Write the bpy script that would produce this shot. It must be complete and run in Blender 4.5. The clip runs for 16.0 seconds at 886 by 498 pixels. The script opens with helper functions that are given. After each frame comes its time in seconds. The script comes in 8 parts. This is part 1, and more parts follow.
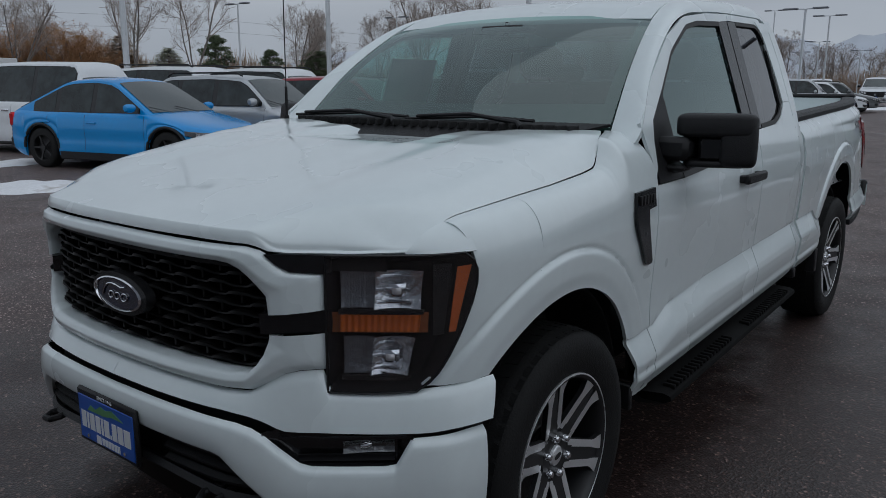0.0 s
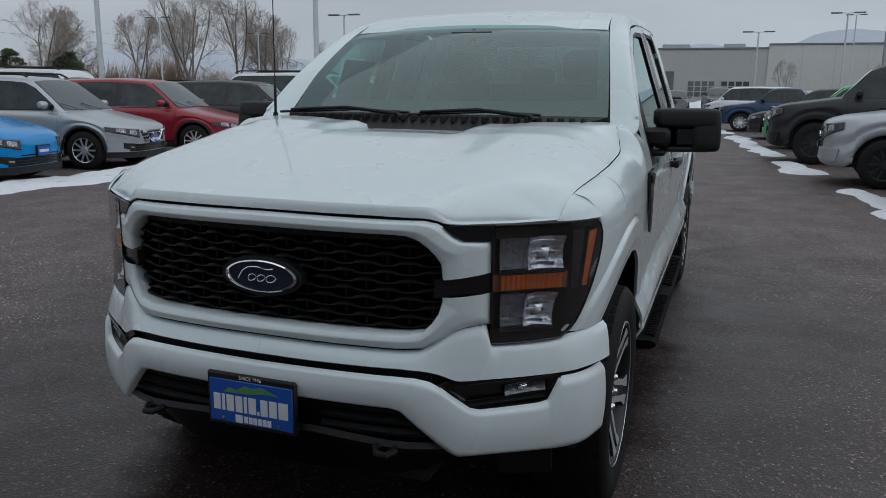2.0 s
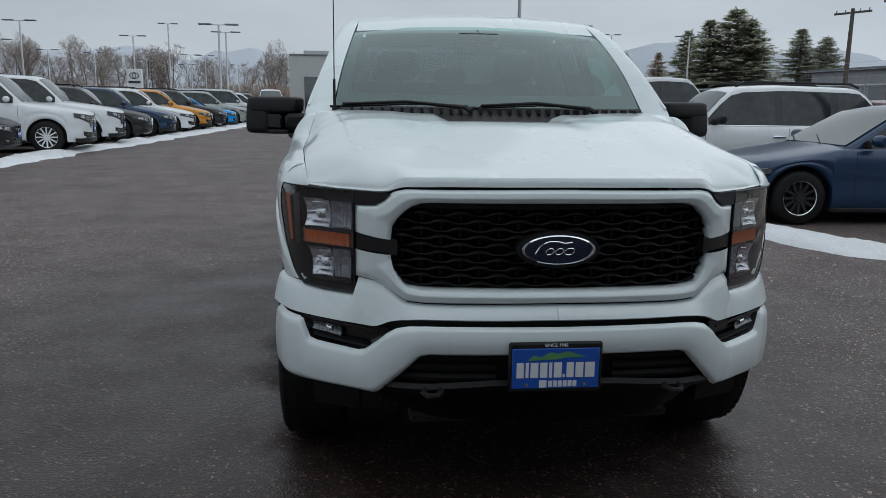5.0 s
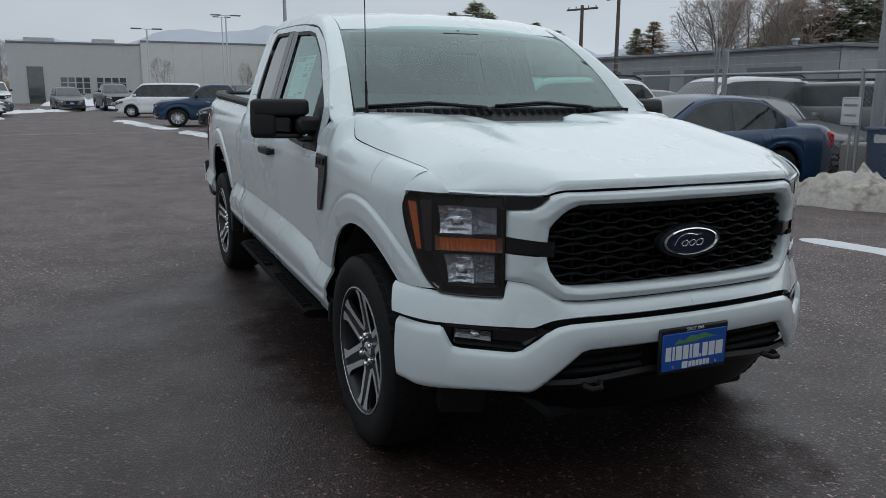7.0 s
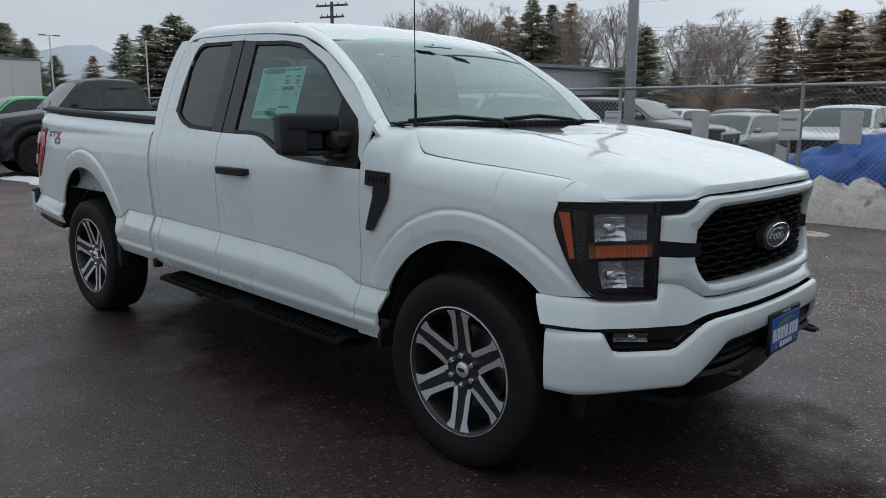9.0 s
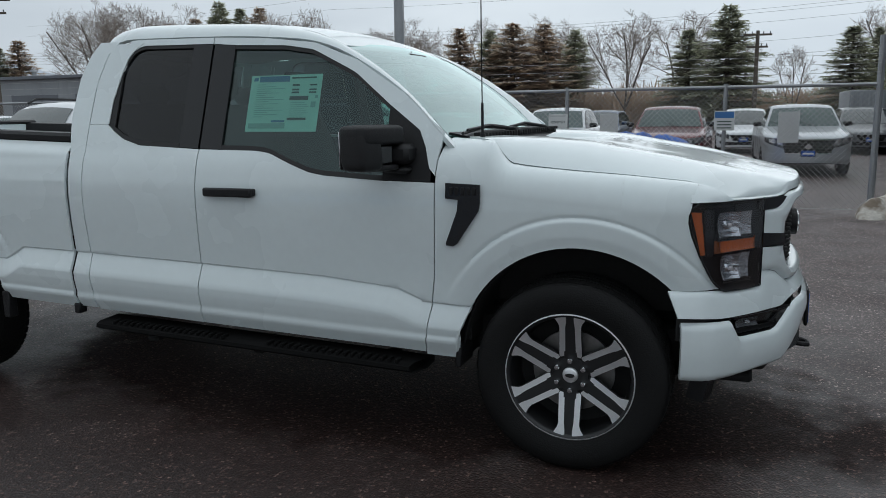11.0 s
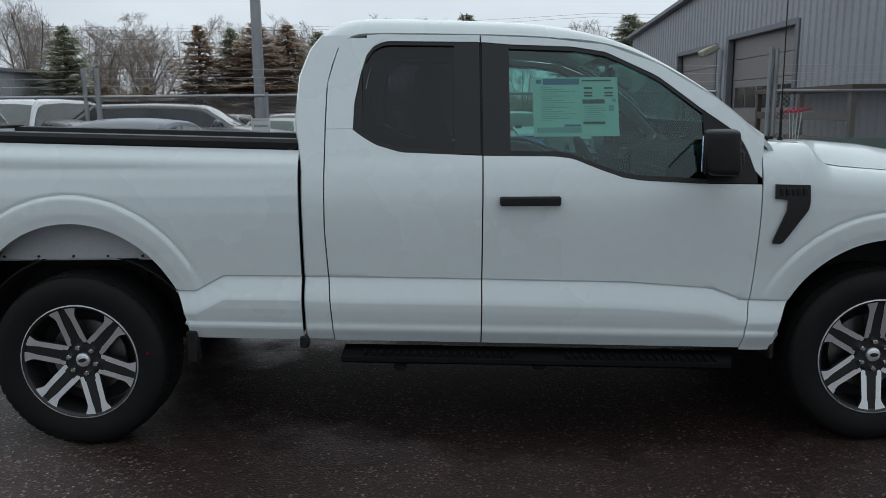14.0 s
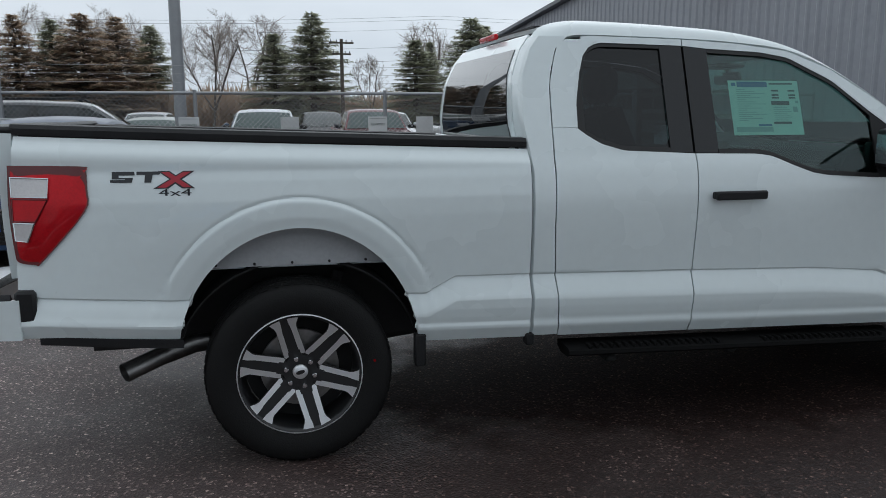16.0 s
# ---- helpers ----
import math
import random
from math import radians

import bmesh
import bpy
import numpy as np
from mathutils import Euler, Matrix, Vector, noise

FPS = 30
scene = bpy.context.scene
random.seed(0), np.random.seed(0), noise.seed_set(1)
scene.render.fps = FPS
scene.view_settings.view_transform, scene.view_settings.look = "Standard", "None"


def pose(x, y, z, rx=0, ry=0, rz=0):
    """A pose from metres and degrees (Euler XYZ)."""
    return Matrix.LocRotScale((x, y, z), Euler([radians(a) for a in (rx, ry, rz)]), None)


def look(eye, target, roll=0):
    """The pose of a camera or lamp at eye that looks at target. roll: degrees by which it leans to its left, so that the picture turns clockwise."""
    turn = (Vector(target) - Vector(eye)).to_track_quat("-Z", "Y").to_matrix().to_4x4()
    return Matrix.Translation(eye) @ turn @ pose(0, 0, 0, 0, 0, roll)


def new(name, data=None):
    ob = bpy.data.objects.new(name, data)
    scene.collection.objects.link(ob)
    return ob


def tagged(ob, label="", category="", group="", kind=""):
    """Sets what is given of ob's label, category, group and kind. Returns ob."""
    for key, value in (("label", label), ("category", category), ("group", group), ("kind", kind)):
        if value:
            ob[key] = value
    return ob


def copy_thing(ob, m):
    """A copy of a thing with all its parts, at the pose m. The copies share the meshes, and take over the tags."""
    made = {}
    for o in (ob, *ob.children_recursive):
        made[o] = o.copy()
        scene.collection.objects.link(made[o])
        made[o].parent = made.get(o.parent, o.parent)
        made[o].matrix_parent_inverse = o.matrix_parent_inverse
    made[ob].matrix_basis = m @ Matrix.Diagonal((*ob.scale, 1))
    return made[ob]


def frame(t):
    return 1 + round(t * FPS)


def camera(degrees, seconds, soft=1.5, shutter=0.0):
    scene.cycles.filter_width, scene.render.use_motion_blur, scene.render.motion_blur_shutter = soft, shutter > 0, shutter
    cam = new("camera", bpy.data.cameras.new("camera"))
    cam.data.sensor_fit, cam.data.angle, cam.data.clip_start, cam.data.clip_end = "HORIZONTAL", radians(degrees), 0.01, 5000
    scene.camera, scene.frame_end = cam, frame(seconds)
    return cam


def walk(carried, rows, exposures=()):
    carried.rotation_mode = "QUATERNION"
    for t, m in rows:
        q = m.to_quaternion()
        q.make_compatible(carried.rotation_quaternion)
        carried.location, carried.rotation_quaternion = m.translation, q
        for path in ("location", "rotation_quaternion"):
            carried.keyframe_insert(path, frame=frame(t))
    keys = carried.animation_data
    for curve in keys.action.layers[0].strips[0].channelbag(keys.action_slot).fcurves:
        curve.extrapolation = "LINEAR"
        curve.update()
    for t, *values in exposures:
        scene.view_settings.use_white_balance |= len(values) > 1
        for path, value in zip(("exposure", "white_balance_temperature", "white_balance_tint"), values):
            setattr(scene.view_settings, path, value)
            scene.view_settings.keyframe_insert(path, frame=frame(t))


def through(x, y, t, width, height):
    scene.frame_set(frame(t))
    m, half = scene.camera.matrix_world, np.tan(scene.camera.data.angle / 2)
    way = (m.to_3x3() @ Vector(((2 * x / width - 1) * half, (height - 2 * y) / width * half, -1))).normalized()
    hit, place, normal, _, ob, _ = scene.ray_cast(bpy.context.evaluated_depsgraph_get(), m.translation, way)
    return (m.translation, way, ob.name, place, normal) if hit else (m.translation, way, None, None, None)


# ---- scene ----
cam = camera(59.6, 16.0, 0.8)
PATH = [
    (0, (1.999, 2.031, 1.557), (0.453, 0.832, 1.138), 0.2),
    (0.5, (2.227, 1.912, 1.543), (0.604, 0.82, 1.125), 0.3),
    (1, (2.447, 1.756, 1.536), (0.747, 0.788, 1.121), 0.4),
    (1.5, (2.645, 1.549, 1.538), (0.872, 0.72, 1.127), 0.5),
    (2, (2.812, 1.302, 1.522), (0.977, 0.616, 1.12), 0.6),
    (2.5, (2.958, 1.025, 1.506), (1.07, 0.499, 1.106), 0.6),
    (3, (3.09, 0.713, 1.488), (1.159, 0.375, 1.096), 0.7),
    (3.5, (3.194, 0.387, 1.485), (1.24, 0.216, 1.095), 0.7),
    (4, (3.279, 0.054, 1.476), (1.317, 0.008, 1.089), 0.7),
    (4.5, (3.323, -0.286, 1.461), (1.361, -0.222, 1.077), 0.7),
    (5, (3.341, -0.639, 1.451), (1.388, -0.436, 1.072), 0.8),
    (5.2, (3.336, -0.78, 1.45), (1.39, -0.518, 1.072), 0.8),
    (7.3, (2.915, -2.128, 1.496), (1.178, -1.218, 1.102), 0.1),
    (7.5, (2.841, -2.253, 1.493), (1.141, -1.273, 1.105), 0.0),
    (8, (2.626, -2.577, 1.492), (1.018, -1.45, 1.114), 0.0),
    (8.5, (2.361, -2.898, 1.476), (0.856, -1.632, 1.109), 0.1),
    (9, (2.071, -3.196, 1.475), (0.705, -1.78, 1.118), -0.0),
    (9.2, (1.951, -3.311, 1.472), (0.651, -1.833, 1.119), -0.1),
    (11.3, (0.366, -4.094, 1.513), (-0.255, -2.225, 1.163), -0.7),
    (11.5, (0.194, -4.139, 1.517), (-0.375, -2.253, 1.167), -0.6),
    (12, (-0.228, -4.234, 1.521), (-0.68, -2.317, 1.173), -0.6),
    (12.5, (-0.666, -4.298, 1.507), (-0.989, -2.355, 1.161), -0.7),
    (12.6, (-0.765, -4.322, 1.509), (-1.058, -2.374, 1.16), -0.6),
    (13, (-1.1, -4.35, 1.516), (-1.295, -2.39, 1.168), -0.6),
    (13.5, (-1.538, -4.383, 1.532), (-1.634, -2.416, 1.18), -0.5),
    (14, (-1.974, -4.396, 1.545), (-1.986, -2.428, 1.192), -0.5),
    (14.5, (-2.422, -4.395, 1.554), (-2.344, -2.429, 1.2), -0.4),
    (15, (-2.881, -4.393, 1.564), (-2.691, -2.433, 1.212), -0.3),
    (15.5, (-3.334, -4.348, 1.553), (-3.03, -2.403, 1.199), -0.3),
    (16, (-3.776, -4.261, 1.55), (-3.349, -2.34, 1.195), -0.1),
]
walk(cam, [(t, look(eye, target, roll)) for t, eye, target, roll in PATH],
     [(0, -0.62, 5900, 9), (3, -0.22, 6020, 6), (5, -0.18, 6010, 6), (8.5, -0.10, 6060, 8), (12, -0.08, 6050, 5), (16, -0.08, 6040, 7)])

# ---- sky, sun, exposure ----
world = bpy.data.worlds.new("overcast")
scene.world = world
world.use_nodes = True
wt = world.node_tree
wt.nodes.clear()
w_out = wt.nodes.new("ShaderNodeOutputWorld")
w_bg = wt.nodes.new("ShaderNodeBackground")
w_sky = wt.nodes.new("ShaderNodeTexSky")
w_sky.sky_type = "NISHITA"
w_sky.sun_disc = False
w_sky.sun_elevation = radians(55)
w_sky.sun_rotation = radians(20)
w_sky.dust_density = 4.0
w_hsv = wt.nodes.new("ShaderNodeHueSaturation")
w_hsv.inputs["Saturation"].default_value = 0.12
w_tc = wt.nodes.new("ShaderNodeTexCoord")
w_map = wt.nodes.new("ShaderNodeMapping")
w_map.inputs["Scale"].default_value = (1.0, 1.0, 3.2)
w_noise = wt.nodes.new("ShaderNodeTexNoise")
w_noise.inputs["Scale"].default_value = 2.2
w_noise.inputs["Detail"].default_value = 5.0
w_noise.inputs["Roughness"].default_value = 0.5
w_ramp = wt.nodes.new("ShaderNodeValToRGB")
w_ramp.color_ramp.elements[0].position = 0.3
w_ramp.color_ramp.elements[0].color = (7.2, 7.6, 8.1, 1)
w_ramp.color_ramp.elements[1].position = 0.72
w_ramp.color_ramp.elements[1].color = (9.6, 9.9, 10.2, 1)
w_mix = wt.nodes.new("ShaderNodeMix")
w_mix.data_type = "RGBA"
w_mix.inputs[0].default_value = 0.93
wt.links.new(w_sky.outputs[0], w_hsv.inputs["Color"])
wt.links.new(w_tc.outputs["Generated"], w_map.inputs["Vector"])
wt.links.new(w_map.outputs[0], w_noise.inputs["Vector"])
wt.links.new(w_noise.outputs[0], w_ramp.inputs[0])
wt.links.new(w_hsv.outputs[0], w_mix.inputs[6])
wt.links.new(w_ramp.outputs[0], w_mix.inputs[7])
w_dot = wt.nodes.new("ShaderNodeVectorMath")
w_dot.operation = "DOT_PRODUCT"
w_dot.inputs[1].default_value = (0.62, 0.66, 0.30)
wt.links.new(w_tc.outputs["Generated"], w_dot.inputs[0])
w_side = wt.nodes.new("ShaderNodeMapRange")
w_side.inputs[1].default_value, w_side.inputs[2].default_value = -0.9, 0.9
w_side.inputs[3].default_value, w_side.inputs[4].default_value = 0.80, 1.17
wt.links.new(w_dot.outputs["Value"], w_side.inputs[0])
w_mul = wt.nodes.new("ShaderNodeMix")
w_mul.data_type, w_mul.blend_type = "RGBA", "MULTIPLY"
w_mul.inputs[0].default_value = 1.0
wt.links.new(w_mix.outputs[2], w_mul.inputs[6])
wt.links.new(w_side.outputs[0], w_mul.inputs[7])
wt.links.new(w_mul.outputs[2], w_bg.inputs["Color"])
wt.links.new(w_bg.outputs[0], w_out.inputs["Surface"])
w_bg.inputs["Strength"].default_value = 0.084

sun = new("sun", bpy.data.lights.new("sun", "SUN"))
sun.data.energy = 0.95
sun.data.angle = radians(150)
sun.data.color = (1.0, 0.97, 0.93)
sun.matrix_world = pose(0, 0, 30, 42, 0, 165)


# ---- materials ----
def mat(name, color, rough=0.5, metal=0.0, vary=0.08, scale=6.0, fine=60.0, bump=0.0, bump_scale=80.0,
        coat=0.0, spec=0.5, dirt=None, dirt_at=0.62, rough_vary=0.0, per_object=0.0):
    """A principled surface whose colour and gloss vary at two scales, in metres."""
    m = bpy.data.materials.new(name)
    m.use_nodes = True
    nt = m.node_tree
    b = nt.nodes["Principled BSDF"]
    b.inputs["Roughness"].default_value = rough
    b.inputs["Metallic"].default_value = metal
    b.inputs["Coat Weight"].default_value = coat
    b.inputs["Coat Roughness"].default_value = 0.04
    b.inputs["Specular IOR Level"].default_value = spec
    tc = nt.nodes.new("ShaderNodeTexCoord")
    big = nt.nodes.new("ShaderNodeTexNoise")
    big.inputs["Scale"].default_value = scale
    big.inputs["Detail"].default_value = 4
    small = nt.nodes.new("ShaderNodeTexNoise")
    small.inputs["Scale"].default_value = fine
    small.inputs["Detail"].default_value = 3
    for n in (big, small):
        nt.links.new(tc.outputs["Object"], n.inputs["Vector"])
    add = nt.nodes.new("ShaderNodeMath")
    add.operation = "ADD"
    nt.links.new(big.outputs[0], add.inputs[0])
    nt.links.new(small.outputs[0], add.inputs[1])
    value = add.outputs[0]
    if per_object:
        info = nt.nodes.new("ShaderNodeObjectInfo")
        more = nt.nodes.new("ShaderNodeMath")
        more.operation = "MULTIPLY_ADD"
        nt.links.new(info.outputs["Random"], more.inputs[0])
        more.inputs[1].default_value = per_object
        nt.links.new(value, more.inputs[2])
        value = more.outputs[0]
    rng = nt.nodes.new("ShaderNodeMapRange")
    nt.links.new(value, rng.inputs[0])
    rng.inputs[1].default_value, rng.inputs[2].default_value = 0.6, 1.4 + per_object
    rng.inputs[3].default_value, rng.inputs[4].default_value = 1 - vary, 1 + vary
    mul = nt.nodes.new("ShaderNodeMix")
    mul.data_type, mul.blend_type = "RGBA", "MULTIPLY"
    mul.inputs[0].default_value = 1.0
    mul.inputs[6].default_value = (*color, 1)
    nt.links.new(rng.outputs[0], mul.inputs[7])
    col = mul.outputs[2]
    if dirt:
        ramp = nt.nodes.new("ShaderNodeMapRange")
        nt.links.new(big.outputs[0], ramp.inputs[0])
        ramp.inputs[1].default_value, ramp.inputs[2].default_value = dirt_at, dirt_at + 0.15
        dm = nt.nodes.new("ShaderNodeMix")
        dm.data_type = "RGBA"
        nt.links.new(ramp.outputs[0], dm.inputs[0])
        nt.links.new(col, dm.inputs[6])
        dm.inputs[7].default_value = (*dirt, 1)
        col = dm.outputs[2]
    nt.links.new(col, b.inputs["Base Color"])
    if rough_vary:
        rr = nt.nodes.new("ShaderNodeMapRange")
        nt.links.new(big.outputs[0], rr.inputs[0])
        rr.inputs[1].default_value, rr.inputs[2].default_value = 0.3, 0.7
        rr.inputs[3].default_value, rr.inputs[4].default_value = max(0.02, rough - rough_vary), min(1, rough + rough_vary)
        nt.links.new(rr.outputs[0], b.inputs["Roughness"])
    if bump:
        bn = nt.nodes.new("ShaderNodeTexNoise")
        bn.inputs["Scale"].default_value = bump_scale
        bn.inputs["Detail"].default_value = 4
        nt.links.new(tc.outputs["Object"], bn.inputs["Vector"])
        bp = nt.nodes.new("ShaderNodeBump")
        bp.inputs["Strength"].default_value = bump
        bp.inputs["Distance"].default_value = 0.01
        nt.links.new(bn.outputs[0], bp.inputs["Height"])
        nt.links.new(bp.outputs[0], b.inputs["Normal"])
    return m


def glass(name, tint, clear=0.8, rough=0.0, base=0.06, sheen=(1, 1, 1)):
    """Thin pane: tinted see-through with a mirror coat that grows at grazing angles."""
    m = bpy.data.materials.new(name)
    m.use_nodes = True
    nt = m.node_tree
    nt.nodes.clear()
    out = nt.nodes.new("ShaderNodeOutputMaterial")
    tr = nt.nodes.new("ShaderNodeBsdfTransparent")
    tr.inputs[0].default_value = (*[c * clear for c in tint], 1)
    gl = nt.nodes.new("ShaderNodeBsdfGlossy")
    gl.inputs["Roughness"].default_value = rough
    gl.inputs[0].default_value = (*sheen, 1)
    lw = nt.nodes.new("ShaderNodeLayerWeight")
    lw.inputs["Blend"].default_value = 0.5
    pw = nt.nodes.new("ShaderNodeMath")
    pw.operation = "POWER"
    pw.inputs[1].default_value = 3.6
    nt.links.new(lw.outputs["Facing"], pw.inputs[0])
    fr = nt.nodes.new("ShaderNodeMath")
    fr.operation = "MULTIPLY_ADD"
    fr.inputs[1].default_value, fr.inputs[2].default_value = 0.9, base
    nt.links.new(pw.outputs[0], fr.inputs[0])
    mx = nt.nodes.new("ShaderNodeMixShader")
    nt.links.new(fr.outputs[0], mx.inputs[0])
    nt.links.new(tr.outputs[0], mx.inputs[1])
    nt.links.new(gl.outputs[0], mx.inputs[2])
    nt.links.new(mx.outputs[0], out.inputs[0])
    return m


M_WHITE = mat("white_paint", (0.705, 0.77, 0.775), 0.28, coat=0.8, vary=0.025, scale=1.5, fine=25, rough_vary=0.05)
M_BLACK = mat("black_plastic", (0.011, 0.011, 0.012), 0.5, spec=0.3, vary=0.2, bump=0.25, bump_scale=400)
M_GLOSSBLACK = mat("gloss_black_plastic", (0.008, 0.008, 0.009), 0.22, vary=0.1)
M_DARK = mat("dark_underbody", (0.012, 0.012, 0.012), 0.85, vary=0.3)
M_BOARD = mat("matt_black_step_plastic", (0.006, 0.006, 0.006), 0.8, spec=0.12, vary=0.3, fine=90)
M_HOUSING = mat("black_lamp_housing", (0.006, 0.006, 0.007), 0.55, spec=0.2, vary=0.2)
M_GRILLE = mat("dark_grille_plastic", (0.005, 0.005, 0.005), 0.45, vary=0.2, spec=0.2)
M_RIBBED = mat("ribbed_lamp_reflector", (0.52, 0.53, 0.55), 0.24, metal=0.95, vary=0.1, bump=0.5, bump_scale=60)
M_FOGBOWL = mat("smoky_fog_reflector", (0.16, 0.165, 0.17), 0.25, metal=0.9, vary=0.4, scale=40, bump=0.6, bump_scale=70)
M_AMBERDARK = mat("smoky_amber_lens", (0.20, 0.062, 0.018), 0.2, vary=0.12, coat=0.3)
M_MARKER = mat("dark_orange_lens", (0.46, 0.10, 0.018), 0.18, vary=0.15, fine=90, coat=0.3)
M_RUBBER = mat("tyre_rubber", (0.0075, 0.0075, 0.0075), 0.68, spec=0.25, vary=0.25, scale=9, bump=0.25, bump_scale=150)
M_RUBBERGAP = mat("rubber_seal", (0.01, 0.01, 0.01), 0.55, vary=0.1)
M_CHROME = mat("chrome", (0.75, 0.76, 0.78), 0.08, metal=1.0, vary=0.02)
M_REFLECTOR = mat("lamp_reflector", (0.70, 0.71, 0.73), 0.12, metal=1.0, vary=0.04, bump=0.9, bump_scale=45)
M_ALLOY = mat("machined_alloy", (0.84, 0.85, 0.86), 0.42, metal=0.9, vary=0.06, fine=120)
M_ALLOYDARK = mat("dark_painted_alloy", (0.009, 0.0092, 0.010), 0.5, metal=0.0, vary=0.1, coat=0.15)
M_STEEL = mat("exhaust_steel", (0.26, 0.255, 0.25), 0.4, metal=1.0, vary=0.2, scale=12)
M_AMBER = mat("amber_lens", (0.46, 0.10, 0.012), 0.15, vary=0.12, fine=90, coat=0.5)
M_RED = mat("red_lens", (0.50, 0.003, 0.010), 0.22, metal=0.45, vary=0.2, scale=9, fine=120, coat=0.3, spec=0.3)
M_REDDARK = mat("dark_red_lens_edge", (0.10, 0.002, 0.005), 0.15, vary=0.1, coat=0.4)
M_CLEARLENS = mat("clear_ribbed_lens", (0.62, 0.60, 0.60), 0.2, metal=0.3, vary=0.1, fine=120)
M_BLUE = mat("blue_plate", (0.015, 0.09, 0.42), 0.4, vary=0.04)
M_EMBLEM = mat("dark_blue_enamel", (0.006, 0.012, 0.035), 0.15, vary=0.1, coat=0.6)
M_INK = mat("white_print", (0.72, 0.74, 0.76), 0.5, vary=0.03)
M_PAPER = mat("window_sticker_paper", (0.62, 0.74, 0.68), 0.6, vary=0.04, scale=20)
M_PAPERBLUE = mat("sticker_blue_print", (0.03, 0.15, 0.32), 0.6, vary=0.05)
M_PAPERGREY = mat("sticker_grey_print", (0.33, 0.42, 0.40), 0.6, vary=0.08)
M_PAPERDARK = mat("sticker_dark_print", (0.03, 0.05, 0.05), 0.6, vary=0.05)
M_REDDECAL = mat("red_decal", (0.40, 0.02, 0.035), 0.35, vary=0.05)
M_DARKDECAL = mat("dark_grey_decal", (0.02, 0.022, 0.026), 0.35, vary=0.05)
M_GREEN_PRINT = mat("green_print", (0.10, 0.26, 0.10), 0.5, vary=0.1)
M_GLASS = glass("clear_tinted_glass", (0.47, 0.74, 0.68), 0.80, base=0.13, sheen=(0.87, 1.0, 0.985))
M_DOORGLASS = glass("door_glass", (0.47, 0.76, 0.70), 0.86, base=0.08, sheen=(0.85, 1.0, 0.98))
M_PRIVACY = glass("privacy_glass", (0.15, 0.16, 0.18), 0.7, base=0.04)
M_LENS = glass("clear_lens", (0.97, 0.98, 1.0), 0.95)
M_CARGLASS = mat("dark_car_glass", (0.05, 0.062, 0.062), 0.04, vary=0.4, scale=1.5, spec=1.0)
M_CLOTH = mat("dark_seat_cloth", (0.035, 0.036, 0.04), 0.9, vary=0.15, bump=0.2, bump_scale=500)
M_HEADLINER = mat("grey_headliner", (0.30, 0.31, 0.30), 0.9, vary=0.05)
M_DASH = mat("dark_dashboard", (0.025, 0.026, 0.028), 0.95, spec=0.05, vary=0.1, bump=0.2, bump_scale=300)
M_LINER = mat("grey_wheel_well", (0.36, 0.37, 0.38), 0.7, vary=0.1)


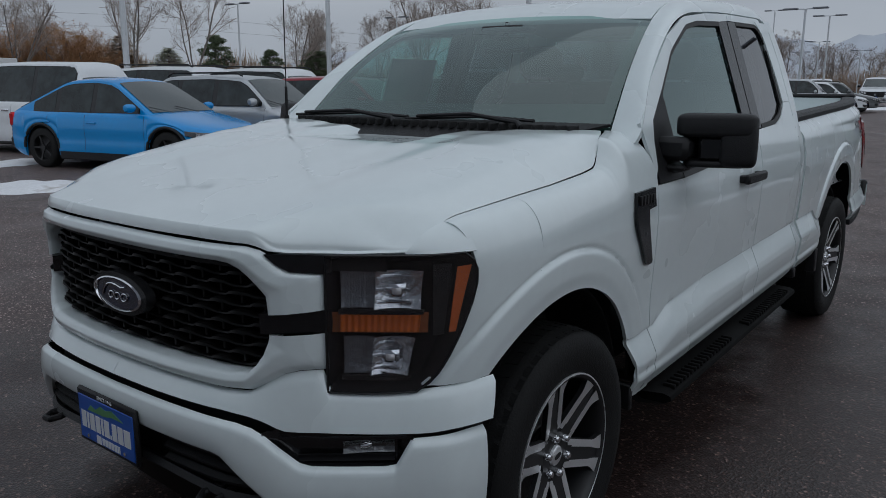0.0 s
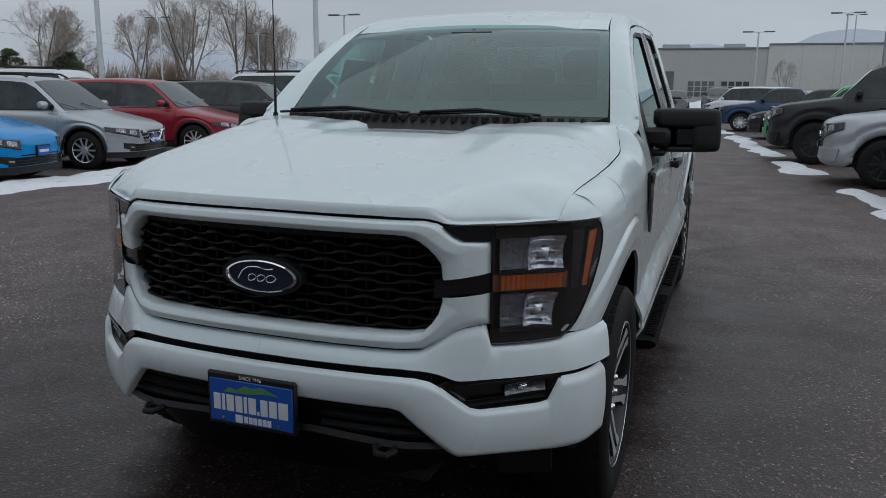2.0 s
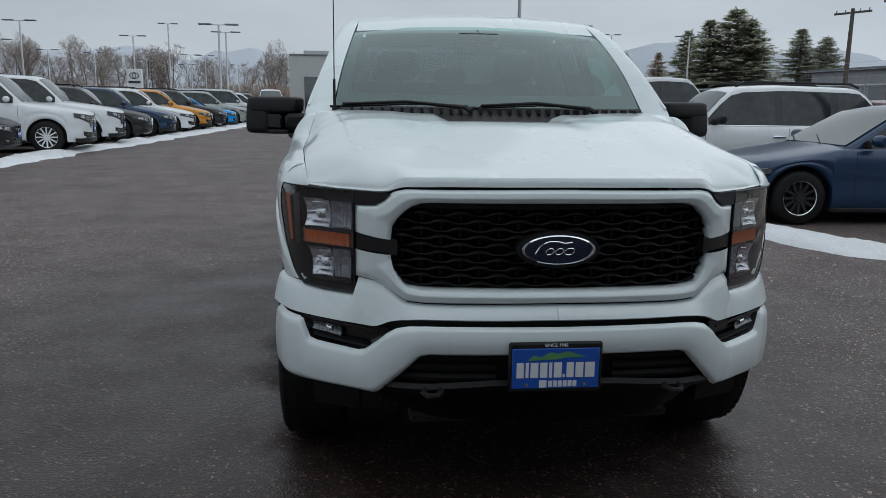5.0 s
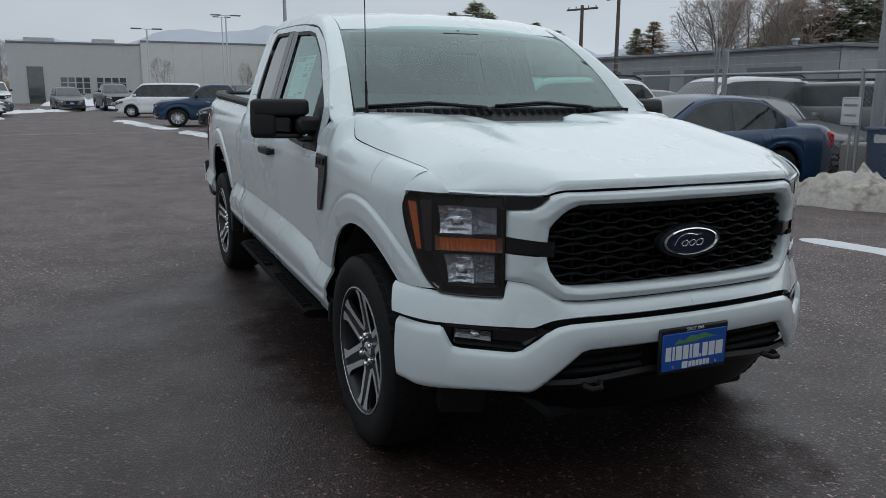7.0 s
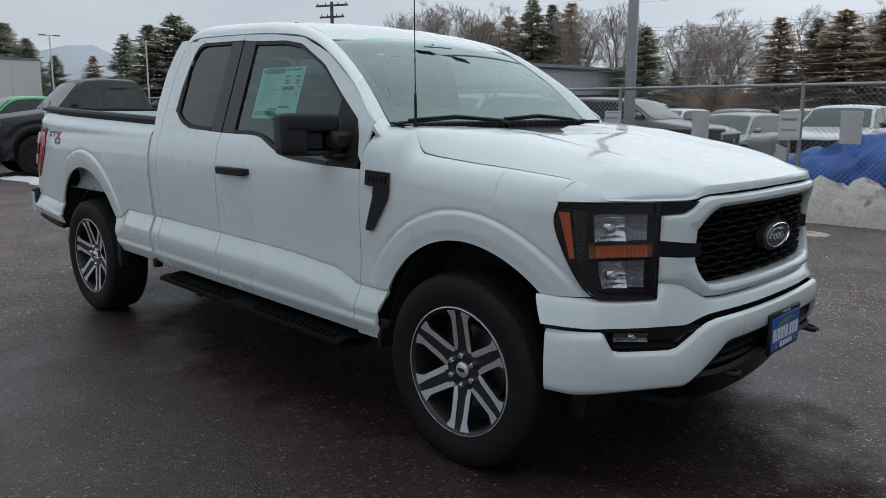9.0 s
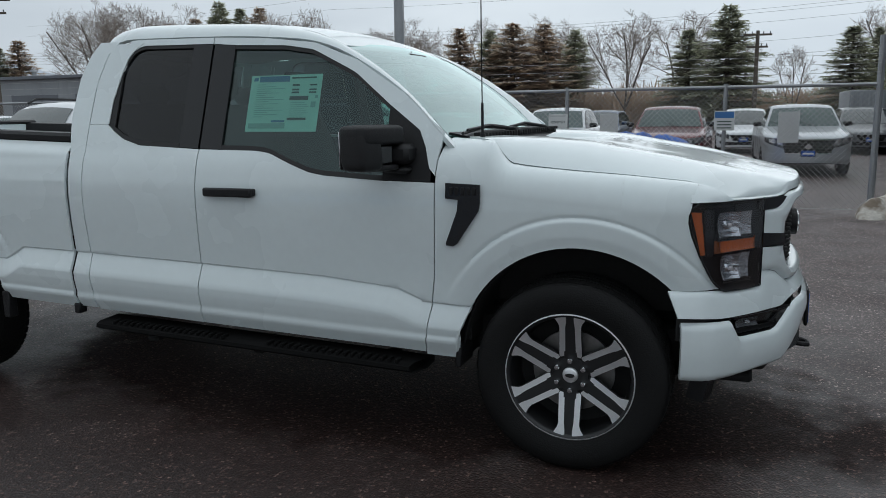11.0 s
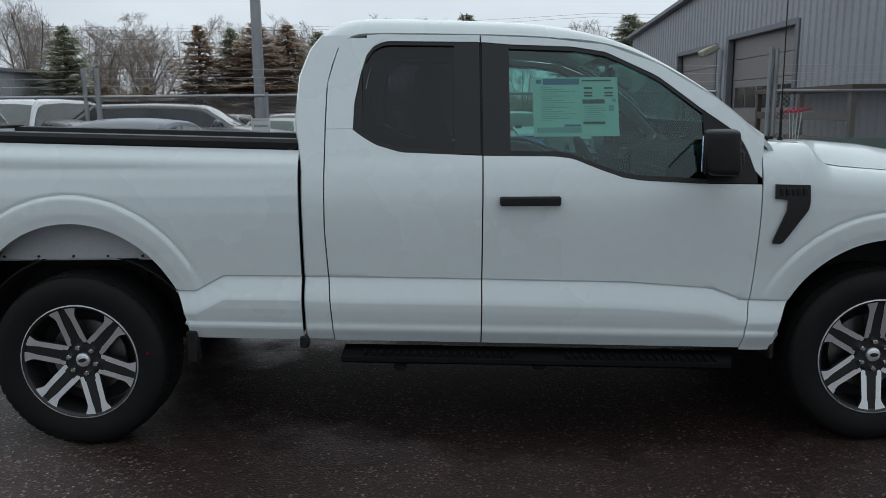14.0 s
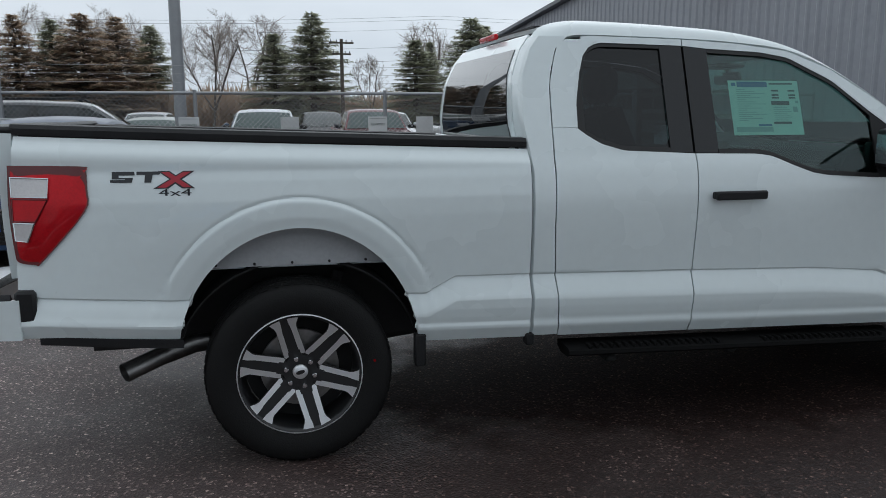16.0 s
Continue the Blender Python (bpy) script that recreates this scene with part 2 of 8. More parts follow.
# ---- mesh helpers ----
class Geo:
    """Vertices and faces gathered for one mesh."""

    def __init__(self):
        self.v, self.f = [], []

    def add(self, verts, faces):
        k = len(self.v)
        self.v.extend(tuple(float(c) for c in p) for p in verts)
        self.f.extend(tuple(i + k for i in f) for f in faces)
        return self

    def box(self, x0, x1, y0, y1, z0, z1, c=0.0, m=None):
        """A box, its edges chamfered by c."""
        x0, x1, y0, y1, z0, z1 = min(x0, x1), max(x0, x1), min(y0, y1), max(y0, y1), min(z0, z1), max(z0, z1)
        c = min(c, (x1 - x0) * 0.45, (y1 - y0) * 0.45, (z1 - z0) * 0.45)
        lo, hi = (x0, y0, z0), (x1, y1, z1)
        if c <= 0:
            vs = [(hi[0] if i & 1 else lo[0], hi[1] if i & 2 else lo[1], hi[2] if i & 4 else lo[2]) for i in range(8)]
            fs = [(0, 2, 3, 1), (4, 5, 7, 6), (0, 1, 5, 4), (2, 6, 7, 3), (0, 4, 6, 2), (1, 3, 7, 5)]
        else:
            vs, idx = [], {}
            for i in range(8):
                for a in range(3):
                    p = [0, 0, 0]
                    for k in range(3):
                        h = bool(i & (1 << k))
                        p[k] = (hi[k] if h else lo[k]) if k == a else (hi[k] - c if h else lo[k] + c)
                    idx[i, a] = len(vs)
                    vs.append(tuple(p))
            fs = []
            for a in range(3):
                b, d = (a + 1) % 3, (a + 2) % 3
                for s in (0, 1):
                    o = s << a
                    q = [o, o | 1 << b, o | 1 << b | 1 << d, o | 1 << d]
                    fs.append(tuple(idx[i, a] for i in (q if s else q[::-1])))
            for a in range(3):
                b, d = (a + 1) % 3, (a + 2) % 3
                for s1 in (0, 1):
                    for s2 in (0, 1):
                        i0 = (s1 << b) | (s2 << d)
                        i1 = i0 | (1 << a)
                        q = (idx[i0, b], idx[i1, b], idx[i1, d], idx[i0, d])
                        fs.append(q if s1 == s2 else q[::-1])
            for i in range(8):
                q = (idx[i, 0], idx[i, 1], idx[i, 2])
                fs.append(q if bin(i).count("1") % 2 else q[::-1])
        if m is not None:
            vs = [m @ Vector(p) for p in vs]
        return self.add(vs, fs)

    def tube(self, pts, r, n=8, cap=True):
        """A round bar along pts; r is one radius or one for each point."""
        pts = [Vector(p) for p in pts]
        rs = [r] * len(pts) if isinstance(r, (int, float)) else r
        vs, fs = [], []
        for i, p in enumerate(pts):
            d = (pts[min(i + 1, len(pts) - 1)] - pts[max(i - 1, 0)]).normalized()
            ref = Vector((0, 0, 1)) if abs(d.z) < 0.9 else Vector((1, 0, 0))
            a = d.cross(ref).normalized()
            b = d.cross(a)
            for k in range(n):
                t = 2 * math.pi * k / n
                vs.append(p + (a * math.cos(t) + b * math.sin(t)) * rs[i])
        for i in range(len(pts) - 1):
            for k in range(n):
                k2 = (k + 1) % n
                fs.append((i * n + k, i * n + k2, (i + 1) * n + k2, (i + 1) * n + k))
        if cap:
            fs.append(tuple(range(n))[::-1])
            fs.append(tuple((len(pts) - 1) * n + k for k in range(n)))
        return self.add(vs, fs)

    def lathe(self, prof, n=32, m=None, closed=False):
        """prof: (radius, height along y), turned round the y axis."""
        vs, fs, k = [], [], len(prof)
        for i in range(n):
            t = 2 * math.pi * i / n
            for r, h in prof:
                p = Vector((r * math.cos(t), h, r * math.sin(t)))
                vs.append(m @ p if m is not None else p)
        for i in range(n):
            j = (i + 1) % n
            for q in range(k if closed else k - 1):
                q2 = (q + 1) % k
                fs.append((i * k + q, i * k + q2, j * k + q2, j * k + q))
        return self.add(vs, fs)

    def sheet(self, fn, nu, nv, thick=0.0, out=(0, 0, 1)):
        """A grid fn(s, t); with thick, a closed shell that goes inwards, away from out."""
        P = np.array([[fn(i / nu, j / nv) for j in range(nv + 1)] for i in range(nu + 1)], float)
        n = np.cross(np.gradient(P, axis=0), np.gradient(P, axis=1))
        n /= np.linalg.norm(n, axis=2, keepdims=True) + 1e-12
        flip = (n @ np.array(out, float)).mean() < 0
        if flip:
            n = -n
        idx = lambda i, j: i * (nv + 1) + j
        fs = [(idx(i, j), idx(i + 1, j), idx(i + 1, j + 1), idx(i, j + 1)) for i in range(nu) for j in range(nv)]
        if flip:
            fs = [f[::-1] for f in fs]
        vs = P.reshape(-1, 3).tolist()
        if thick:
            k = len(vs)
            vs += (P - n * thick).reshape(-1, 3).tolist()
            back = [tuple(i + k for i in f[::-1]) for f in fs]
            ring = [idx(i, 0) for i in range(nu + 1)] + [idx(nu, j) for j in range(1, nv + 1)]
            ring += [idx(i, nv) for i in range(nu - 1, -1, -1)] + [idx(0, j) for j in range(nv - 1, 0, -1)]
            if flip:
                ring = ring[::-1]
            rim = [(ring[(q + 1) % len(ring)], ring[q], ring[q] + k, ring[(q + 1) % len(ring)] + k) for q in range(len(ring))]
            fs = fs + back + rim
        return self.add(vs, fs)

    def prism(self, pts, fn, d):
        """The outline pts (2D) lifted by fn(p, 0) and fn(p, d): a plate of that shape, caps as fans of its polygon."""
        n = len(pts)
        vs = [fn(p, 0) for p in pts] + [fn(p, d) for p in pts]
        fs = [tuple(range(n))[::-1], tuple(range(n, 2 * n))]
        fs += [(i, (i + 1) % n, n + (i + 1) % n, n + i) for i in range(n)]
        return self.add(vs, fs)


def part(name, geo, material, parent=None, label="", sharp=38, weld=0.0, fix=True, smooth=True):
    """One mesh object from geo, under a thing or a part."""
    me = bpy.data.meshes.new(name)
    me.from_pydata(geo.v, [], geo.f)
    if fix or weld:
        bm = bmesh.new()
        bm.from_mesh(me)
        if weld:
            bmesh.ops.remove_doubles(bm, verts=bm.verts, dist=weld)
        if fix:
            bmesh.ops.recalc_face_normals(bm, faces=bm.faces)
        bm.to_mesh(me)
        bm.free()
    me.materials.append(material)
    if smooth:
        me.shade_smooth()
        me.set_sharp_from_angle(angle=radians(sharp))
    ob = new(name, me)
    if parent is not None:
        ob.parent = parent
    if label:
        ob["label"] = label
    return ob


def thing(name, m=None, label="", category="", group="", kind=""):
    """An Empty at the base of a thing."""
    ob = new(name)
    ob.empty_display_size = 0.2
    if m is not None:
        ob.matrix_basis = m
    return tagged(ob, label, category, group, kind)


def lerp(x, xs, ys):
    return float(np.interp(x, xs, ys))


def smooth(a, b, x):
    t = min(1, max(0, (x - a) / (b - a)))
    return t * t * (3 - 2 * t)


def text(words, size, m, material, name, parent=None, depth=0.001, spacing=1.0):
    """Raised lettering as a mesh, centred, facing the pose's z."""
    cu = bpy.data.curves.new(name, "FONT")
    cu.body, cu.size, cu.extrude = words, size, depth
    cu.align_x, cu.align_y, cu.space_character = "CENTER", "CENTER", spacing
    tmp = bpy.data.objects.new(name, cu)
    scene.collection.objects.link(tmp)
    bpy.context.view_layer.update()
    me = bpy.data.meshes.new_from_object(tmp.evaluated_get(bpy.context.evaluated_depsgraph_get()))
    bpy.data.objects.remove(tmp)
    me.transform(m)
    me.materials.clear()
    me.materials.append(material)
    ob = new(name, me)
    ob.parent = parent
    return ob

# ---- the white pickup ----
truck = thing("pickup_truck", None, "white extended-cab pickup truck with black grille, parked on wet asphalt", "pickup truck")


def catmull(pts, per=12):
    P = np.array(pts, float)
    P = np.vstack([2 * P[0] - P[1], P, 2 * P[-1] - P[-2]])
    outp = []
    for i in range(1, len(P) - 2):
        for k in range(per):
            t = k / per
            a, b, c, d = P[i - 1], P[i], P[i + 1], P[i + 2]
            outp.append(0.5 * (2 * b + (c - a) * t + (2 * a - 5 * b + 4 * c - d) * t * t + (3 * b - a - 3 * c + d) * t ** 3))
    outp.append(P[-2])
    return np.array(outp)


class Plan:
    """A plan outline from the nose (w = 0) to the flank: x and half width w along its length."""

    def __init__(self, pts):
        self.p = catmull(pts)
        self.s = np.concatenate([[0], np.cumsum(np.linalg.norm(np.diff(self.p, axis=0), axis=1))])
        tan = np.gradient(self.p, axis=0)
        nrm = np.stack([tan[:, 1], -tan[:, 0]], 1)
        self.n = nrm / np.linalg.norm(nrm, axis=1, keepdims=True)

    def at(self, q, off=0.0):
        x, w = np.interp(q, self.s, self.p[:, 0]), np.interp(q, self.s, self.p[:, 1])
        nx, nw = np.interp(q, self.s, self.n[:, 0]), np.interp(q, self.s, self.n[:, 1])
        return x + nx * off, w + nw * off

    def q_w(self, w):
        k = int(np.argmax(self.p[:, 1]))
        return float(np.interp(w, self.p[:k + 1, 1], self.s[:k + 1]))

    def q_x(self, x):
        return float(np.interp(-x, -self.p[:, 0], self.s))

    def x_at(self, w):
        k = int(np.argmax(self.p[:, 1]))
        return float(np.interp(w, self.p[:k + 1, 1], self.p[:k + 1, 0]))


NOSE = Plan([(.893, 0), (.886, .2), (.862, .4), (.824, .52), (.778, .60), (.718, .68), (.643, .785), (.560, .878), (.450, .942), (.30, .972), (.15, .983), (0, .985)])
BUMP = Plan([(.930, 0), (.926, .22), (.914, .40), (.897, .48), (.866, .55), (.834, .60), (.793, .66), (.735, .74), (.668, .825), (.626, .872), (.550, .930), (.440, .968)])

FA, RA = (.03, .42, .52, .54), (-3.67, .50, .513, .56)   # wheel openings: centre x, z, half axes


def arch_z(x, a):
    d = (x - a[0]) / a[2]
    return a[1] + a[3] * math.sqrt(max(0, 1 - d * d))


def sill(x):
    return 0.491 - 0.026 * (x + 1.83) if x > -3.3 else lerp(x, [-4.7, -4.2, -3.3], [.635, .598, .528])


def crease(x):
    return lerp(x, [-4.8, -4.2, -3.12, -2.99, -2.6, -1.82, -1.15, -.78, -.64, -.4, .1], [.80, .765, .742, .812, .806, .787, .767, .737, .682, .674, .67])


def flank(x, z):
    """Half width of the body side below the belt."""
    c = crease(x)
    up = lerp(z, [.60, .80, .90, 1.0, 1.1, 1.18, 1.26, 1.31, 1.36, 1.42], [.966, .970, .977, .984, .987, .983, .968, .952, .926, .895])
    r = z - sill(x)
    low = lerp(r, [-.05, 0, .025, .055, .068, .085, .11, .15, .19, .30], [.945, .962, .975, .991, .993, .989, .995, 1.002, 1.004, 1.004])
    k = min(1, max(0, (c - z) / .10))
    w = up - .009 + (low - up + .009) * k if z < c else up - .009 * smooth(c + .009, c, z)
    for a in (FA, RA):
        d = math.hypot((x - a[0]) / a[2], (z - a[1]) / a[3])
        w += (.009 * smooth(1.235, 1.205, d) - .0075 * math.exp(-((d - 1.222) / .016) ** 2)) * smooth(.62, .88, z) - .006 * smooth(1.10, 1.0, d)
    if x < -3.9:
        w -= .085 * (max(0, -3.9 - x) / .9) ** 1.6 * smooth(.6, 1.2, z) + .03 * (max(0, -4.3 - x) / .5) ** 2
    if x > 0.1:
        w = min(w, w - .985 + NOSE.at(NOSE.q_x(min(x, .7)))[1])
    return w


def rows(t, zb, zt, c):
    """Heights that crowd together at the crease."""
    zs = [zb]
    for v in (c - .10, c - .010, c, c + .0045, c + .010):
        zs.append(max(v, zs[-1] + (zt - zb) * .006))
    return lerp(t, [0, .40, .44, .48, .52, .56, 1], zs + [zt])


def glasshouse(z):
    """Half width of the side glass plane."""
    return .926 - (z - 1.345) * .342


def seam(x):
    """Height and half width of the line between hood and front wing."""
    z = lerp(x, [-.62, -.50, -.36, -.345, -.31, -.285, -.265, -.2, 0, .2, .43, .50, .54, .57, .59, .607], [1.396, 1.392, 1.384, 1.376, 1.33, 1.302, 1.289, 1.279, 1.262, 1.248, 1.226, 1.212, 1.199, 1.183, 1.167, 1.153])
    w = lerp(x, [-.62, -.57, -.50, -.36, -.345, -.31, -.28, .0, .2, .43, .607], [.780, .782, .802, .856, .861, .874, .884, .885, .878, .858, .838])
    return z, w


def wing_pt(x, t, zb):
    """Point of the front wing at height share t, from zb up over the shoulder to the hood seam."""
    zs, ws = seam(x)
    z1 = max(min(zs, 1.29) - .13, zb + .01)
    if t < .7:
        z = rows(t / .7, zb, z1, crease(x))
        return x, flank(x, z), z
    a = (t - .7) / .3 * math.pi / 2
    w1 = flank(x, z1)
    return x, ws + (w1 - ws) * max(0, math.cos(a)) ** lerp(x, [-.60, -.40, -.28], [.80, .95, .9]), z1 + (zs - z1) * math.sin(a)


def lamp_edge(z):
    return lerp(z, [.785, .80, .83, .87, .94, 1.02, 1.07, 1.11, 1.135, 1.15], [.600, .575, .547, .524, .491, .460, .448, .449, .462, .485])


def belt(x):
    return lerp(x, [-2.40, -2.36, -2.29, -2.18, -1.82, -1.50, -1.42, -1.30, -1.20, -1.12, -.84, -.585],
                [1.47, 1.44, 1.398, 1.366, 1.348, 1.343, 1.332, 1.284, 1.249, 1.236, 1.219, 1.214])


def door_front(z):
    return lerp(z, [.46, .677, .8, 1.02, 1.22, 1.30, 1.404], [-.638, -.606, -.592, -.583, -.580, -.577, -.556])


def rear_edge(z):
    return lerp(z, [.50, .80, 1.02, 1.33, 1.5, 1.67, 1.80, 1.85, 1.88], [-2.496, -2.514, -2.524, -2.520, -2.518, -2.512, -2.475, -2.455, -2.40])


def side_parts(s):
    # front wing
    g = Geo()
    xs = lambda a: lerp(a, [0, .16, .30, .62, 1], [-.585, -.47, -.375, -.255, .20])

    def rear_half(a, t):
        x = xs(a)
        zb = sill(x) - .012 if x < FA[0] - FA[2] + .003 else max(arch_z(x, FA), sill(x) - .012)
        px, w, z = wing_pt(x, t, zb)
        if x < -.50:
            px = x + (door_front(min(1.4, z)) + .0025 - xs(0)) * (1 - smooth(-.585, -.505, x))
            if t < .7:
                w = flank(px, z)
        return px, s * w, z

    g.sheet(rear_half, 76, 110, .012, (0, s, 0))

    def front_half(a, t):
        z0 = .803
        if t < .7:
            z = z0 + (1.102 - z0) * t / .7
            xa = .20 if z > arch_z(.20, FA) else FA[0] + FA[2] * math.sqrt(max(0, 1 - ((z - FA[1]) / FA[3]) ** 2))
            x = xa + (lamp_edge(z) - xa) * a
            return x, s * flank(x, z), z
        k = (t - .7) / .3
        x = .20 + (lamp_edge(1.09) + (.478 - lamp_edge(1.09)) * k ** .6 - .20) * a
        zs, ws = seam(x)
        w1 = flank(x, 1.102)
        ang = k * math.pi / 2
        zt = max(zs, 1.15)
        return x, s * (ws + (w1 - ws) * max(0, math.cos(ang)) ** .9), 1.102 + (zt - 1.102) * math.sin(ang)

    g.sheet(front_half, 36, 100, .012, (0, s, 0))

    def over_lamp(a, t):
        x = .455 + .15 * a
        wo = NOSE.at(NOSE.q_x(x), .001)[1]
        zs, ws = seam(x)
        b = math.sin(math.pi * t) * .010 * (1 - a)
        return x, s * (wo + (min(ws, wo) - wo) * t + b), 1.150 + (max(zs, 1.151) - 1.150) * t + b

    g.sheet(over_lamp, 12, 6, .006, (0, 0, 1))
    part("front_wing", g, M_WHITE, truck, sharp=50)

    # doors below the belt
    def door(a, t, x0f, x1f):
        xm = x0f(1.0) + (x1f(1.0) - x0f(1.0)) * a
        zb, zt = sill(xm), belt(xm) - .004
        z = rows(t, zb, zt, crease(xm))
        x = x0f(z) + (x1f(z) - x0f(z)) * a
        return x, s * flank(x, z), z

    bline = lambda z: -1.818 - (1.0 - z) * .012
    fd = Geo().sheet(lambda a, t: door(a, t, lambda z: bline(z) + .003, lambda z: door_front(z) - .0025), 48, 44, .014, (0, s, 0))
    front_door = part("front_door", fd, M_WHITE, truck, sharp=34)

    def rdoor(a, t):
        x0 = rear_edge(.9) + .003
        xm = x0 + (bline(1) - .003 - x0) * a
        zb, zt = sill(xm), belt(xm) - .004
        z = rows(t, zb, zt, crease(xm))
        xa = rear_edge(z) + .003
        x = xa + (bline(z) - .003 - xa) * a
        w = flank(x, z) if z < 1.345 else min(flank(x, 1.345), glasshouse(z) + .012)
        return x, s * w, z

    rear_door = part("rear_door", Geo().sheet(rdoor, 30, 44, .014, (0, s, 0)), M_WHITE, truck, sharp=34)

    # white frames round the side windows
    def dline(x):
        return lerp(x, [-2.46, -2.40, -2.285, -1.814, -1.529, -1.246, -1.013, -.753, -.60, -.556], [1.852, 1.882, 1.892, 1.883, 1.868, 1.835, 1.746, 1.584, 1.447, 1.404])

    def wtop(x):
        return lerp(x, [-2.42, -2.39, -2.36, -2.33, -2.29, -2.24, -1.82, -1.69, -1.40, -1.25, -1.02, -.826, -.665, -.60], [1.45, 1.58, 1.72, 1.81, 1.846, 1.858, 1.850, 1.838, 1.825, 1.800, 1.690, 1.540, 1.425, 1.24])

    def frame_top(a, t, x0, x1):
        x = x0 + (x1 - x0) * a
        za, zb = wtop(x), dline(x) - .003
        z = za + (zb - za) * t
        if x1 > -.7 and a > .93:
            x += (door_front(z) - .003 - x1) * (a - .93) / .07
        return x, s * (glasshouse(z) + .010), z

    part("window_surround", Geo().sheet(lambda a, t: frame_top(a, t, -1.815, -.580), 40, 3, .012, (0, s, 0)), M_WHITE, front_door)
    g = Geo().sheet(lambda a, t: frame_top(a, t, -2.335, -1.821), 16, 3, .012, (0, s, 0))

    def frame_rear(a, t):
        z = 1.468 + (1.872 - 1.468) * t
        x0 = rear_edge(z) + .003
        x1 = lerp(z, [1.468, 1.50, 1.58, 1.72, 1.81, 1.846, 1.872], [-2.395, -2.393, -2.39, -2.36, -2.33, -2.29, -2.25])
        x = x0 + (x1 - x0) * a
        w = min(flank(x, min(z, 1.345)), glasshouse(z) + .012)
        return x, s * w, z

    g.sheet(frame_rear, 4, 16, .012, (0, s, 0))
    part("window_surround", g, M_WHITE, rear_door)

    # black trim, pillar covers and glass
    def band(name, x0, x1, lo, hi, off, m, parent, nu=12, nv=6, label=""):
        def fn(a, t):
            x = x0 + (x1 - x0) * a
            z = lo(x) + (hi(x) - lo(x)) * t
            return x, s * (glasshouse(z) + off), z
        return part(name, Geo().sheet(fn, nu, nv, 0 if name == 'window_glass' else .008, (0, s, 0)), m, parent, label, fix=name != 'window_glass')

    band("front_pillar_cover", -1.812, -1.69, belt, wtop, .006, M_GLOSSBLACK, front_door, 4)
    band("rear_pillar_cover", -1.938, -1.824, belt, wtop, .006, M_GLOSSBLACK, rear_door, 4)
    band("pillar_seal", -1.850, -1.785, lambda x: belt(x) - .02, lambda x: dline(x) - .004, -.010, M_RUBBERGAP, truck, 3)
    band("mirror_sail", -.826, -.602, belt, wtop, .008, M_BLACK, front_door, 6)
    band("belt_seal", -1.69, -.826, lambda x: belt(x) - .003, lambda x: belt(x) + .018, .010, M_RUBBERGAP, front_door, 24, 2)
    band("top_seal", -1.69, -.826, lambda x: wtop(x) - .020, wtop, .007, M_RUBBERGAP, front_door, 24, 2)
    band("belt_seal", -2.36, -1.938, lambda x: belt(x) - .003, lambda x: belt(x) + .018, .008, M_RUBBERGAP, rear_door, 20, 2)
    band("top_seal", -2.34, -1.938, lambda x: wtop(x) - .018, wtop, .007, M_RUBBERGAP, rear_door, 12, 2)
    band("rear_seal", -2.400, -2.355, lambda x: belt(max(x, -2.385)), lambda x: wtop(x + .018), .006, M_RUBBERGAP, rear_door, 4, 8)
    wg = band("window_glass", -1.69, -.826, lambda x: belt(x) + .012, lambda x: wtop(x) - .012, -.004, M_DOORGLASS, front_door, 24)
    qg = band("window_glass", -2.375, -1.938, lambda x: belt(x) + .012, lambda x: wtop(x) - .010, -.004, M_PRIVACY, rear_door, 16)
    wg.visible_shadow = qg.visible_shadow = False

    # cab corner and the pillar behind the rear door
    def corner(a, t):
        z = rows(t, .515, 1.885, crease(-2.55))
        xe = rear_edge(z) - .003
        if z < 1.345:
            w0 = flank(xe, z)
        else:
            w0 = min(flank(xe, 1.345) - .02 * smooth(1.345, 1.45, z), glasshouse(z) + .012)
        back = lerp(z, [.5, 1.30, 1.5, 1.7, 1.82, 1.89], [-2.628, -2.628, -2.66, -2.645, -2.60, -2.545])
        pts = [(xe, w0), (xe * .55 + back * .45, w0 - .002), (back + .008, w0 - .006), (back, w0 - .022), (back - .012, w0 - .10)]
        k = a * 4
        i = min(3, int(k))
        u = k - i
        return pts[i][0] * (1 - u) + pts[i + 1][0] * u, s * (pts[i][1] * (1 - u) + pts[i + 1][1] * u), z

    part("cab_corner", Geo().sheet(corner, 12, 40, .012, (-.4, s, 0)), M_WHITE, truck, sharp=50)

    # roof rail and windscreen pillar
    LOW = catmull([(-.500, .900, 1.335), (-.556, .916, 1.404), (-.753, .854, 1.586), (-1.013, .798, 1.748), (-1.246, .767, 1.838), (-1.529, .755, 1.871), (-1.814, .751, 1.885), (-2.285, .748, 1.894), (-2.40, .75, 1.884), (-2.47, .76, 1.852), (-2.50, .775, 1.80)])
    UPP = catmull([(-.500, .80, 1.338), (-.575, .792, 1.392), (-.797, .748, 1.602), (-1.045, .700, 1.772), (-1.255, .668, 1.872), (-1.50, .650, 1.930), (-1.814, .645, 1.953), (-2.25, .640, 1.968), (-2.40, .640, 1.962), (-2.50, .645, 1.935), (-2.56, .66, 1.88)])

    def rail(a, t):
        k = a * (len(LOW) - 1)
        i = min(len(LOW) - 2, int(k))
        u = k - i
        lo, up = LOW[i] * (1 - u) + LOW[i + 1] * u, UPP[i] * (1 - u) + UPP[i + 1] * u
        p = lo + (up - lo) * t
        b = math.sin(math.pi * t) * .018
        return p[0], s * (p[1] + b * .8), p[2] + b * .7

    part("roof_rail", Geo().sheet(rail, 70, 8, .02, (0, s, 1)), M_WHITE, truck, sharp=50)

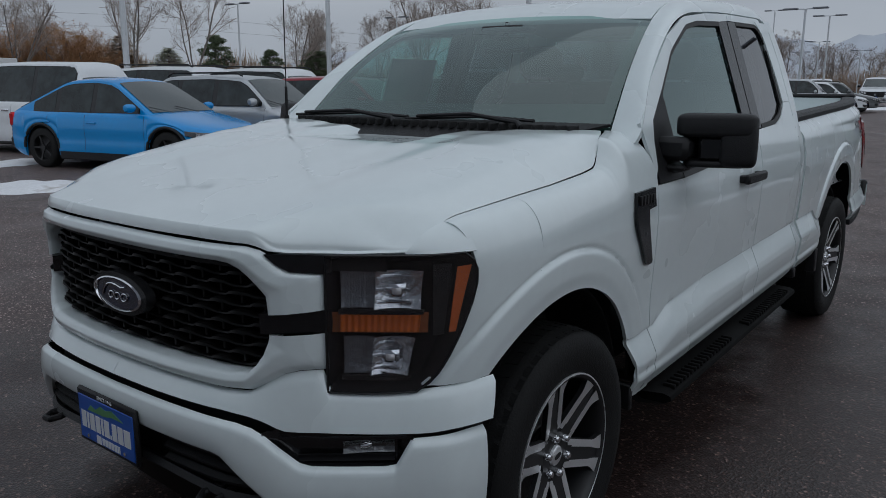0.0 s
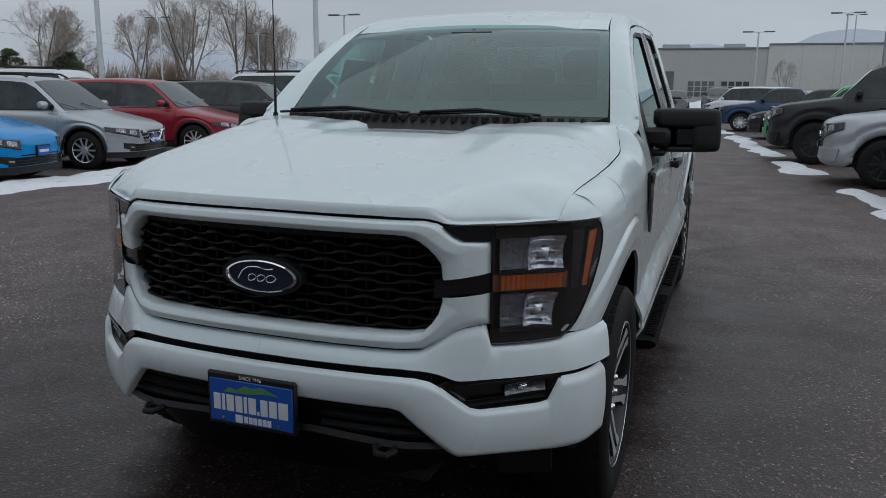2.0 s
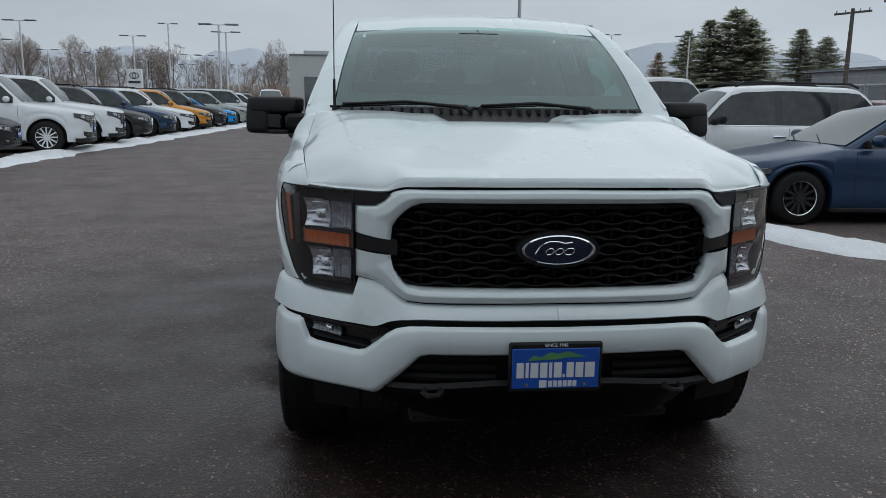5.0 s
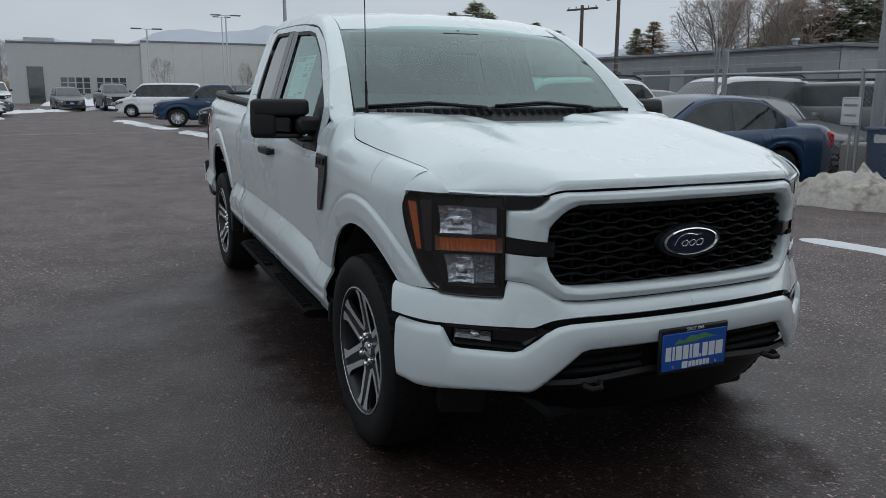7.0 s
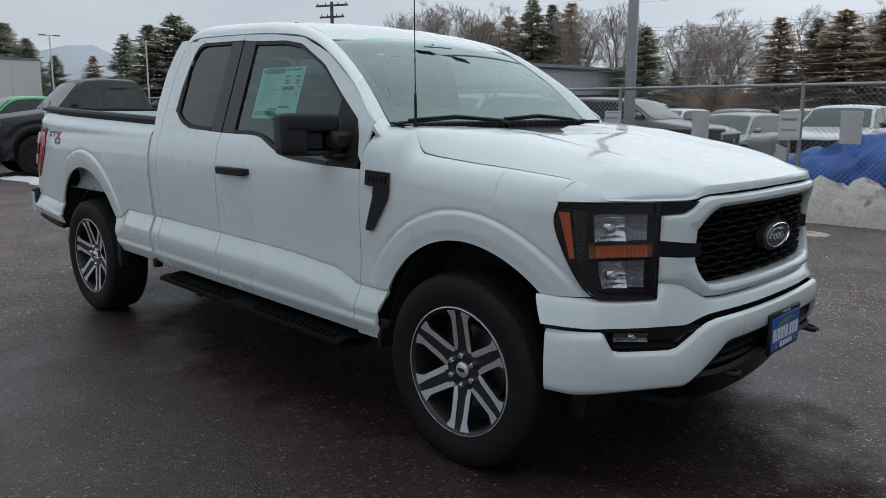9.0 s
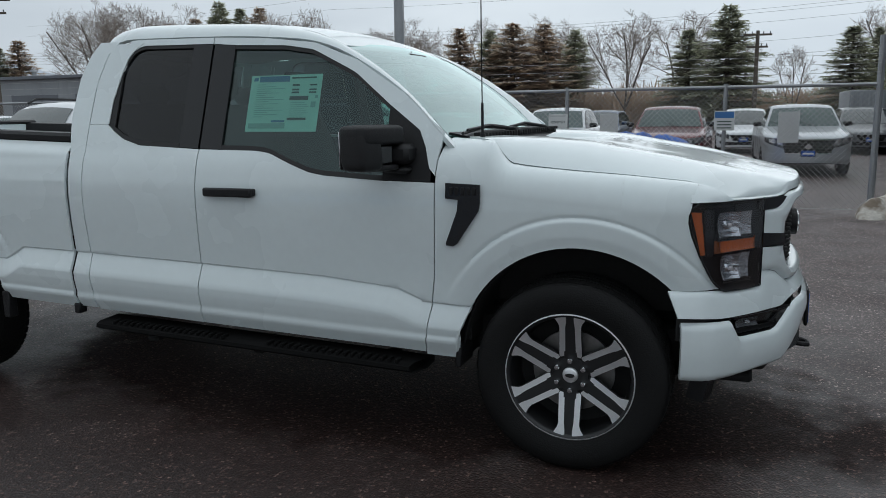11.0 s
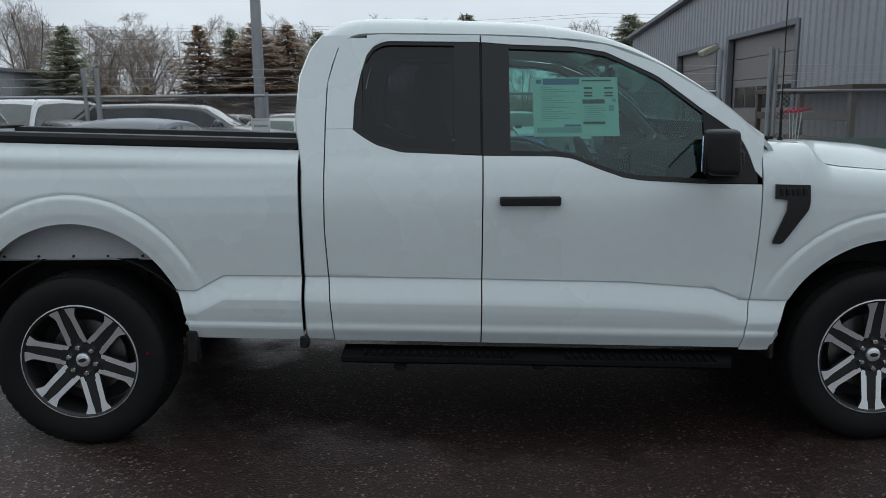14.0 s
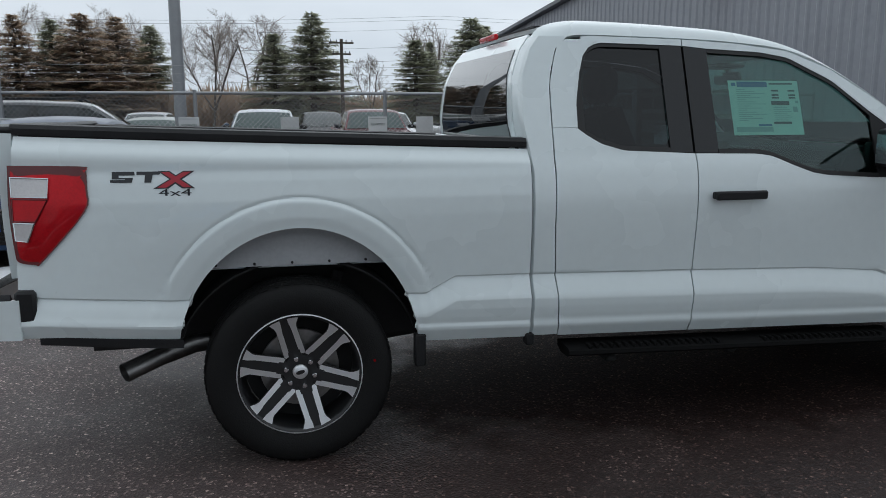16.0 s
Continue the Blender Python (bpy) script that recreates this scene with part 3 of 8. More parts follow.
    # bed side with its wheel opening
    def bed(a, t):
        x = lerp(a, [0, .22, .34, .66, .78, 1], [-4.79, -4.20, -4.13, -3.21, -3.14, -2.638])
        inside = abs(x - RA[0]) < RA[2]
        zb = max(arch_z(x, RA), sill(x)) if inside else sill(x)
        zt = 1.374 - .0335 * (x + 2.64) - (.020 if s > 0 else 0)
        z = rows(t, zb, zt, crease(x))
        w = flank(x, min(z, 1.30)) - .05 * smooth(zt - .10, zt, z) ** 2
        return x, s * w, z

    bed_side = part("bed_side", Geo().sheet(bed, 150, 130, .014, (0, s, 0)), M_WHITE, truck, sharp=34)

    def cap(a, t):
        x = -4.80 + (-2.645 + 4.80) * a
        zt = 1.374 - .0335 * (x + 2.64) + (-.020 if s > 0 else .010)
        wt = flank(x, 1.30) - .05
        prof = [(wt + .004, zt - .004), (wt + .006, zt + .022), (wt - .006, zt + .038), (wt - .05, zt + .042), (wt - .085, zt + .036), (wt - .09, zt - .03)]
        k = t * 5
        i = min(4, int(k))
        u = k - i
        return x, s * (prof[i][0] * (1 - u) + prof[i + 1][0] * u), prof[i][1] * (1 - u) + prof[i + 1][1] * u

    part("bed_rail_cap", Geo().sheet(cap, 40, 10, .006, (0, s, 1)), M_BLACK, bed_side, "black plastic rail cap")
    # bed inner wall
    part("inner_bed_wall", Geo().box(-4.75, -2.66, s * .80, s * .775, .88, 1.36), M_WHITE, truck)

    # wheel wells: a grey panel high in the rear one, the rest dark
    part("front_wheel_liner", Geo().sheet(lambda u, t: (FA[0] + (FA[2] - .002) * math.cos(math.pi * u), s * (.905 - .40 * t), FA[1] + (FA[3] + .012) * math.sin(math.pi * u)), 24, 3, .008, (0, 0, 1)), M_DARK, truck)
    part("front_well_wall", Geo().box(-.47, .52, s * .50, s * .515, .55, 1.0), M_DARK, truck)

    def panel(a, t):
        x = -4.16 + .98 * a
        return x, s * (.895 - .02 * t), .885 + (max(.89, arch_z(x, RA) + .02) - .885) * t

    well = part("rear_well_panel", Geo().sheet(panel, 30, 4, .006, (0, s, 0)), M_LINER, truck, "grey wheel well panel")
    for x in (-4.02, -3.86, -3.70, -3.54, -3.38, -3.27):
        part("clip", Geo().tube([(x, s * .895, .897), (x, s * .901, .897)], .006, 8), M_BLACK, well)
    part("rear_wheel_liner", Geo().sheet(lambda u, t: (RA[0] + (RA[2] + .02) * math.cos(math.pi * (.08 + .84 * u)), s * (.875 - .34 * t), RA[1] - .05 + (RA[3] - .10) * math.sin(math.pi * (.08 + .84 * u))), 24, 2, .008, (0, 0, 1)), M_DARK, truck)
    part("rear_well_wall", Geo().box(-4.60, -2.75, s * .56, s * .58, .46, .88), M_DARK, truck)
    part("rear_well_bulkhead", Geo().box(-4.225, -4.205, s * .56, s * .945, .56, 1.0), M_DARK, truck)
    # mud flap behind the sill and small splash guard
    part("mud_flap", Geo().box(-3.175, -3.125, s * .93, s * .985, .41, .56, .006), M_BLACK, truck)
    part("splash_guard", Geo().box(-.50, -.475, s * .80, s * .965, .40, .50, .006), M_BLACK, truck)
    part("gap_foot", Geo().box(-2.655, -2.615, s * .93, s * .985, .475, .53, .006), M_BLACK, truck)

    # running board with tread cleats
    sb = Geo()
    prof = [(.875, .440), (.875, .413), (.92, .390), (1.010, .393), (1.035, .408), (1.032, .425), (1.005, .436)]

    def board(a, t):
        k = t * 7
        i = min(6, int(k))
        u = k - i
        p, q = prof[i], prof[(i + 1) % 7]
        x = -2.46 + (2.46 - .695) * a
        rise = -.026 * (x + 1.6)
        w = p[0] * (1 - u) + q[0] * u
        return x + (.06 if a > .995 else 0) * (1.0 - (w - .875) / .16), s * w, p[1] * (1 - u) + q[1] * u + rise

    sb.sheet(board, 30, 14, 0, (0, s, 0))
    board_ob = part("running_board", sb, M_BOARD, truck, "black running board with raised tread")
    for x in (-2.46, -.695):
        rise = -.026 * (x + 1.6)
        part("end_cap", Geo().add([(x, s * p[0], p[1] + rise) for p in prof], [tuple(range(7))]), M_BOARD, board_ob, fix=False)
    for k in range(44):
        x = -2.36 + k * .037
        if -1.66 < x < -1.46:
            continue
        rise = -.026 * (x + 1.6)
        part("tread_cleat", Geo().box(x, x + .016, s * .975, s * 1.024, .430 + rise, .449 + rise, .003), M_BOARD, board_ob)
    for x in (-2.2, -1.55, -.9):
        part("bracket", Geo().box(x - .03, x + .03, s * .70, s * .93, .345, .378, .01), M_DARK, board_ob)

    # air vent trim on the wing
    v = Geo()
    off = .006
    outl = [(-.527, 1.212), (-.376, 1.207), (-.374, 1.130), (-.380, 1.098), (-.478, .955), (-.492, .946), (-.525, .947), (-.527, .958), (-.474, 1.095), (-.470, 1.143), (-.526, 1.148)]
    v.prism(outl, lambda p, d: (p[0], s * (flank(p[0], p[1]) + off + d), p[1]), .010)
    vent = part("wing_vent", v, M_GLOSSBLACK, truck, "gloss black wing vent trim", sharp=30)
    for k in range(5):
        x = -.508 + k * .025
        part("raised_bar", Geo().box(x, x + .015, s * .95, s * (flank(x, 1.18) + .0195), 1.163, 1.195, .002), M_BLACK, vent)

    # door handle
    g2 = Geo()
    g2.box(-1.742, -1.474, s * 1.004, s * 1.030, 1.128, 1.169, .007)
    g2.box(-1.742, -1.69, s * .97, s * 1.010, 1.132, 1.165, .005)
    g2.box(-1.526, -1.474, s * .97, s * 1.010, 1.132, 1.165, .005)
    part("door_handle", g2, M_BLACK, front_door, "black door handle")

    # door mirror: a deep cap over an outer lobe, a slot under the arm
    cx, cz = -.80, 1.362
    sup = lambda q, e: math.copysign(abs(q) ** e, q)

    def lobe(y0, y1, z0, z1, x0, x1, ex=.38, n=28, k=14):
        g = Geo()
        ym, zm, xm = (y0 + y1) / 2, (z0 + z1) / 2, (x0 + x1) / 2
        for i in range(k + 1):
            v_ = -math.pi / 2 + math.pi * i / k
            for j in range(n):
                u = 2 * math.pi * j / n
                sx, sy, sz = math.cos(v_) * math.cos(u), math.cos(v_) * math.sin(u), math.sin(v_)
                z = zm + (z1 - z0) / 2 * sup(sz, ex)
                g.v.append((xm + (x1 - x0) / 2 * sup(sx, ex) - .10 * (z - cz), s * (ym + (y1 - y0) / 2 * sup(sy, ex * .8)), z))
        g.f += [(i * n + j, i * n + (j + 1) % n, (i + 1) * n + (j + 1) % n, (i + 1) * n + j) for i in range(k) for j in range(n)]
        return g

    mg = lobe(.955, 1.232, 1.372, 1.456, -.868, -.722)
    mirror = part("door_mirror", mg, M_BLACK, front_door, "large black door mirror", sharp=60)
    pieces = [mirror]
    pieces.append(part("outer_lobe", lobe(1.105, 1.233, 1.268, 1.440, -.866, -.726), M_BLACK, mirror, sharp=60))
    pieces.append(part("bottom_lip", lobe(.985, 1.20, 1.266, 1.292, -.855, -.745), M_BLACK, mirror, sharp=60))
    pieces.append(part("indicator", Geo().box(-.79, -.738, s * 1.035, s * 1.125, 1.292, 1.376, .010), M_GLOSSBLACK, mirror))
    pieces.append(part("mirror_glass", Geo().box(-.879, -.870, s * .990, s * 1.215, 1.285, 1.430, .003), M_CHROME, mirror))
    pieces.append(part("glass_frame", Geo().box(-.870, -.855, s * .975, s * 1.222, 1.275, 1.440, .006), M_BLACK, mirror))
    # the head is turned back at its outer end
    turn = Matrix.Translation((cx, s * 1.06, 0)) @ Matrix.Rotation(s * math.radians(18), 4, "Z") @ Matrix.Translation((-cx, -s * 1.06, 0))
    for ob in pieces:
        ob.data.transform(turn)
    part("mirror_arm", Geo().box(-.775, -.68, s * .86, s * 1.035, 1.290, 1.372, .018), M_BLACK, mirror)
    part("arm_foot", Geo().box(-.845, -.63, s * .862, s * .905, 1.232, 1.385, .016), M_BLACK, mirror)
    part("lower_arm", Geo().box(-.800, -.69, s * .89, s * 1.02, 1.250, 1.275, .010), M_BLACK, mirror)

    # head lamp
    zlo = lambda a: .791 - .003 * math.sin(math.pi * a) + .004 * a
    zhi = lambda a: 1.145 + .003 * a

    def lamp_pt(a, t, off):
        z = zlo(a) + (zhi(a) - zlo(a)) * t
        q0, q1 = NOSE.q_w(.674), NOSE.q_x(lamp_edge(min(1.148, z)) + .004)
        x, w = NOSE.at(q0 + (q1 - q0) * a, off)
        return x, s * w, z

    def bowl(a, t):
        e = min(a, 1 - a, t, 1 - t)
        return lamp_pt(a, t, -.060 * min(1, e / .08) - .002)

    head = part("head_lamp", Geo().sheet(bowl, 30, 26, .003, (1, s, 0)), M_HOUSING, truck, "head lamp with black housing and amber strip")
    rim = Geo()
    ring = [lamp_pt(k / 20, 0, .001) for k in range(21)] + [lamp_pt(1, k / 16, .001) for k in range(1, 17)] + [lamp_pt(1 - k / 20, 1, .001) for k in range(1, 21)] + [lamp_pt(0, 1 - k / 12, .001) for k in range(1, 13)]
    rim.tube(ring, .003, 6)
    part("lens_rim", rim, M_GLOSSBLACK, head)
    lens = part("lens", Geo().sheet(lambda a, t: lamp_pt(a, t, .001), 24, 20, 0, (1, s, 0)), M_LENS, head, "clear lens", fix=False)
    lens.visible_shadow = False

    def panel(lo, hi, off, nu, nv, dent=0.0, ribs=0.0, turns=0, back=.002):
        """A piece inside the lamp between lo(z share) and hi(z share) half widths; corners as (w, z) pairs."""
        (w00, z00), (w10, z10), (w01, z01), (w11, z11) = lo[0], lo[1], hi[0], hi[1]

        def fn(a, t):
            w_ = (w00 + (w10 - w00) * a) * (1 - t) + (w01 + (w11 - w01) * a) * t
            z = (z00 + (z10 - z00) * a) * (1 - t) + (z01 + (z11 - z01) * a) * t
            r = (2 * a - 1) ** 2 + .7 * (2 * t - 1) ** 2
            x, w = NOSE.at(NOSE.q_w(w_), off + dent * r + ribs * math.sin(6.283 * turns * a))
            return x, s * w, z
        return Geo().sheet(fn, nu, nv, back, (1, s, 0))

    for nm, wi, wo_lo, wo_hi, z0, z1 in (("upper_reflector", .700, .862, .868, 1.004, 1.102), ("lower_reflector", .704, .836, .852, .830, .930)):
        wm_lo, wm_hi = wi + (wo_lo - wi) * .44, wi + (wo_hi - wi) * .44
        rf = part(nm, panel(((wm_lo, z0), (wo_lo, z0)), ((wm_hi, z1), (wo_hi, z1)), -.052, 16, 12, .020), M_REFLECTOR, head, "chrome reflector")
        part("ribbed_reflector", panel(((wi, z0), (wm_lo, z0)), ((wi, z1), (wm_hi, z1)), -.044, 96, 4, .008, .0022, 13), M_RIBBED, rf)
        wb_ = wm_lo + (wo_lo - wm_lo) * .30
        part("bulb_cover", panel(((wb_, z0 + .030), (wb_ + .035, z0 + .030)), ((wb_, z0 + .062), (wb_ + .035, z0 + .062)), -.030, 6, 5, -.008), M_CHROME, rf)
        part("bulb", panel(((wb_ + .008, z0 + .038), (wb_ + .026, z0 + .038)), ((wb_ + .008, z0 + .055), (wb_ + .026, z0 + .055)), -.020, 4, 4, -.006), M_CLEARLENS, rf)
        for e in range(3):
            zz = z0 + (z1 - z0) * (.15 + .33 * e)
            part("facet", panel(((wm_lo + .004, zz), (wo_lo - .02, zz)), ((wm_lo + .004, zz + .006), (wo_lo - .02, zz + .006)), -.044 + .004 * (e % 2), 14, 2, .010), M_REFLECTOR, rf)
        part("reflector_shelf", panel(((wi - .004, z0 - .014), (wo_lo + .006, z0 - .014)), ((wi - .004, z0), (wo_lo + .008, z0)), -.022, 12, 2), M_GLOSSBLACK, rf)
    part("turn_signal", panel(((.700, .947), (.858, .947)), ((.700, .990), (.862, .990)), -.022, 96, 4, .004, .0022, 12), M_AMBER, head, "amber turn signal")
    part("signal_base", panel(((.680, .942), (.876, .942)), ((.680, .994), (.878, .994)), -.030, 30, 4, .003), M_AMBERDARK, head, "smoky amber lens strip")
    part("side_marker", panel(((.908, .942), (.918, .942)), ((.920, 1.110), (.938, 1.112)), -.012, 6, 16), M_MARKER, head, "dark orange side marker")
    part("marker_frame", panel(((.884, .935), (.902, .935)), ((.884, 1.118), (.914, 1.118)), -.020, 5, 10), M_GLOSSBLACK, head)

    # fog lamp housing in the bumper
    def fog(a, t):
        w_ = .566 + (.874 - .566) * a
        lo = lerp(w_, [.566, .60, .645, .67, .82, .842, .855, .874], [.680, .648, .606, .598, .600, .606, .634, .676])
        z = lo + (.692 - lo) * t
        e = min(1, min(a, 1 - a) / .1, t / .15)
        x, w = BUMP.at(BUMP.q_w(min(w_, .93)), -.012 - .03 * e)
        return x, s * w, z

    fogu = part("fog_lamp", Geo().sheet(fog, 20, 8, .004, (1, s, 0)), M_GLOSSBLACK, truck, "black fog lamp recess")

    def fogl(a, t, w0, w1, z0, z1, off, dent):
        w_ = w0 + (w1 - w0) * a
        x, w = BUMP.at(BUMP.q_w(w_), off + dent * ((2 * t - 1) ** 2 + .7 * (2 * a - 1) ** 2))
        return x, s * w, z0 + .006 * a + (z1 - z0) * t

    bowl_ob = part("fog_reflector", Geo().sheet(lambda a, t: fogl(a, t, .735, .838, .636, .668, -.034, .008), 20, 6, .002, (1, s, 0)), M_FOGBOWL, fogu)
    part("fog_bulb", Geo().sheet(lambda a, t: fogl(a, t, .770, .792, .644, .662, -.022, -.006), 5, 5, .004, (1, s, 0)), M_CHROME, bowl_ob)
    part("fog_ledge", Geo().sheet(lambda a, t: fogl(a, t, .64, .838, .612, .630, -.030, .004), 16, 3, .003, (1, s, 0)), M_HOUSING, fogu)
    part("fog_brow", Geo().sheet(lambda a, t: fogl(a, t, .60, .862, .676, .684, -.010, 0), 16, 2, .006, (1, s, 0)), M_GLOSSBLACK, fogu)


for side in (1, -1):
    side_parts(side)


# hood
def hood_pt(a, t):
    v = 2 * a - 1
    t = lerp(t, [0, .60, .80, 1], [0, .84, .978, 1])
    zc = lambda x: lerp(x, [-.6, -.45, -.2, 0, .25, .5, .7, .9], [1.405, 1.398, 1.388, 1.368, 1.321, 1.276, 1.240, 1.205])
    y_n = abs(v)
    wmid = .840 * y_n
    xf = NOSE.x_at(min(wmid, .842)) - .006
    xr = lerp(wmid, [0, .22, .285, .32, .50, .66, .76, .781, .811, .84], [-.475, -.47, -.375, -.36, -.395, -.450, -.488, -.485, -.425, -.348])
    x = xr + (xf - xr) * t
    zs = seam(min(x, .607))[0]
    ws = seam(max(-.345, min(x, .607)))[1]
    w = (ws - .003) * y_n
    z0 = zc(x) - .042 * (1 - smooth(.23, .32, w)) * smooth(.15, -.35, x)
    z = z0 - .009 * smooth(.20, .31, w) * smooth(.5, -.2, x) + .008 * smooth(.40, .52, w) * smooth(.75, .4, x) - .004 * (w / .3) ** 2 * smooth(.3, .9, x)
    p = max(0, (w - .56) / (ws - .56))
    z -= (z - zs) * p ** lerp(x, [-.36, -.28, -.10, .30], [7.0, 4.6, 3.3, 2.5])
    d = max(0.0, xf - x)
    lip = lerp(w, [0, .36, .508, .536, .556, .60, .72, .838], [1.176, 1.174, 1.169, 1.162, 1.153, 1.150, 1.149, 1.154])
    face = .030 * smooth(.60, .50, w)
    if d < .010:
        z = lip + face * (d / .010) ** .5 if face > .002 else lip + (d / .010) * .006
        zf = lip + max(face, .006)
        z = min(z, zf)
    else:
        zf = lip + max(face, .006)
        R = .15 - .05 * smooth(.60, .45, w)
        k = max(0, 1 - (d - .010) / R)
        z += (min(zf, z) - z) * (1 - math.sqrt(max(0, 1 - k * k))) ** .92
    return x, math.copysign(w, v), z


part("hood", Geo().sheet(hood_pt, 120, 90, .012, (0, 0, 1)), M_WHITE, truck, sharp=40)
hl = Geo()
hl.sheet(lambda a, t: (NOSE.x_at(abs(1.56 * a - .78)) - .034, 1.56 * a - .78, 1.10 + .05 * t), 40, 2, .004, (1, 0, 0))
part("hood_seal", hl, M_DARK, truck)


# windscreen, cowl, wipers
EDGE = catmull([(-.572, .785, 1.388), (-.797, .744, 1.600), (-1.045, .697, 1.769), (-1.165, .676, 1.824)])


def screen(a, t):
    v = 2 * a - 1
    k = t * (len(EDGE) - 1)
    i = min(len(EDGE) - 2, int(k))
    e = EDGE[i] * (1 - k + i) + EDGE[i + 1] * (k - i)
    c = 1 - v * v
    return e[0] + (.055 - .04 * t) * c, e[1] * v, e[2] + (-.026 + .058 * t) * c + .010 * c * math.sin(math.pi * t)


ws_ob = part("windscreen", Geo().sheet(screen, 30, 20, 0, (1, 0, 1)), M_GLASS, truck, "green-tinted windscreen", fix=False)
ws_ob.visible_shadow = False
band_g = Geo()
for f_lo, f_hi, a0, a1 in ((0, .16, 0, 1), (.955, 1, 0, 1)):
    band_g.sheet(lambda a, t: tuple(np.array(screen(a, f_lo + (f_hi - f_lo) * t)) - np.array((.006, 0, .006))), 30, 2, .002, (1, 0, 1))
for a0, a1 in ((0, .035), (.965, 1)):
    band_g.sheet(lambda a, t: tuple(np.array(screen(a0 + (a1 - a0) * a, t)) - np.array((.006, 0, .006))), 2, 20, .002, (1, 0, 1))
part("black_border", band_g, M_GLOSSBLACK, ws_ob)


def cowl_pt(a, t):
    v = 2 * a - 1
    w = (.56 + .225 * t) * v
    x = -.34 + (-.545 - .040 * v * v + .34) * t
    return x, w, 1.348 + .068 * t


cowl = part("cowl", Geo().sheet(cowl_pt, 40, 6, .01, (0, 0, 1)), M_BLACK, truck, "black plastic cowl")
for k in range(30):
    y = -.70 + k * .048
    part("cowl_slat", Geo().box(-.500, -.430, y, y + .014, 1.384, 1.412, .003), M_DARK, cowl)
for y0, y1 in ((-.70, -.10), (-.02, .52)):
    wp = Geo()
    base = Vector((-.44, y1 - .02, 1.398))
    tip = Vector((-.515, y0 - .04, 1.425))
    mid = (base + tip) / 2 + Vector((-.03, 0, .028))
    wp.tube([base, base + Vector((-.02, -.03, .018)), mid, tip], [.014, .010, .008, .006], 8)
    wiper = part("wiper", wp, M_BLACK, truck)
    part("blade", Geo().tube([(-.515, y0 - .10, 1.412), (-.545, (y0 + y1) / 2, 1.430), (-.530, y1 - .02, 1.420)], .007, 6), M_RUBBERGAP, wiper)
an = Geo()
an.tube([(-.430, -.775, 1.33), (-.432, -.775, 1.41)], .012, 10)
an.tube([(-.432, -.775, 1.41), (-.434, -.775, 1.54)], .0065, 8)
an.tube([(-.434, -.775, 1.54), (-.440, -.775, 2.25)], .0026, 6)
part("antenna", an, M_BLACK, truck, "thin black whip antenna")


# roof
def roof_pt(a, t):
    v = 2 * a - 1
    x = (-1.122 - .022 * v * v) + (-2.50 + 1.135) * t
    w = lerp(x, [-2.6, -2.4, -1.5, -1.2, -1.06], [.655, .640, .650, .668, .685]) * v
    zr = lerp(x, [-2.56, -2.50, -2.40, -2.25, -1.814, -1.50, -1.34, -1.25, -1.165, -1.12, -1.05], [1.905, 1.935, 1.962, 1.968, 1.953, 1.930, 1.900, 1.872, 1.832, 1.808, 1.77])
    crown = (.007 + .021 * smooth(-2.0, -1.3, x)) * (1 - v * v)
    rib = .003 * max(0, math.cos(w * 24)) * smooth(.62, .5, abs(w)) * smooth(-1.25, -1.45, x) * smooth(-2.4, -2.3, x)
    return x, w, zr + crown + rib


part("roof", Geo().sheet(roof_pt, 48, 40, .02, (0, 0, 1)), M_WHITE, truck, sharp=60)
sk = Geo()
sk.sheet(lambda a, t: (-2.47 + .18 * a, (-.47 + .94 * t) * (1 - .06 * a), 1.960 + .026 * smooth(0, .5, a) * max(0, math.sin(math.pi * t)) ** .3 * (1 - .5 * a)), 8, 12, .01, (0, 0, 1))
part("brake_lamp_housing", sk, M_BLACK, truck)
part("high_brake_lamp", Geo().box(-2.580, -2.555, -.15, .15, 1.918, 1.948, .006), M_RED, truck, "red high brake lamp")


# cab back with its window
def back(a, t):
    v = 2 * a - 1
    z = .55 + (1.90 - .55) * t
    w = (min(.90, glasshouse(z) - .09) if z > 1.345 else .86) * v
    return lerp(z, [.5, 1.30, 1.5, 1.7, 1.82, 1.90], [-2.64, -2.64, -2.675, -2.66, -2.615, -2.555]), w, z


g = Geo()
g.sheet(lambda a, t: back(a, t * .60), 10, 10, .012, (-1, 0, 0))
g.sheet(lambda a, t: back(a, .95 + .05 * t), 10, 2, .012, (-1, 0, 0))
for a0, a1 in ((0, .05), (.95, 1)):
    g.sheet(lambda a, t: back(a0 + (a1 - a0) * a, .60 + .35 * t), 2, 8, .012, (-1, 0, 0))
part("cab_back", g, M_WHITE, truck, sharp=50)
bw = part("back_window", Geo().sheet(lambda a, t: tuple(np.array(back(.05 + .90 * a, .60 + .35 * t)) + np.array((-.004, 0, 0))), 12, 8, 0, (-1, 0, 0)), M_PRIVACY, truck, "dark back window", fix=False)
bw.visible_shadow = False

# bed floor, front wall, tailgate
part("bed_floor", Geo().box(-4.76, -2.68, -.80, .80, .86, .90), M_WHITE, truck)
for s in (1, -1):
    part("wheel_housing", Geo().box(-4.20, -3.14, s * .50, s * .775, .89, 1.075, .05), M_WHITE, truck)
part("bed_front_wall", Geo().box(-2.70, -2.675, -.84, .84, .80, 1.395, .008), M_WHITE, truck)
tg = Geo()
tg.sheet(lambda a, t: (-4.845 - .012 * math.sin(math.pi * t), -.80 + 1.6 * a, .86 + .60 * t), 20, 12, .05, (-1, 0, 0))
tailgate = part("tailgate", tg, M_WHITE, truck)
part("tailgate_cap", Geo().box(-4.87, -4.78, -.80, .80, 1.455, 1.485, .012), M_BLACK, tailgate)
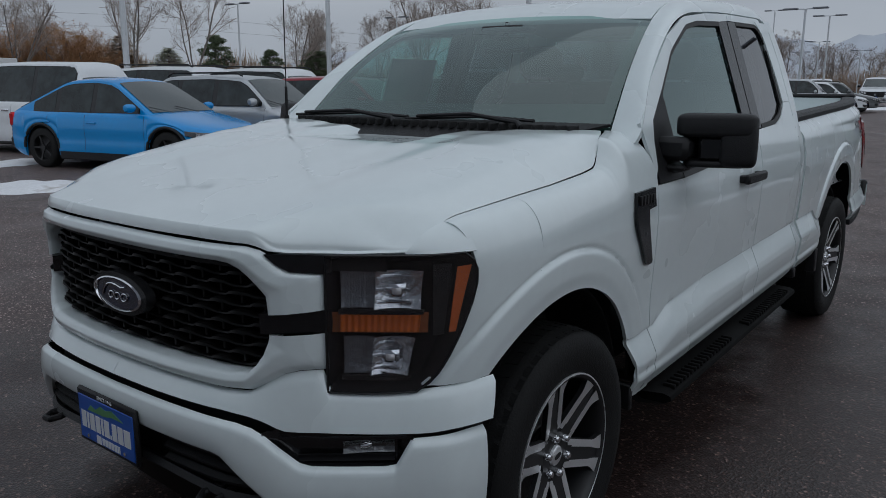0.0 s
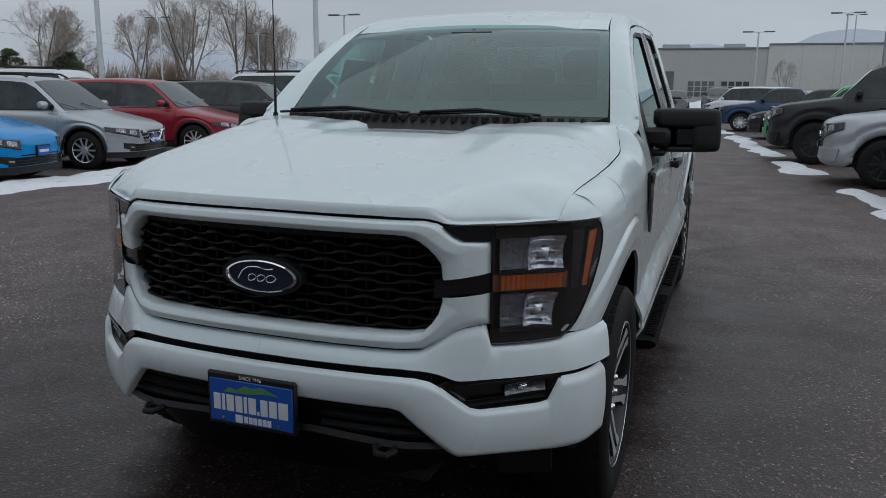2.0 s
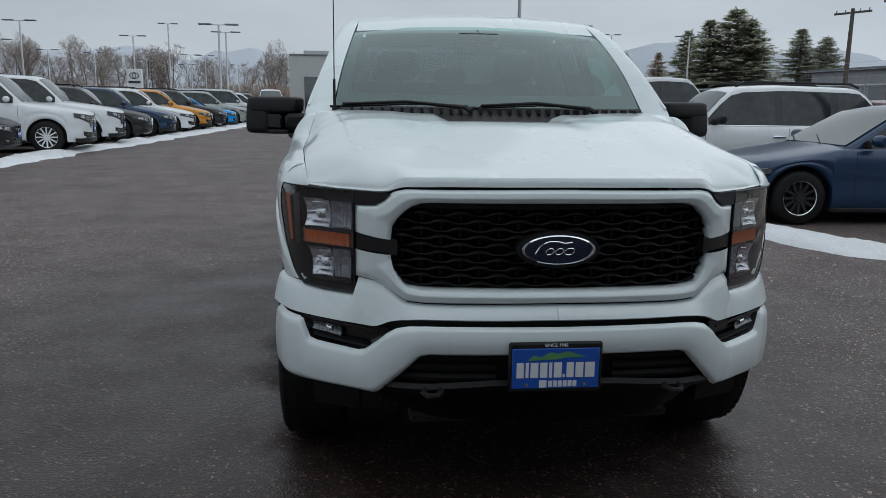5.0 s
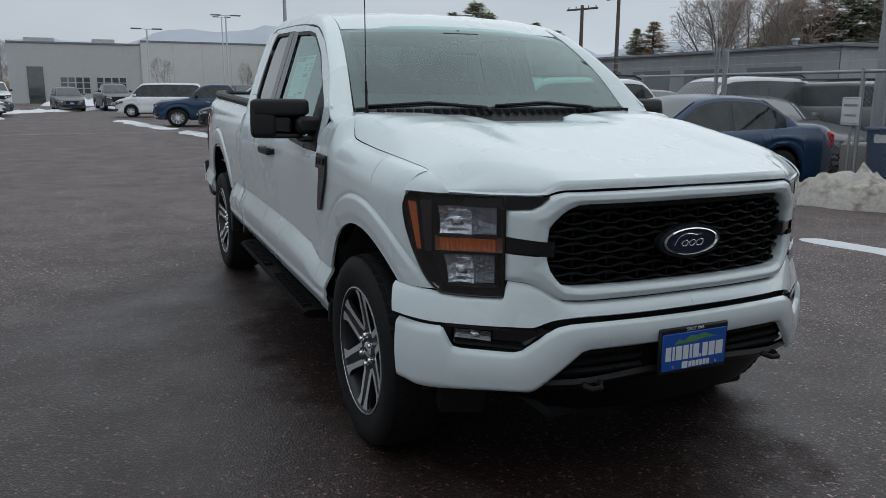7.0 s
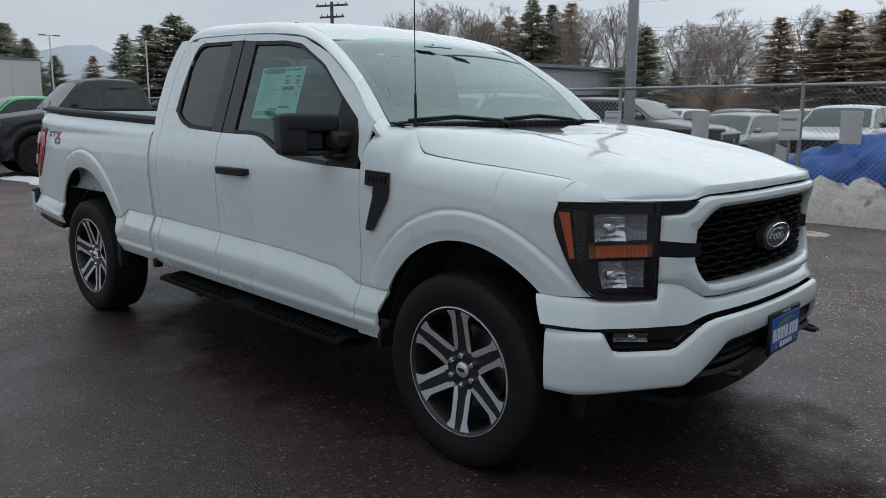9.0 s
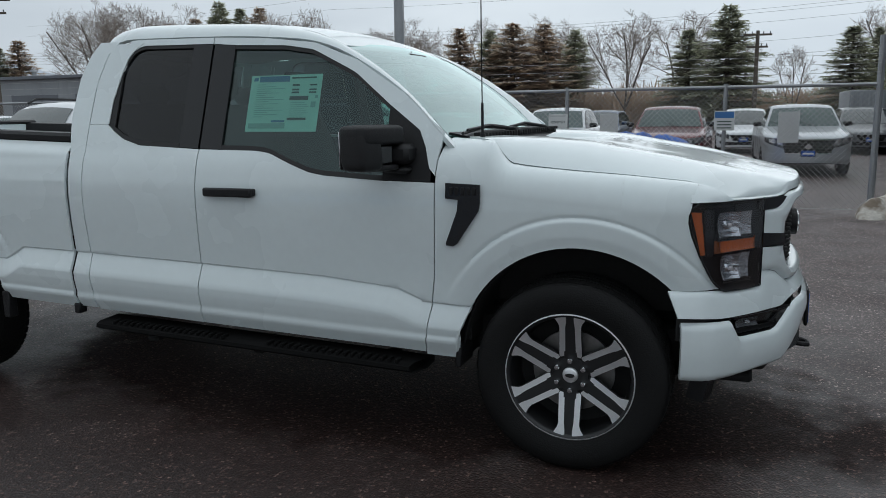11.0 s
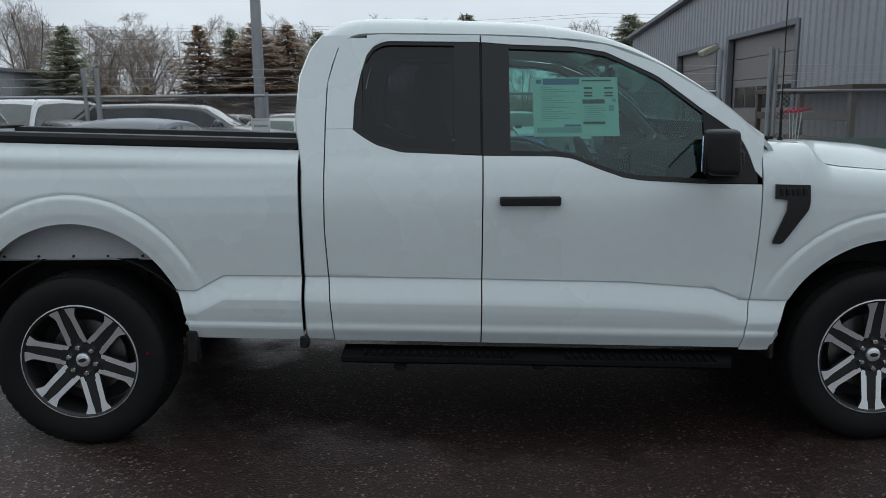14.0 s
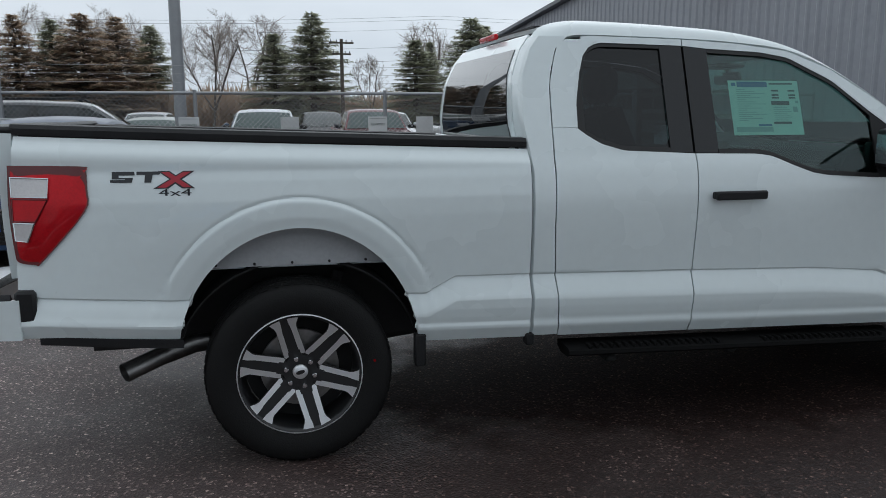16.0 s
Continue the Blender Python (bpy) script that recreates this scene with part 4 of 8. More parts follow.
part("tailgate_handle", Geo().box(-4.872, -4.855, -.14, .14, 1.24, 1.33, .008), M_BLACK, tailgate)

# rear bumper, tail lamps, exhaust
RB = Plan([(-.0, 0), (.0, .4), (-.012, .75), (-.04, .88), (-.10, .945), (-.20, .962)])
rb = Geo()
rb.sheet(lambda a, t: (lambda q: (-4.98 - q[0], q[1] * 1, .635 + .165 * t))(RB.at(a * RB.s[-1])), 24, 6, .02, (-1, 0, 0))
rb.sheet(lambda a, t: (lambda q: (-4.98 - q[0], -q[1] * 1, .635 + .165 * t))(RB.at(a * RB.s[-1])), 24, 6, .02, (-1, 0, 0))
rear_bumper = part("rear_bumper", rb, M_WHITE, truck)
rp = Geo()
for s in (1, -1):
    rp.sheet(lambda a, t: (lambda q: (-4.98 - q[0] + .14 * t * (1 - a), s * (q[1] - .03 * t), .80 + .022 * math.sin(math.pi * t)))(RB.at(a * RB.s[-1] * .97)), 24, 4, .012, (0, 0, 1))
    rp.box(-4.80, -4.72, s * .90, s * .955, .70, .835, .012)
part("bumper_step_pad", rp, M_BLACK, rear_bumper)
for s in (1, -1):
    outl = [(-4.80, 1.325), (-4.52, 1.322), (-4.503, 1.305), (-4.499, 1.23), (-4.512, 1.145), (-4.68, .955), (-4.71, .942), (-4.77, .952), (-4.785, .99), (-4.80, 1.15)]
    base_w = lambda x, z: flank(x, min(z, 1.30)) + .002
    loop = catmull(outl + [outl[0]], 4)[:-1]
    cx_, cz_ = float(np.mean(loop[:, 0])), float(np.mean(loop[:, 1]))
    grown = [(cx_ + (p[0] - cx_) * 1.03, cz_ + (p[1] - cz_) * 1.03) for p in loop]
    tl = Geo().prism(grown, lambda p, d: (p[0] - d * .3, s * (base_w(*p) - .03 * (d == 0) + d * .4), p[1]), .012)
    tail = part("tail_lamp", tl, M_REDDARK, truck, "red tail lamp with clear panels", sharp=25)

    def dome(a, t):
        p = loop[int(round(a * len(loop))) % len(loop)]
        q = 1 - t * .9995
        x, z = cx_ + (p[0] - cx_) * q, cz_ + (p[1] - cz_) * q
        return x, s * (base_w(x, z) + .004 + .012 * (1 - (1 - t) ** 3)), z

    part("red_lens", Geo().sheet(dome, len(loop), 8, 0, (0, s, 0)), M_RED, tail, sharp=60)
    for nm, m_, o2 in (("reverse_lens", M_CLEARLENS, [(-4.795, 1.285), (-4.645, 1.280), (-4.648, 1.205), (-4.79, 1.208)]), ("stop_lens", M_RED, [(-4.79, 1.200), (-4.65, 1.197), (-4.70, 1.11), (-4.788, 1.112)]), ("lower_lens", M_CLEARLENS, [(-4.787, 1.105), (-4.705, 1.103), (-4.735, 1.03), (-4.782, 1.035)])):
        part("lens_frame", Geo().tube([(p[0], s * (base_w(*p) + .021), p[1]) for p in o2 + [o2[0]]], .0035, 6), M_CHROME if m_ is M_CLEARLENS else M_REDDARK, tail)
        part(nm, Geo().prism(o2, lambda p, d: (p[0], s * (base_w(*p) + .014 + d), p[1]), .006), m_, tail, sharp=25)
for s in (1, -1):
    part("lower_valance", Geo().sheet(lambda a, t: (-4.72 + .56 * a, s * (flank(-4.72 + .56 * a, .66) - .012), sill(-4.72 + .56 * a) - .03 + .036 * t), 10, 2, .03, (0, s, 0)), M_BLACK, truck)
ex = Geo()
ex.tube([(-3.95, -.62, .50), (-4.15, -.66, .49), (-4.30, -.74, .46), (-4.43, -.83, .425)], .042, 18, cap=False)
ex.tube([(-4.15, -.66, .49), (-4.30, -.74, .46), (-4.428, -.828, .4255)], .037, 18, cap=False)
part("exhaust_tailpipe", ex, M_STEEL, truck, "bare steel tailpipe", fix=False)

# flank decals behind the rear wheel opening
for s in (1, -1):
    def decal(outl, off, m_, nm, d=.0012):
        pr = Geo().prism(outl, lambda p, dd: (p[0], s * (flank(p[0], p[1]) + off + dd), p[1]), d)
        return part(nm, pr, m_, truck, smooth=False)
    k = lambda u, v: (-4.408 + u * .33 if s < 0 else -4.078 - u * .33, 1.236 + v * .072)
    bars = [[(.02, .95), (.28, .95), (.29, .75), (.10, .75), (.10, .62), (.27, .62), (.25, .35), (.0, .35), (.0, .5), (.17, .5), (.18, .55), (.02, .55)],
            [(.31, .95), (.60, .95), (.58, .78), (.50, .78), (.48, .35), (.40, .35), (.41, .78), (.31, .78)]]
    for b in bars:
        decal([k(*p) for p in b], .0015, M_DARKDECAL, "decal_bar")
    for b in ([(.56, .97), (.70, .97), (1.0, .0), (.84, .0)], [(.86, .97), (1.0, .97), (.68, .0), (.50, .0)]):
        decal([k(*p) for p in b], .0015, M_DARKDECAL, "decal_bar", .001)
    for b in ([(.60, .92), (.69, .92), (.955, .06), (.86, .06)], [(.865, .92), (.955, .92), (.66, .06), (.55, .06)]):
        decal([k(*p) for p in b], .003, M_REDDECAL, "decal_red_bar", .001)
    cxd, czd = k(.76, -.24)
    slope = math.atan((flank(cxd + .06, czd) - flank(cxd - .06, czd)) / .12)
    rot = Matrix.LocRotScale((cxd, s * (flank(cxd, czd) + .0015), czd), Euler((radians(90), 0, -slope if s < 0 else radians(180) + slope)), (2.1, 1, 1))
    text("4x4", .042, rot, M_DARKDECAL, "decal_lettering", truck, .0008)


# grille surround
PAIRS = [((0, .786), (0, .830)), ((.44, .782), (.452, .830)), ((.50, .785), (.500, .838)), ((.545, .811), (.523, .862)), ((.58, .835), (.540, .890)), ((.612, .845), (.547, .915)), ((.671, .851), (.550, .930)),
         ((.671, .946), (.550, .940)), ((.671, 1.006), (.550, .991)), ((.671, 1.101), (.546, 1.036)), ((.605, 1.103), (.530, 1.062)), ((.578, 1.119), (.508, 1.086)), ((.556, 1.142), (.485, 1.104)), ((.535, 1.154), (.455, 1.117)), ((.50, 1.162), (.42, 1.120)), ((0, 1.168), (0, 1.122))]


def ring_seg(i, s, lift=0.0):
    (o0, i0), (o1, i1) = PAIRS[i], PAIRS[i + 1]

    def fn(a, t):
        o = (o0[0] + (o1[0] - o0[0]) * a, o0[1] + (o1[1] - o0[1]) * a)
        n = (i0[0] + (i1[0] - i0[0]) * a, i0[1] + (i1[1] - i0[1]) * a)
        tt = max(0, (t - .15) / .85)
        w, z = n[0] + (o[0] - n[0]) * tt, n[1] + (o[1] - n[1]) * tt
        bump = lerp(t, [0, .15, .22, .5, .85, 1.0], [-.055, -.006, .004, .014, .008, -.012])
        return NOSE.x_at(w) + bump + lift, s * w, z
    return fn


gs = Geo()
for s in (1, -1):
    for i in range(len(PAIRS) - 1):
        if i == 7:
            continue
        gs.sheet(ring_seg(i, s), 22 if i in (0, 14) else 5, 14, 0, (1, 0, 0))
part("grille_surround", gs, M_WHITE, truck, "white grille surround", sharp=60, weld=.0008)
for s in (1, -1):
    part("grille_side_bar", Geo().sheet(lambda a, t: (NOSE.x_at(.53 + .145 * a) - .006, s * (.53 + .145 * a), .939 + .008 * a + (.053 + .006 * a) * t), 10, 3, .03, (1, 0, 0)), M_GLOSSBLACK, truck)
    wedge = [(.676, 1.098), (.605, 1.104), (.578, 1.120), (.552, 1.146), (.60, 1.147), (.676, 1.146)]
    part("lamp_brow", Geo().prism(wedge, lambda p, d: (NOSE.x_at(p[0]) - .018 + d, s * p[0], p[1]), .020), M_GLOSSBLACK, truck)


def opening(z):
    return lerp(z, [.829, .838, .862, .89, .93, .991, 1.036, 1.062, 1.086, 1.104, 1.120], [.46, .50, .523, .540, .550, .550, .546, .530, .508, .485, .43])


grille = part("grille_backing", Geo().sheet(lambda a, t: (.80 - .10 * abs(2 * a - 1) ** 3, (2 * a - 1) * .565, .81 + .32 * t), 16, 6, .01, (1, 0, 0)), M_DARK, truck)
for r in range(11):
    zc = 1.106 - .0262 * r
    ph = (r % 2) * math.pi

    def bar(a, t):
        hw = opening(min(1.115, max(.83, zc)))
        y = (2 * a - 1) * (hw + .01)
        wave = math.cos(y / .128 * 2 * math.pi + ph)
        z = zc + .0062 * math.copysign(abs(wave) ** .6, wave)
        th = .0030 + .0012 * wave
        k = t * 4
        pr = [(-.035, th * 2), (.0, th), (.002, -th), (-.035, -th * 2), (-.035, th * 2)]
        i = min(3, int(k))
        u = k - i
        dx, dz = pr[i][0] * (1 - u) + pr[i + 1][0] * u, pr[i][1] * (1 - u) + pr[i + 1][1] * u
        return NOSE.x_at(abs(y)) - .040 + dx + .008 * wave, y, z + dz
    part("grille_bar", Geo().sheet(bar, 96, 4, 0, (1, 0, 0)), M_GRILLE, grille)
for r in range(10):
    zc = 1.106 - .0262 * r
    hw = opening(min(1.1, max(.83, zc - .012))) - .01
    k0 = int(hw / .064) + 1
    for k in range(-k0, k0 + 1):
        y = k * .064
        if (k + r) % 2 or abs(y) > hw:
            continue
        x = NOSE.x_at(abs(y)) - .060
        part("grille_rib", Geo().box(x - .02, x + .012, y - .005, y + .005, zc - .026, zc + .002, .002), M_GRILLE, grille)
# oval badge
def oval(ry, rz, x, d, n=48):
    return Geo().prism([(ry * math.cos(2 * math.pi * k / n), rz * math.sin(2 * math.pi * k / n)) for k in range(n)], lambda p, dd: (x + dd - 0.03 * p[0] ** 2, p[0], .970 + p[1]), d)


badge = part("badge_plinth", oval(.140, .061, .855, .030), M_BLACK, truck)
rg = Geo()
rg.lathe([(1.0, 0), (1.0, .006), (.93, .009), (.90, .004), (.90, 0)], 48, Matrix.Translation((.885, 0, .970)) @ Euler((0, 0, radians(-90))).to_matrix().to_4x4() @ Matrix.Diagonal((.124, 1, .049, 1)), closed=True)
part("badge_ring", rg, M_CHROME, badge)
part("badge_face", oval(.112, .043, .882, .006), M_EMBLEM, badge)
sq = Geo()
scr = [(-.078, -.012), (-.060, .014), (-.035, .026), (-.005, .027), (.020, .022), (.045, .025)]
sq.tube([(.8905 - .03 * p[0] ** 2, p[0], .970 + p[1]) for p in catmull([(*p,) for p in scr], 6)], .0026, 6)
part("badge_flourish", sq, M_CHROME, badge, "chrome flourish")
for y, r1, r2 in ((-.030, .013, .010), (.002, .013, .010), (.036, .016, .011)):
    og = Geo()
    og.tube([(.8905 - .03 * y * y, y + r1 * math.cos(t) + .35 * r2 * math.sin(t), .964 + r2 * math.sin(t)) for t in np.linspace(0, 2 * math.pi, 25)], .0022, 6, cap=False)
    part("badge_oval", og, M_CHROME, badge)


# fascia strip under lamps and grille
def fascia(a, t):
    q1 = NOSE.q_x(.42 - .035 * t)
    q = q1 * a
    x, w = NOSE.at(q)
    lo = lerp(w, [0, .44, .51, .545, .575, .59, .70, .88, .94, 1.0], [.740, .737, .729, .719, .701, .695, .692, .694, .701, .706])
    hi = lerp(w, [0, .44, .50, .545, .58, .612, .668, .678, .80, .87, .95], [.783, .779, .782, .808, .832, .842, .848, .789, .788, .797, .802])
    z = lo + (hi - lo) * t
    off = .030 * (1 - t) ** 1.5 + .006 * math.sin(math.pi * t) - .012 * smooth(.85, 1.0, t)
    xo, wo = NOSE.at(q, off)
    if xo < .5:
        wo = min(wo, .995)
    return xo, wo, z


fg = Geo()
for s in (1, -1):
    fg.sheet(lambda a, t: (lambda p: (p[0], s * p[1], p[2]))(fascia(a, t)), 60, 8, .012, (1, 0, 0))
part("front_fascia", fg, M_WHITE, truck, sharp=60, weld=.0005)


# front bumper
def bumper_pt(a, t):
    q = BUMP.s[-1] * a
    x, w = BUMP.at(q)
    hi = lerp(w, [0, .44, .50, .54, .572, .60, .645, .67, .82, .842, .855, .872, .98], [.713, .716, .712, .701, .681, .652, .611, .603, .605, .611, .640, .680, .680])
    lo = lerp(w, [0, .43, .459, .60, .618, .73, .85, .94, .98], [.616, .618, .611, .470, .459, .456, .449, .440, .446])
    z = lo + (hi - lo) * t
    e = min(t, 1 - t)
    off = -.016 * max(0, 1 - e / .10) ** 2 + .010 * math.sin(math.pi * t)
    x, w = BUMP.at(q, off)
    return x, w, z


bg = Geo()
for s in (1, -1):
    bg.sheet(lambda a, t: (lambda p: (p[0], s * p[1], p[2]))(bumper_pt(a, t)), 180, 20, .022, (1, 0, 0))
bumper = part("front_bumper", bg, M_WHITE, truck, sharp=60, weld=.0005)
gap = Geo()
for s in (1, -1):
    gap.sheet(lambda a, t: (lambda p: (p[0], s * p[1], .60 + .16 * t))(NOSE.at(NOSE.q_x(.42) * a, -.012)), 40, 3, .004, (1, 0, 0))
part("bumper_filler", gap, M_RUBBERGAP, truck)
low = Geo()
low.sheet(lambda a, t: (BUMP.x_at(abs(2 * a - 1) * .58) - .045 - .03 * (1 - t), (2 * a - 1) * .58, .455 + .19 * t), 24, 6, .01, (1, 0, 0))
lower_grille = part("lower_grille", low, M_BLACK, bumper)
for s in (1, -1):
    for k in range(3):
        z = .605 - .036 * k
        w1 = .455 + .034 * k
        part("lower_slat", Geo().sheet(lambda a, t: (BUMP.x_at(.20 + (w1 - .20) * a) - .030 + .006 * t, s * (.20 + (w1 - .20) * a), z - .008 + .012 * t), 8, 1, .02, (1, 0, 0)), M_BLACK, lower_grille)
    lip = Geo()
    lip.sheet(lambda a, t: (BUMP.x_at(.0 + .60 * a) - .012 - .05 * t, s * .60 * a, lerp(a * .6, [0, .2, .42, .6], [.512, .512, .498, .492]) - .035 * t), 14, 3, .02, (1, 0, 0))
    part("lower_lip", lip, M_BLACK, bumper)
    part("air_dam", Geo().sheet(lambda a, t: (lambda p: (p[0], s * p[1], .475 - .155 * t * (1 - .72 * a * a)))(BUMP.at((BUMP.q_w(.80)) * a, -.06 - .09 * t)), 24, 3, .012, (1, 0, 0)), M_GRILLE, bumper)
    part("air_deflector", Geo().sheet(lambda a, t: (.585 - .03 * t - .03 * a, s * (.66 + .17 * a), .45 - (.155 - .02 * a) * t), 8, 5, .07, (1, 0, 0)), M_BLACK, bumper)
    hk = Geo()
    hk.tube([(.84, s * .40, .50), (.91, s * .385, .495), (.935, s * .40, .49), (.935, s * .43, .488), (.91, s * .445, .492), (.84, s * .43, .498)], .011, 8)
    part("tow_hook", hk, M_BLACK, bumper)

# dealer plate on the bumper
plate = part("plate_frame", Geo().box(.936, .952, -.168, .148, .500, .672, .006), M_BLACK, truck, "black plate frame")
part("plate_face", Geo().box(.949, .9545, -.157, .137, .514, .652, .002), M_BLUE, plate, "blue dealer plate")
R90 = Euler((radians(90), 0, radians(90))).to_matrix().to_4x4()
text("SINCE 1946", .016, Matrix.Translation((.9525, -.01, .662)) @ R90, M_INK, "plate_lettering", plate, .0006)
# large print as plain blocks
widths = [(0, .6), (.75, .25), (1.15, .65), (1.95, .6), (2.7, .25), (3.1, .65), (3.85, .18), (4.15, .6), (4.9, .65), (5.7, .8)]
for i, (u, wd) in enumerate(widths):
    y0 = -.142 + u * .0405
    part("print_block", Geo().box(.9545, .9556, y0, y0 + wd * .0405, .552, .552 + (.052 if i != 6 else .012)), M_INK, plate, smooth=False)
part("print_block", Geo().box(.9545, .9556, -.065, -.040, .518, .543), M_INK, plate, smooth=False)
for k in range(6):
    part("print_block", Geo().box(.9545, .9556, -.034 + k * .0165, -.021 + k * .0165, .520, .541), M_INK, plate, smooth=False)
hills = [(-.105, .612), (-.085, .630), (-.06, .622), (-.03, .640), (-.005, .634), (.03, .642), (.09, .622), (.03, .622), (-.01, .614)]
part("print_ridge", Geo().prism(hills, lambda p, d: (.9545 + d, p[0], p[1]), .0011), M_GREEN_PRINT, plate, smooth=False)
for y in (-.108, .088):
    part("plate_bolt", Geo().tube([(.9545, y, .529), (.958, y, .529)], .006, 8), M_CHROME, plate)


# wheels
def wheel(x, s, z=.41):
    hub = thing("wheel", None)
    hub.parent = truck
    hub.matrix_basis = pose(x, s * .845, z, 0, 0, 0 if s > 0 else 180)
    return hub


def wheel_parts(hub):
    ty = Geo()
    prof = [(.268, -.12), (.30, -.132), (.345, -.138), (.385, -.130), (.402, -.112), (.409, -.07), (.4105, 0), (.409, .07), (.402, .112), (.385, .130), (.345, .138), (.30, .132), (.268, .12)]
    ty.lathe(prof, 64)
    tyre = part("tyre", ty, M_RUBBER, hub, "black road tyre", sharp=60, fix=False)
    tb = Geo()
    for row, (h0, h1) in enumerate(((-.115, -.075), (-.066, -.024), (-.015, .015), (.024, .066), (.075, .115))):
        for k in range(52):
            t0 = 2 * math.pi * (k + .3 * (row % 2)) / 52
            t1 = t0 + 2 * math.pi / 52 * .72
            r0, r1 = .404, (.4118 if abs(h0 + h1) < .15 else .4050)
            sk = .02 * (1 if row % 2 else -1)
            vs = [(r * math.cos(t + (sk if h == h1 else 0)), h, r * math.sin(t + (sk if h == h1 else 0))) for r in (r0, r1) for t in (t0, t1) for h in (h0, h1)]
            tb.add(vs, [(4, 5, 7, 6), (0, 4, 6, 2), (1, 3, 7, 5), (0, 1, 5, 4), (2, 6, 7, 3)])
    tagged(part("tread", tb, M_RUBBER, tyre, fix=False, smooth=False), kind="stuff")
    rimg = Geo()
    rimg.lathe([(.272, .118), (.268, .126), (.260, .124), (.252, .105), (.245, .05), (.24, -.10)], 64)
    rim = part("rim", rimg, M_ALLOYDARK, hub, "two-tone alloy rim", sharp=60, fix=False)
    part("rim_lip", Geo().lathe([(.266, .1215), (.268, .1275), (.2725, .1265), (.273, .122)], 64), M_ALLOY, rim, fix=False)
    part("barrel_back", Geo().lathe([(.24, -.02), (.10, -.02), (.06, 0)], 40), M_DARK, rim, fix=False)
    part("brake_disc", Geo().lathe([(.175, .0), (.175, .02), (.08, .022), (.08, .03), (.0, .03)], 40), M_STEEL, rim, fix=False)
    sp = Geo()
    for k in range(6):
        th = math.radians(90 + 60 * k)
        rot = lambda u, v, h: (u * math.cos(th) - v * math.sin(th), h, u * math.sin(th) + v * math.cos(th))
        # recessed dark web between the two arms
        web = [(.05, -.028), (.258, -.022), (.258, .022), (.05, .028)]
        sp.prism(web, lambda p, d: rot(p[0], p[1], .060 + .030 * (p[0] > .2) + d), .022)
        for e in (1, -1):
            arm = [(.083, .0490), (.072, .0415), (.070, .0205), (.205, .0190), (.236, .0150), (.267, .0150), (.262, .0740), (.246, .0640), (.226, .0505), (.212, .0460)]
            sp.prism([(p[0], e * p[1]) for p in arm], lambda p, d: rot(p[0], p[1], lerp(p[0], [.05, .10, .22, .265], [.062, .072, .092, .104]) + d), .016)
            face = [(.084, .0475), (.076, .0415), (.082, .0225), (.205, .0205), (.236, .0165), (.2655, .0165), (.2610, .0700), (.246, .0620), (.226, .0490), (.211, .0445)]
            mc = Geo().prism([(p[0], e * p[1]) for p in face], lambda p, d: rot(p[0], p[1], lerp(p[0], [.05, .10, .22, .265], [.062, .072, .092, .104]) + .0165 + d), .0012)
            part("spoke_face", mc, M_ALLOY, rim, "bright machined spoke face", sharp=30)
    part("spokes", sp, M_ALLOYDARK, rim, sharp=30)
    hb = Geo()
    hb.lathe([(.0, .085), (.075, .085), (.082, .075), (.082, .04)], 32)
    part("hub_plate", hb, M_ALLOYDARK, rim, fix=False)
    part("centre_cap", Geo().lathe([(.0, .096), (.026, .096), (.032, .092), (.034, .084)], 24), M_ALLOY, rim, fix=False)
    co = Geo().prism([(.020 * math.cos(2 * math.pi * k / 20), .009 * math.sin(2 * math.pi * k / 20)) for k in range(20)], lambda p, d: (p[0], .0965 + d, p[1]), .001)
    part("cap_oval", co, M_ALLOYDARK, rim)
    for k in range(6):
        th = math.radians(90 + 60 * k)
        nut = Geo().lathe([(.0, .108), (.009, .107), (.013, .100), (.013, .082)], 10, Matrix.Translation((.064 * math.cos(th), 0, .064 * math.sin(th))))
        part("wheel_nut", nut, M_CHROME, rim, fix=False)


w0 = wheel(0, -1)
wheel_parts(w0)
for x, s, turn in ((0, 1, 12), (-3.683, -1, 15), (-3.683, 1, 25)):
    o = copy_thing(w0, pose(x, s * .845, .41, 0, 0, 0 if s > 0 else 180) @ pose(0, 0, 0, 0, turn, 0))
part("valve_dot", Geo().lathe([(.0, .0), (.006, .0), (.006, -.004)], 12, Matrix.Translation((-3.683 + .325, -.9815, .455))), M_RED, truck, "red tyre marking dot", fix=False)

# under the body: frame, axles, dark inner shell behind the panel gaps
un = Geo()
for s in (1, -1):
    un.box(-4.60, .70, s * .42, s * .54, .50, .62)
un.box(-4.6, -2.7, -.54, .54, .60, .84)
un.box(-2.6, .5, -.70, .70, .44, .58)
un.tube([(0, -.75, .41), (0, .75, .41)], .05, 10)
un.tube([(-3.683, -.75, .41), (-3.683, .75, .41)], .06, 10)
un.lathe([(.0, -.16), (.13, -.10), (.15, 0), (.13, .10), (.0, .16)], 16, Matrix.Translation((-3.683, 0, .40)))
part("chassis", un, M_DARK, truck)
# gearbox to exhaust pipes: unseen, added to block light under the body
part("gearbox", Geo().box(-1.70, -.50, -.20, .20, .27, .50, .06), M_DARK, truck)
part("transfer_case", Geo().box(-2.05, -1.68, -.12, .26, .29, .52, .05), M_DARK, truck)
part("fuel_tank", Geo().box(-3.05, -1.75, .12, .56, .37, .56, .05), M_DARK, truck)
part("propeller_shaft", Geo().tube([(-2.05, 0, .40), (-3.60, 0, .40)], .045, 10), M_DARK, truck)
part("front_axle_housing", Geo().box(-.28, .24, -.46, .46, .28, .46, .06), M_DARK, truck)
part("skid_plate", Geo().box(.22, .72, -.48, .48, .30, .34, .012), M_DARK, truck)
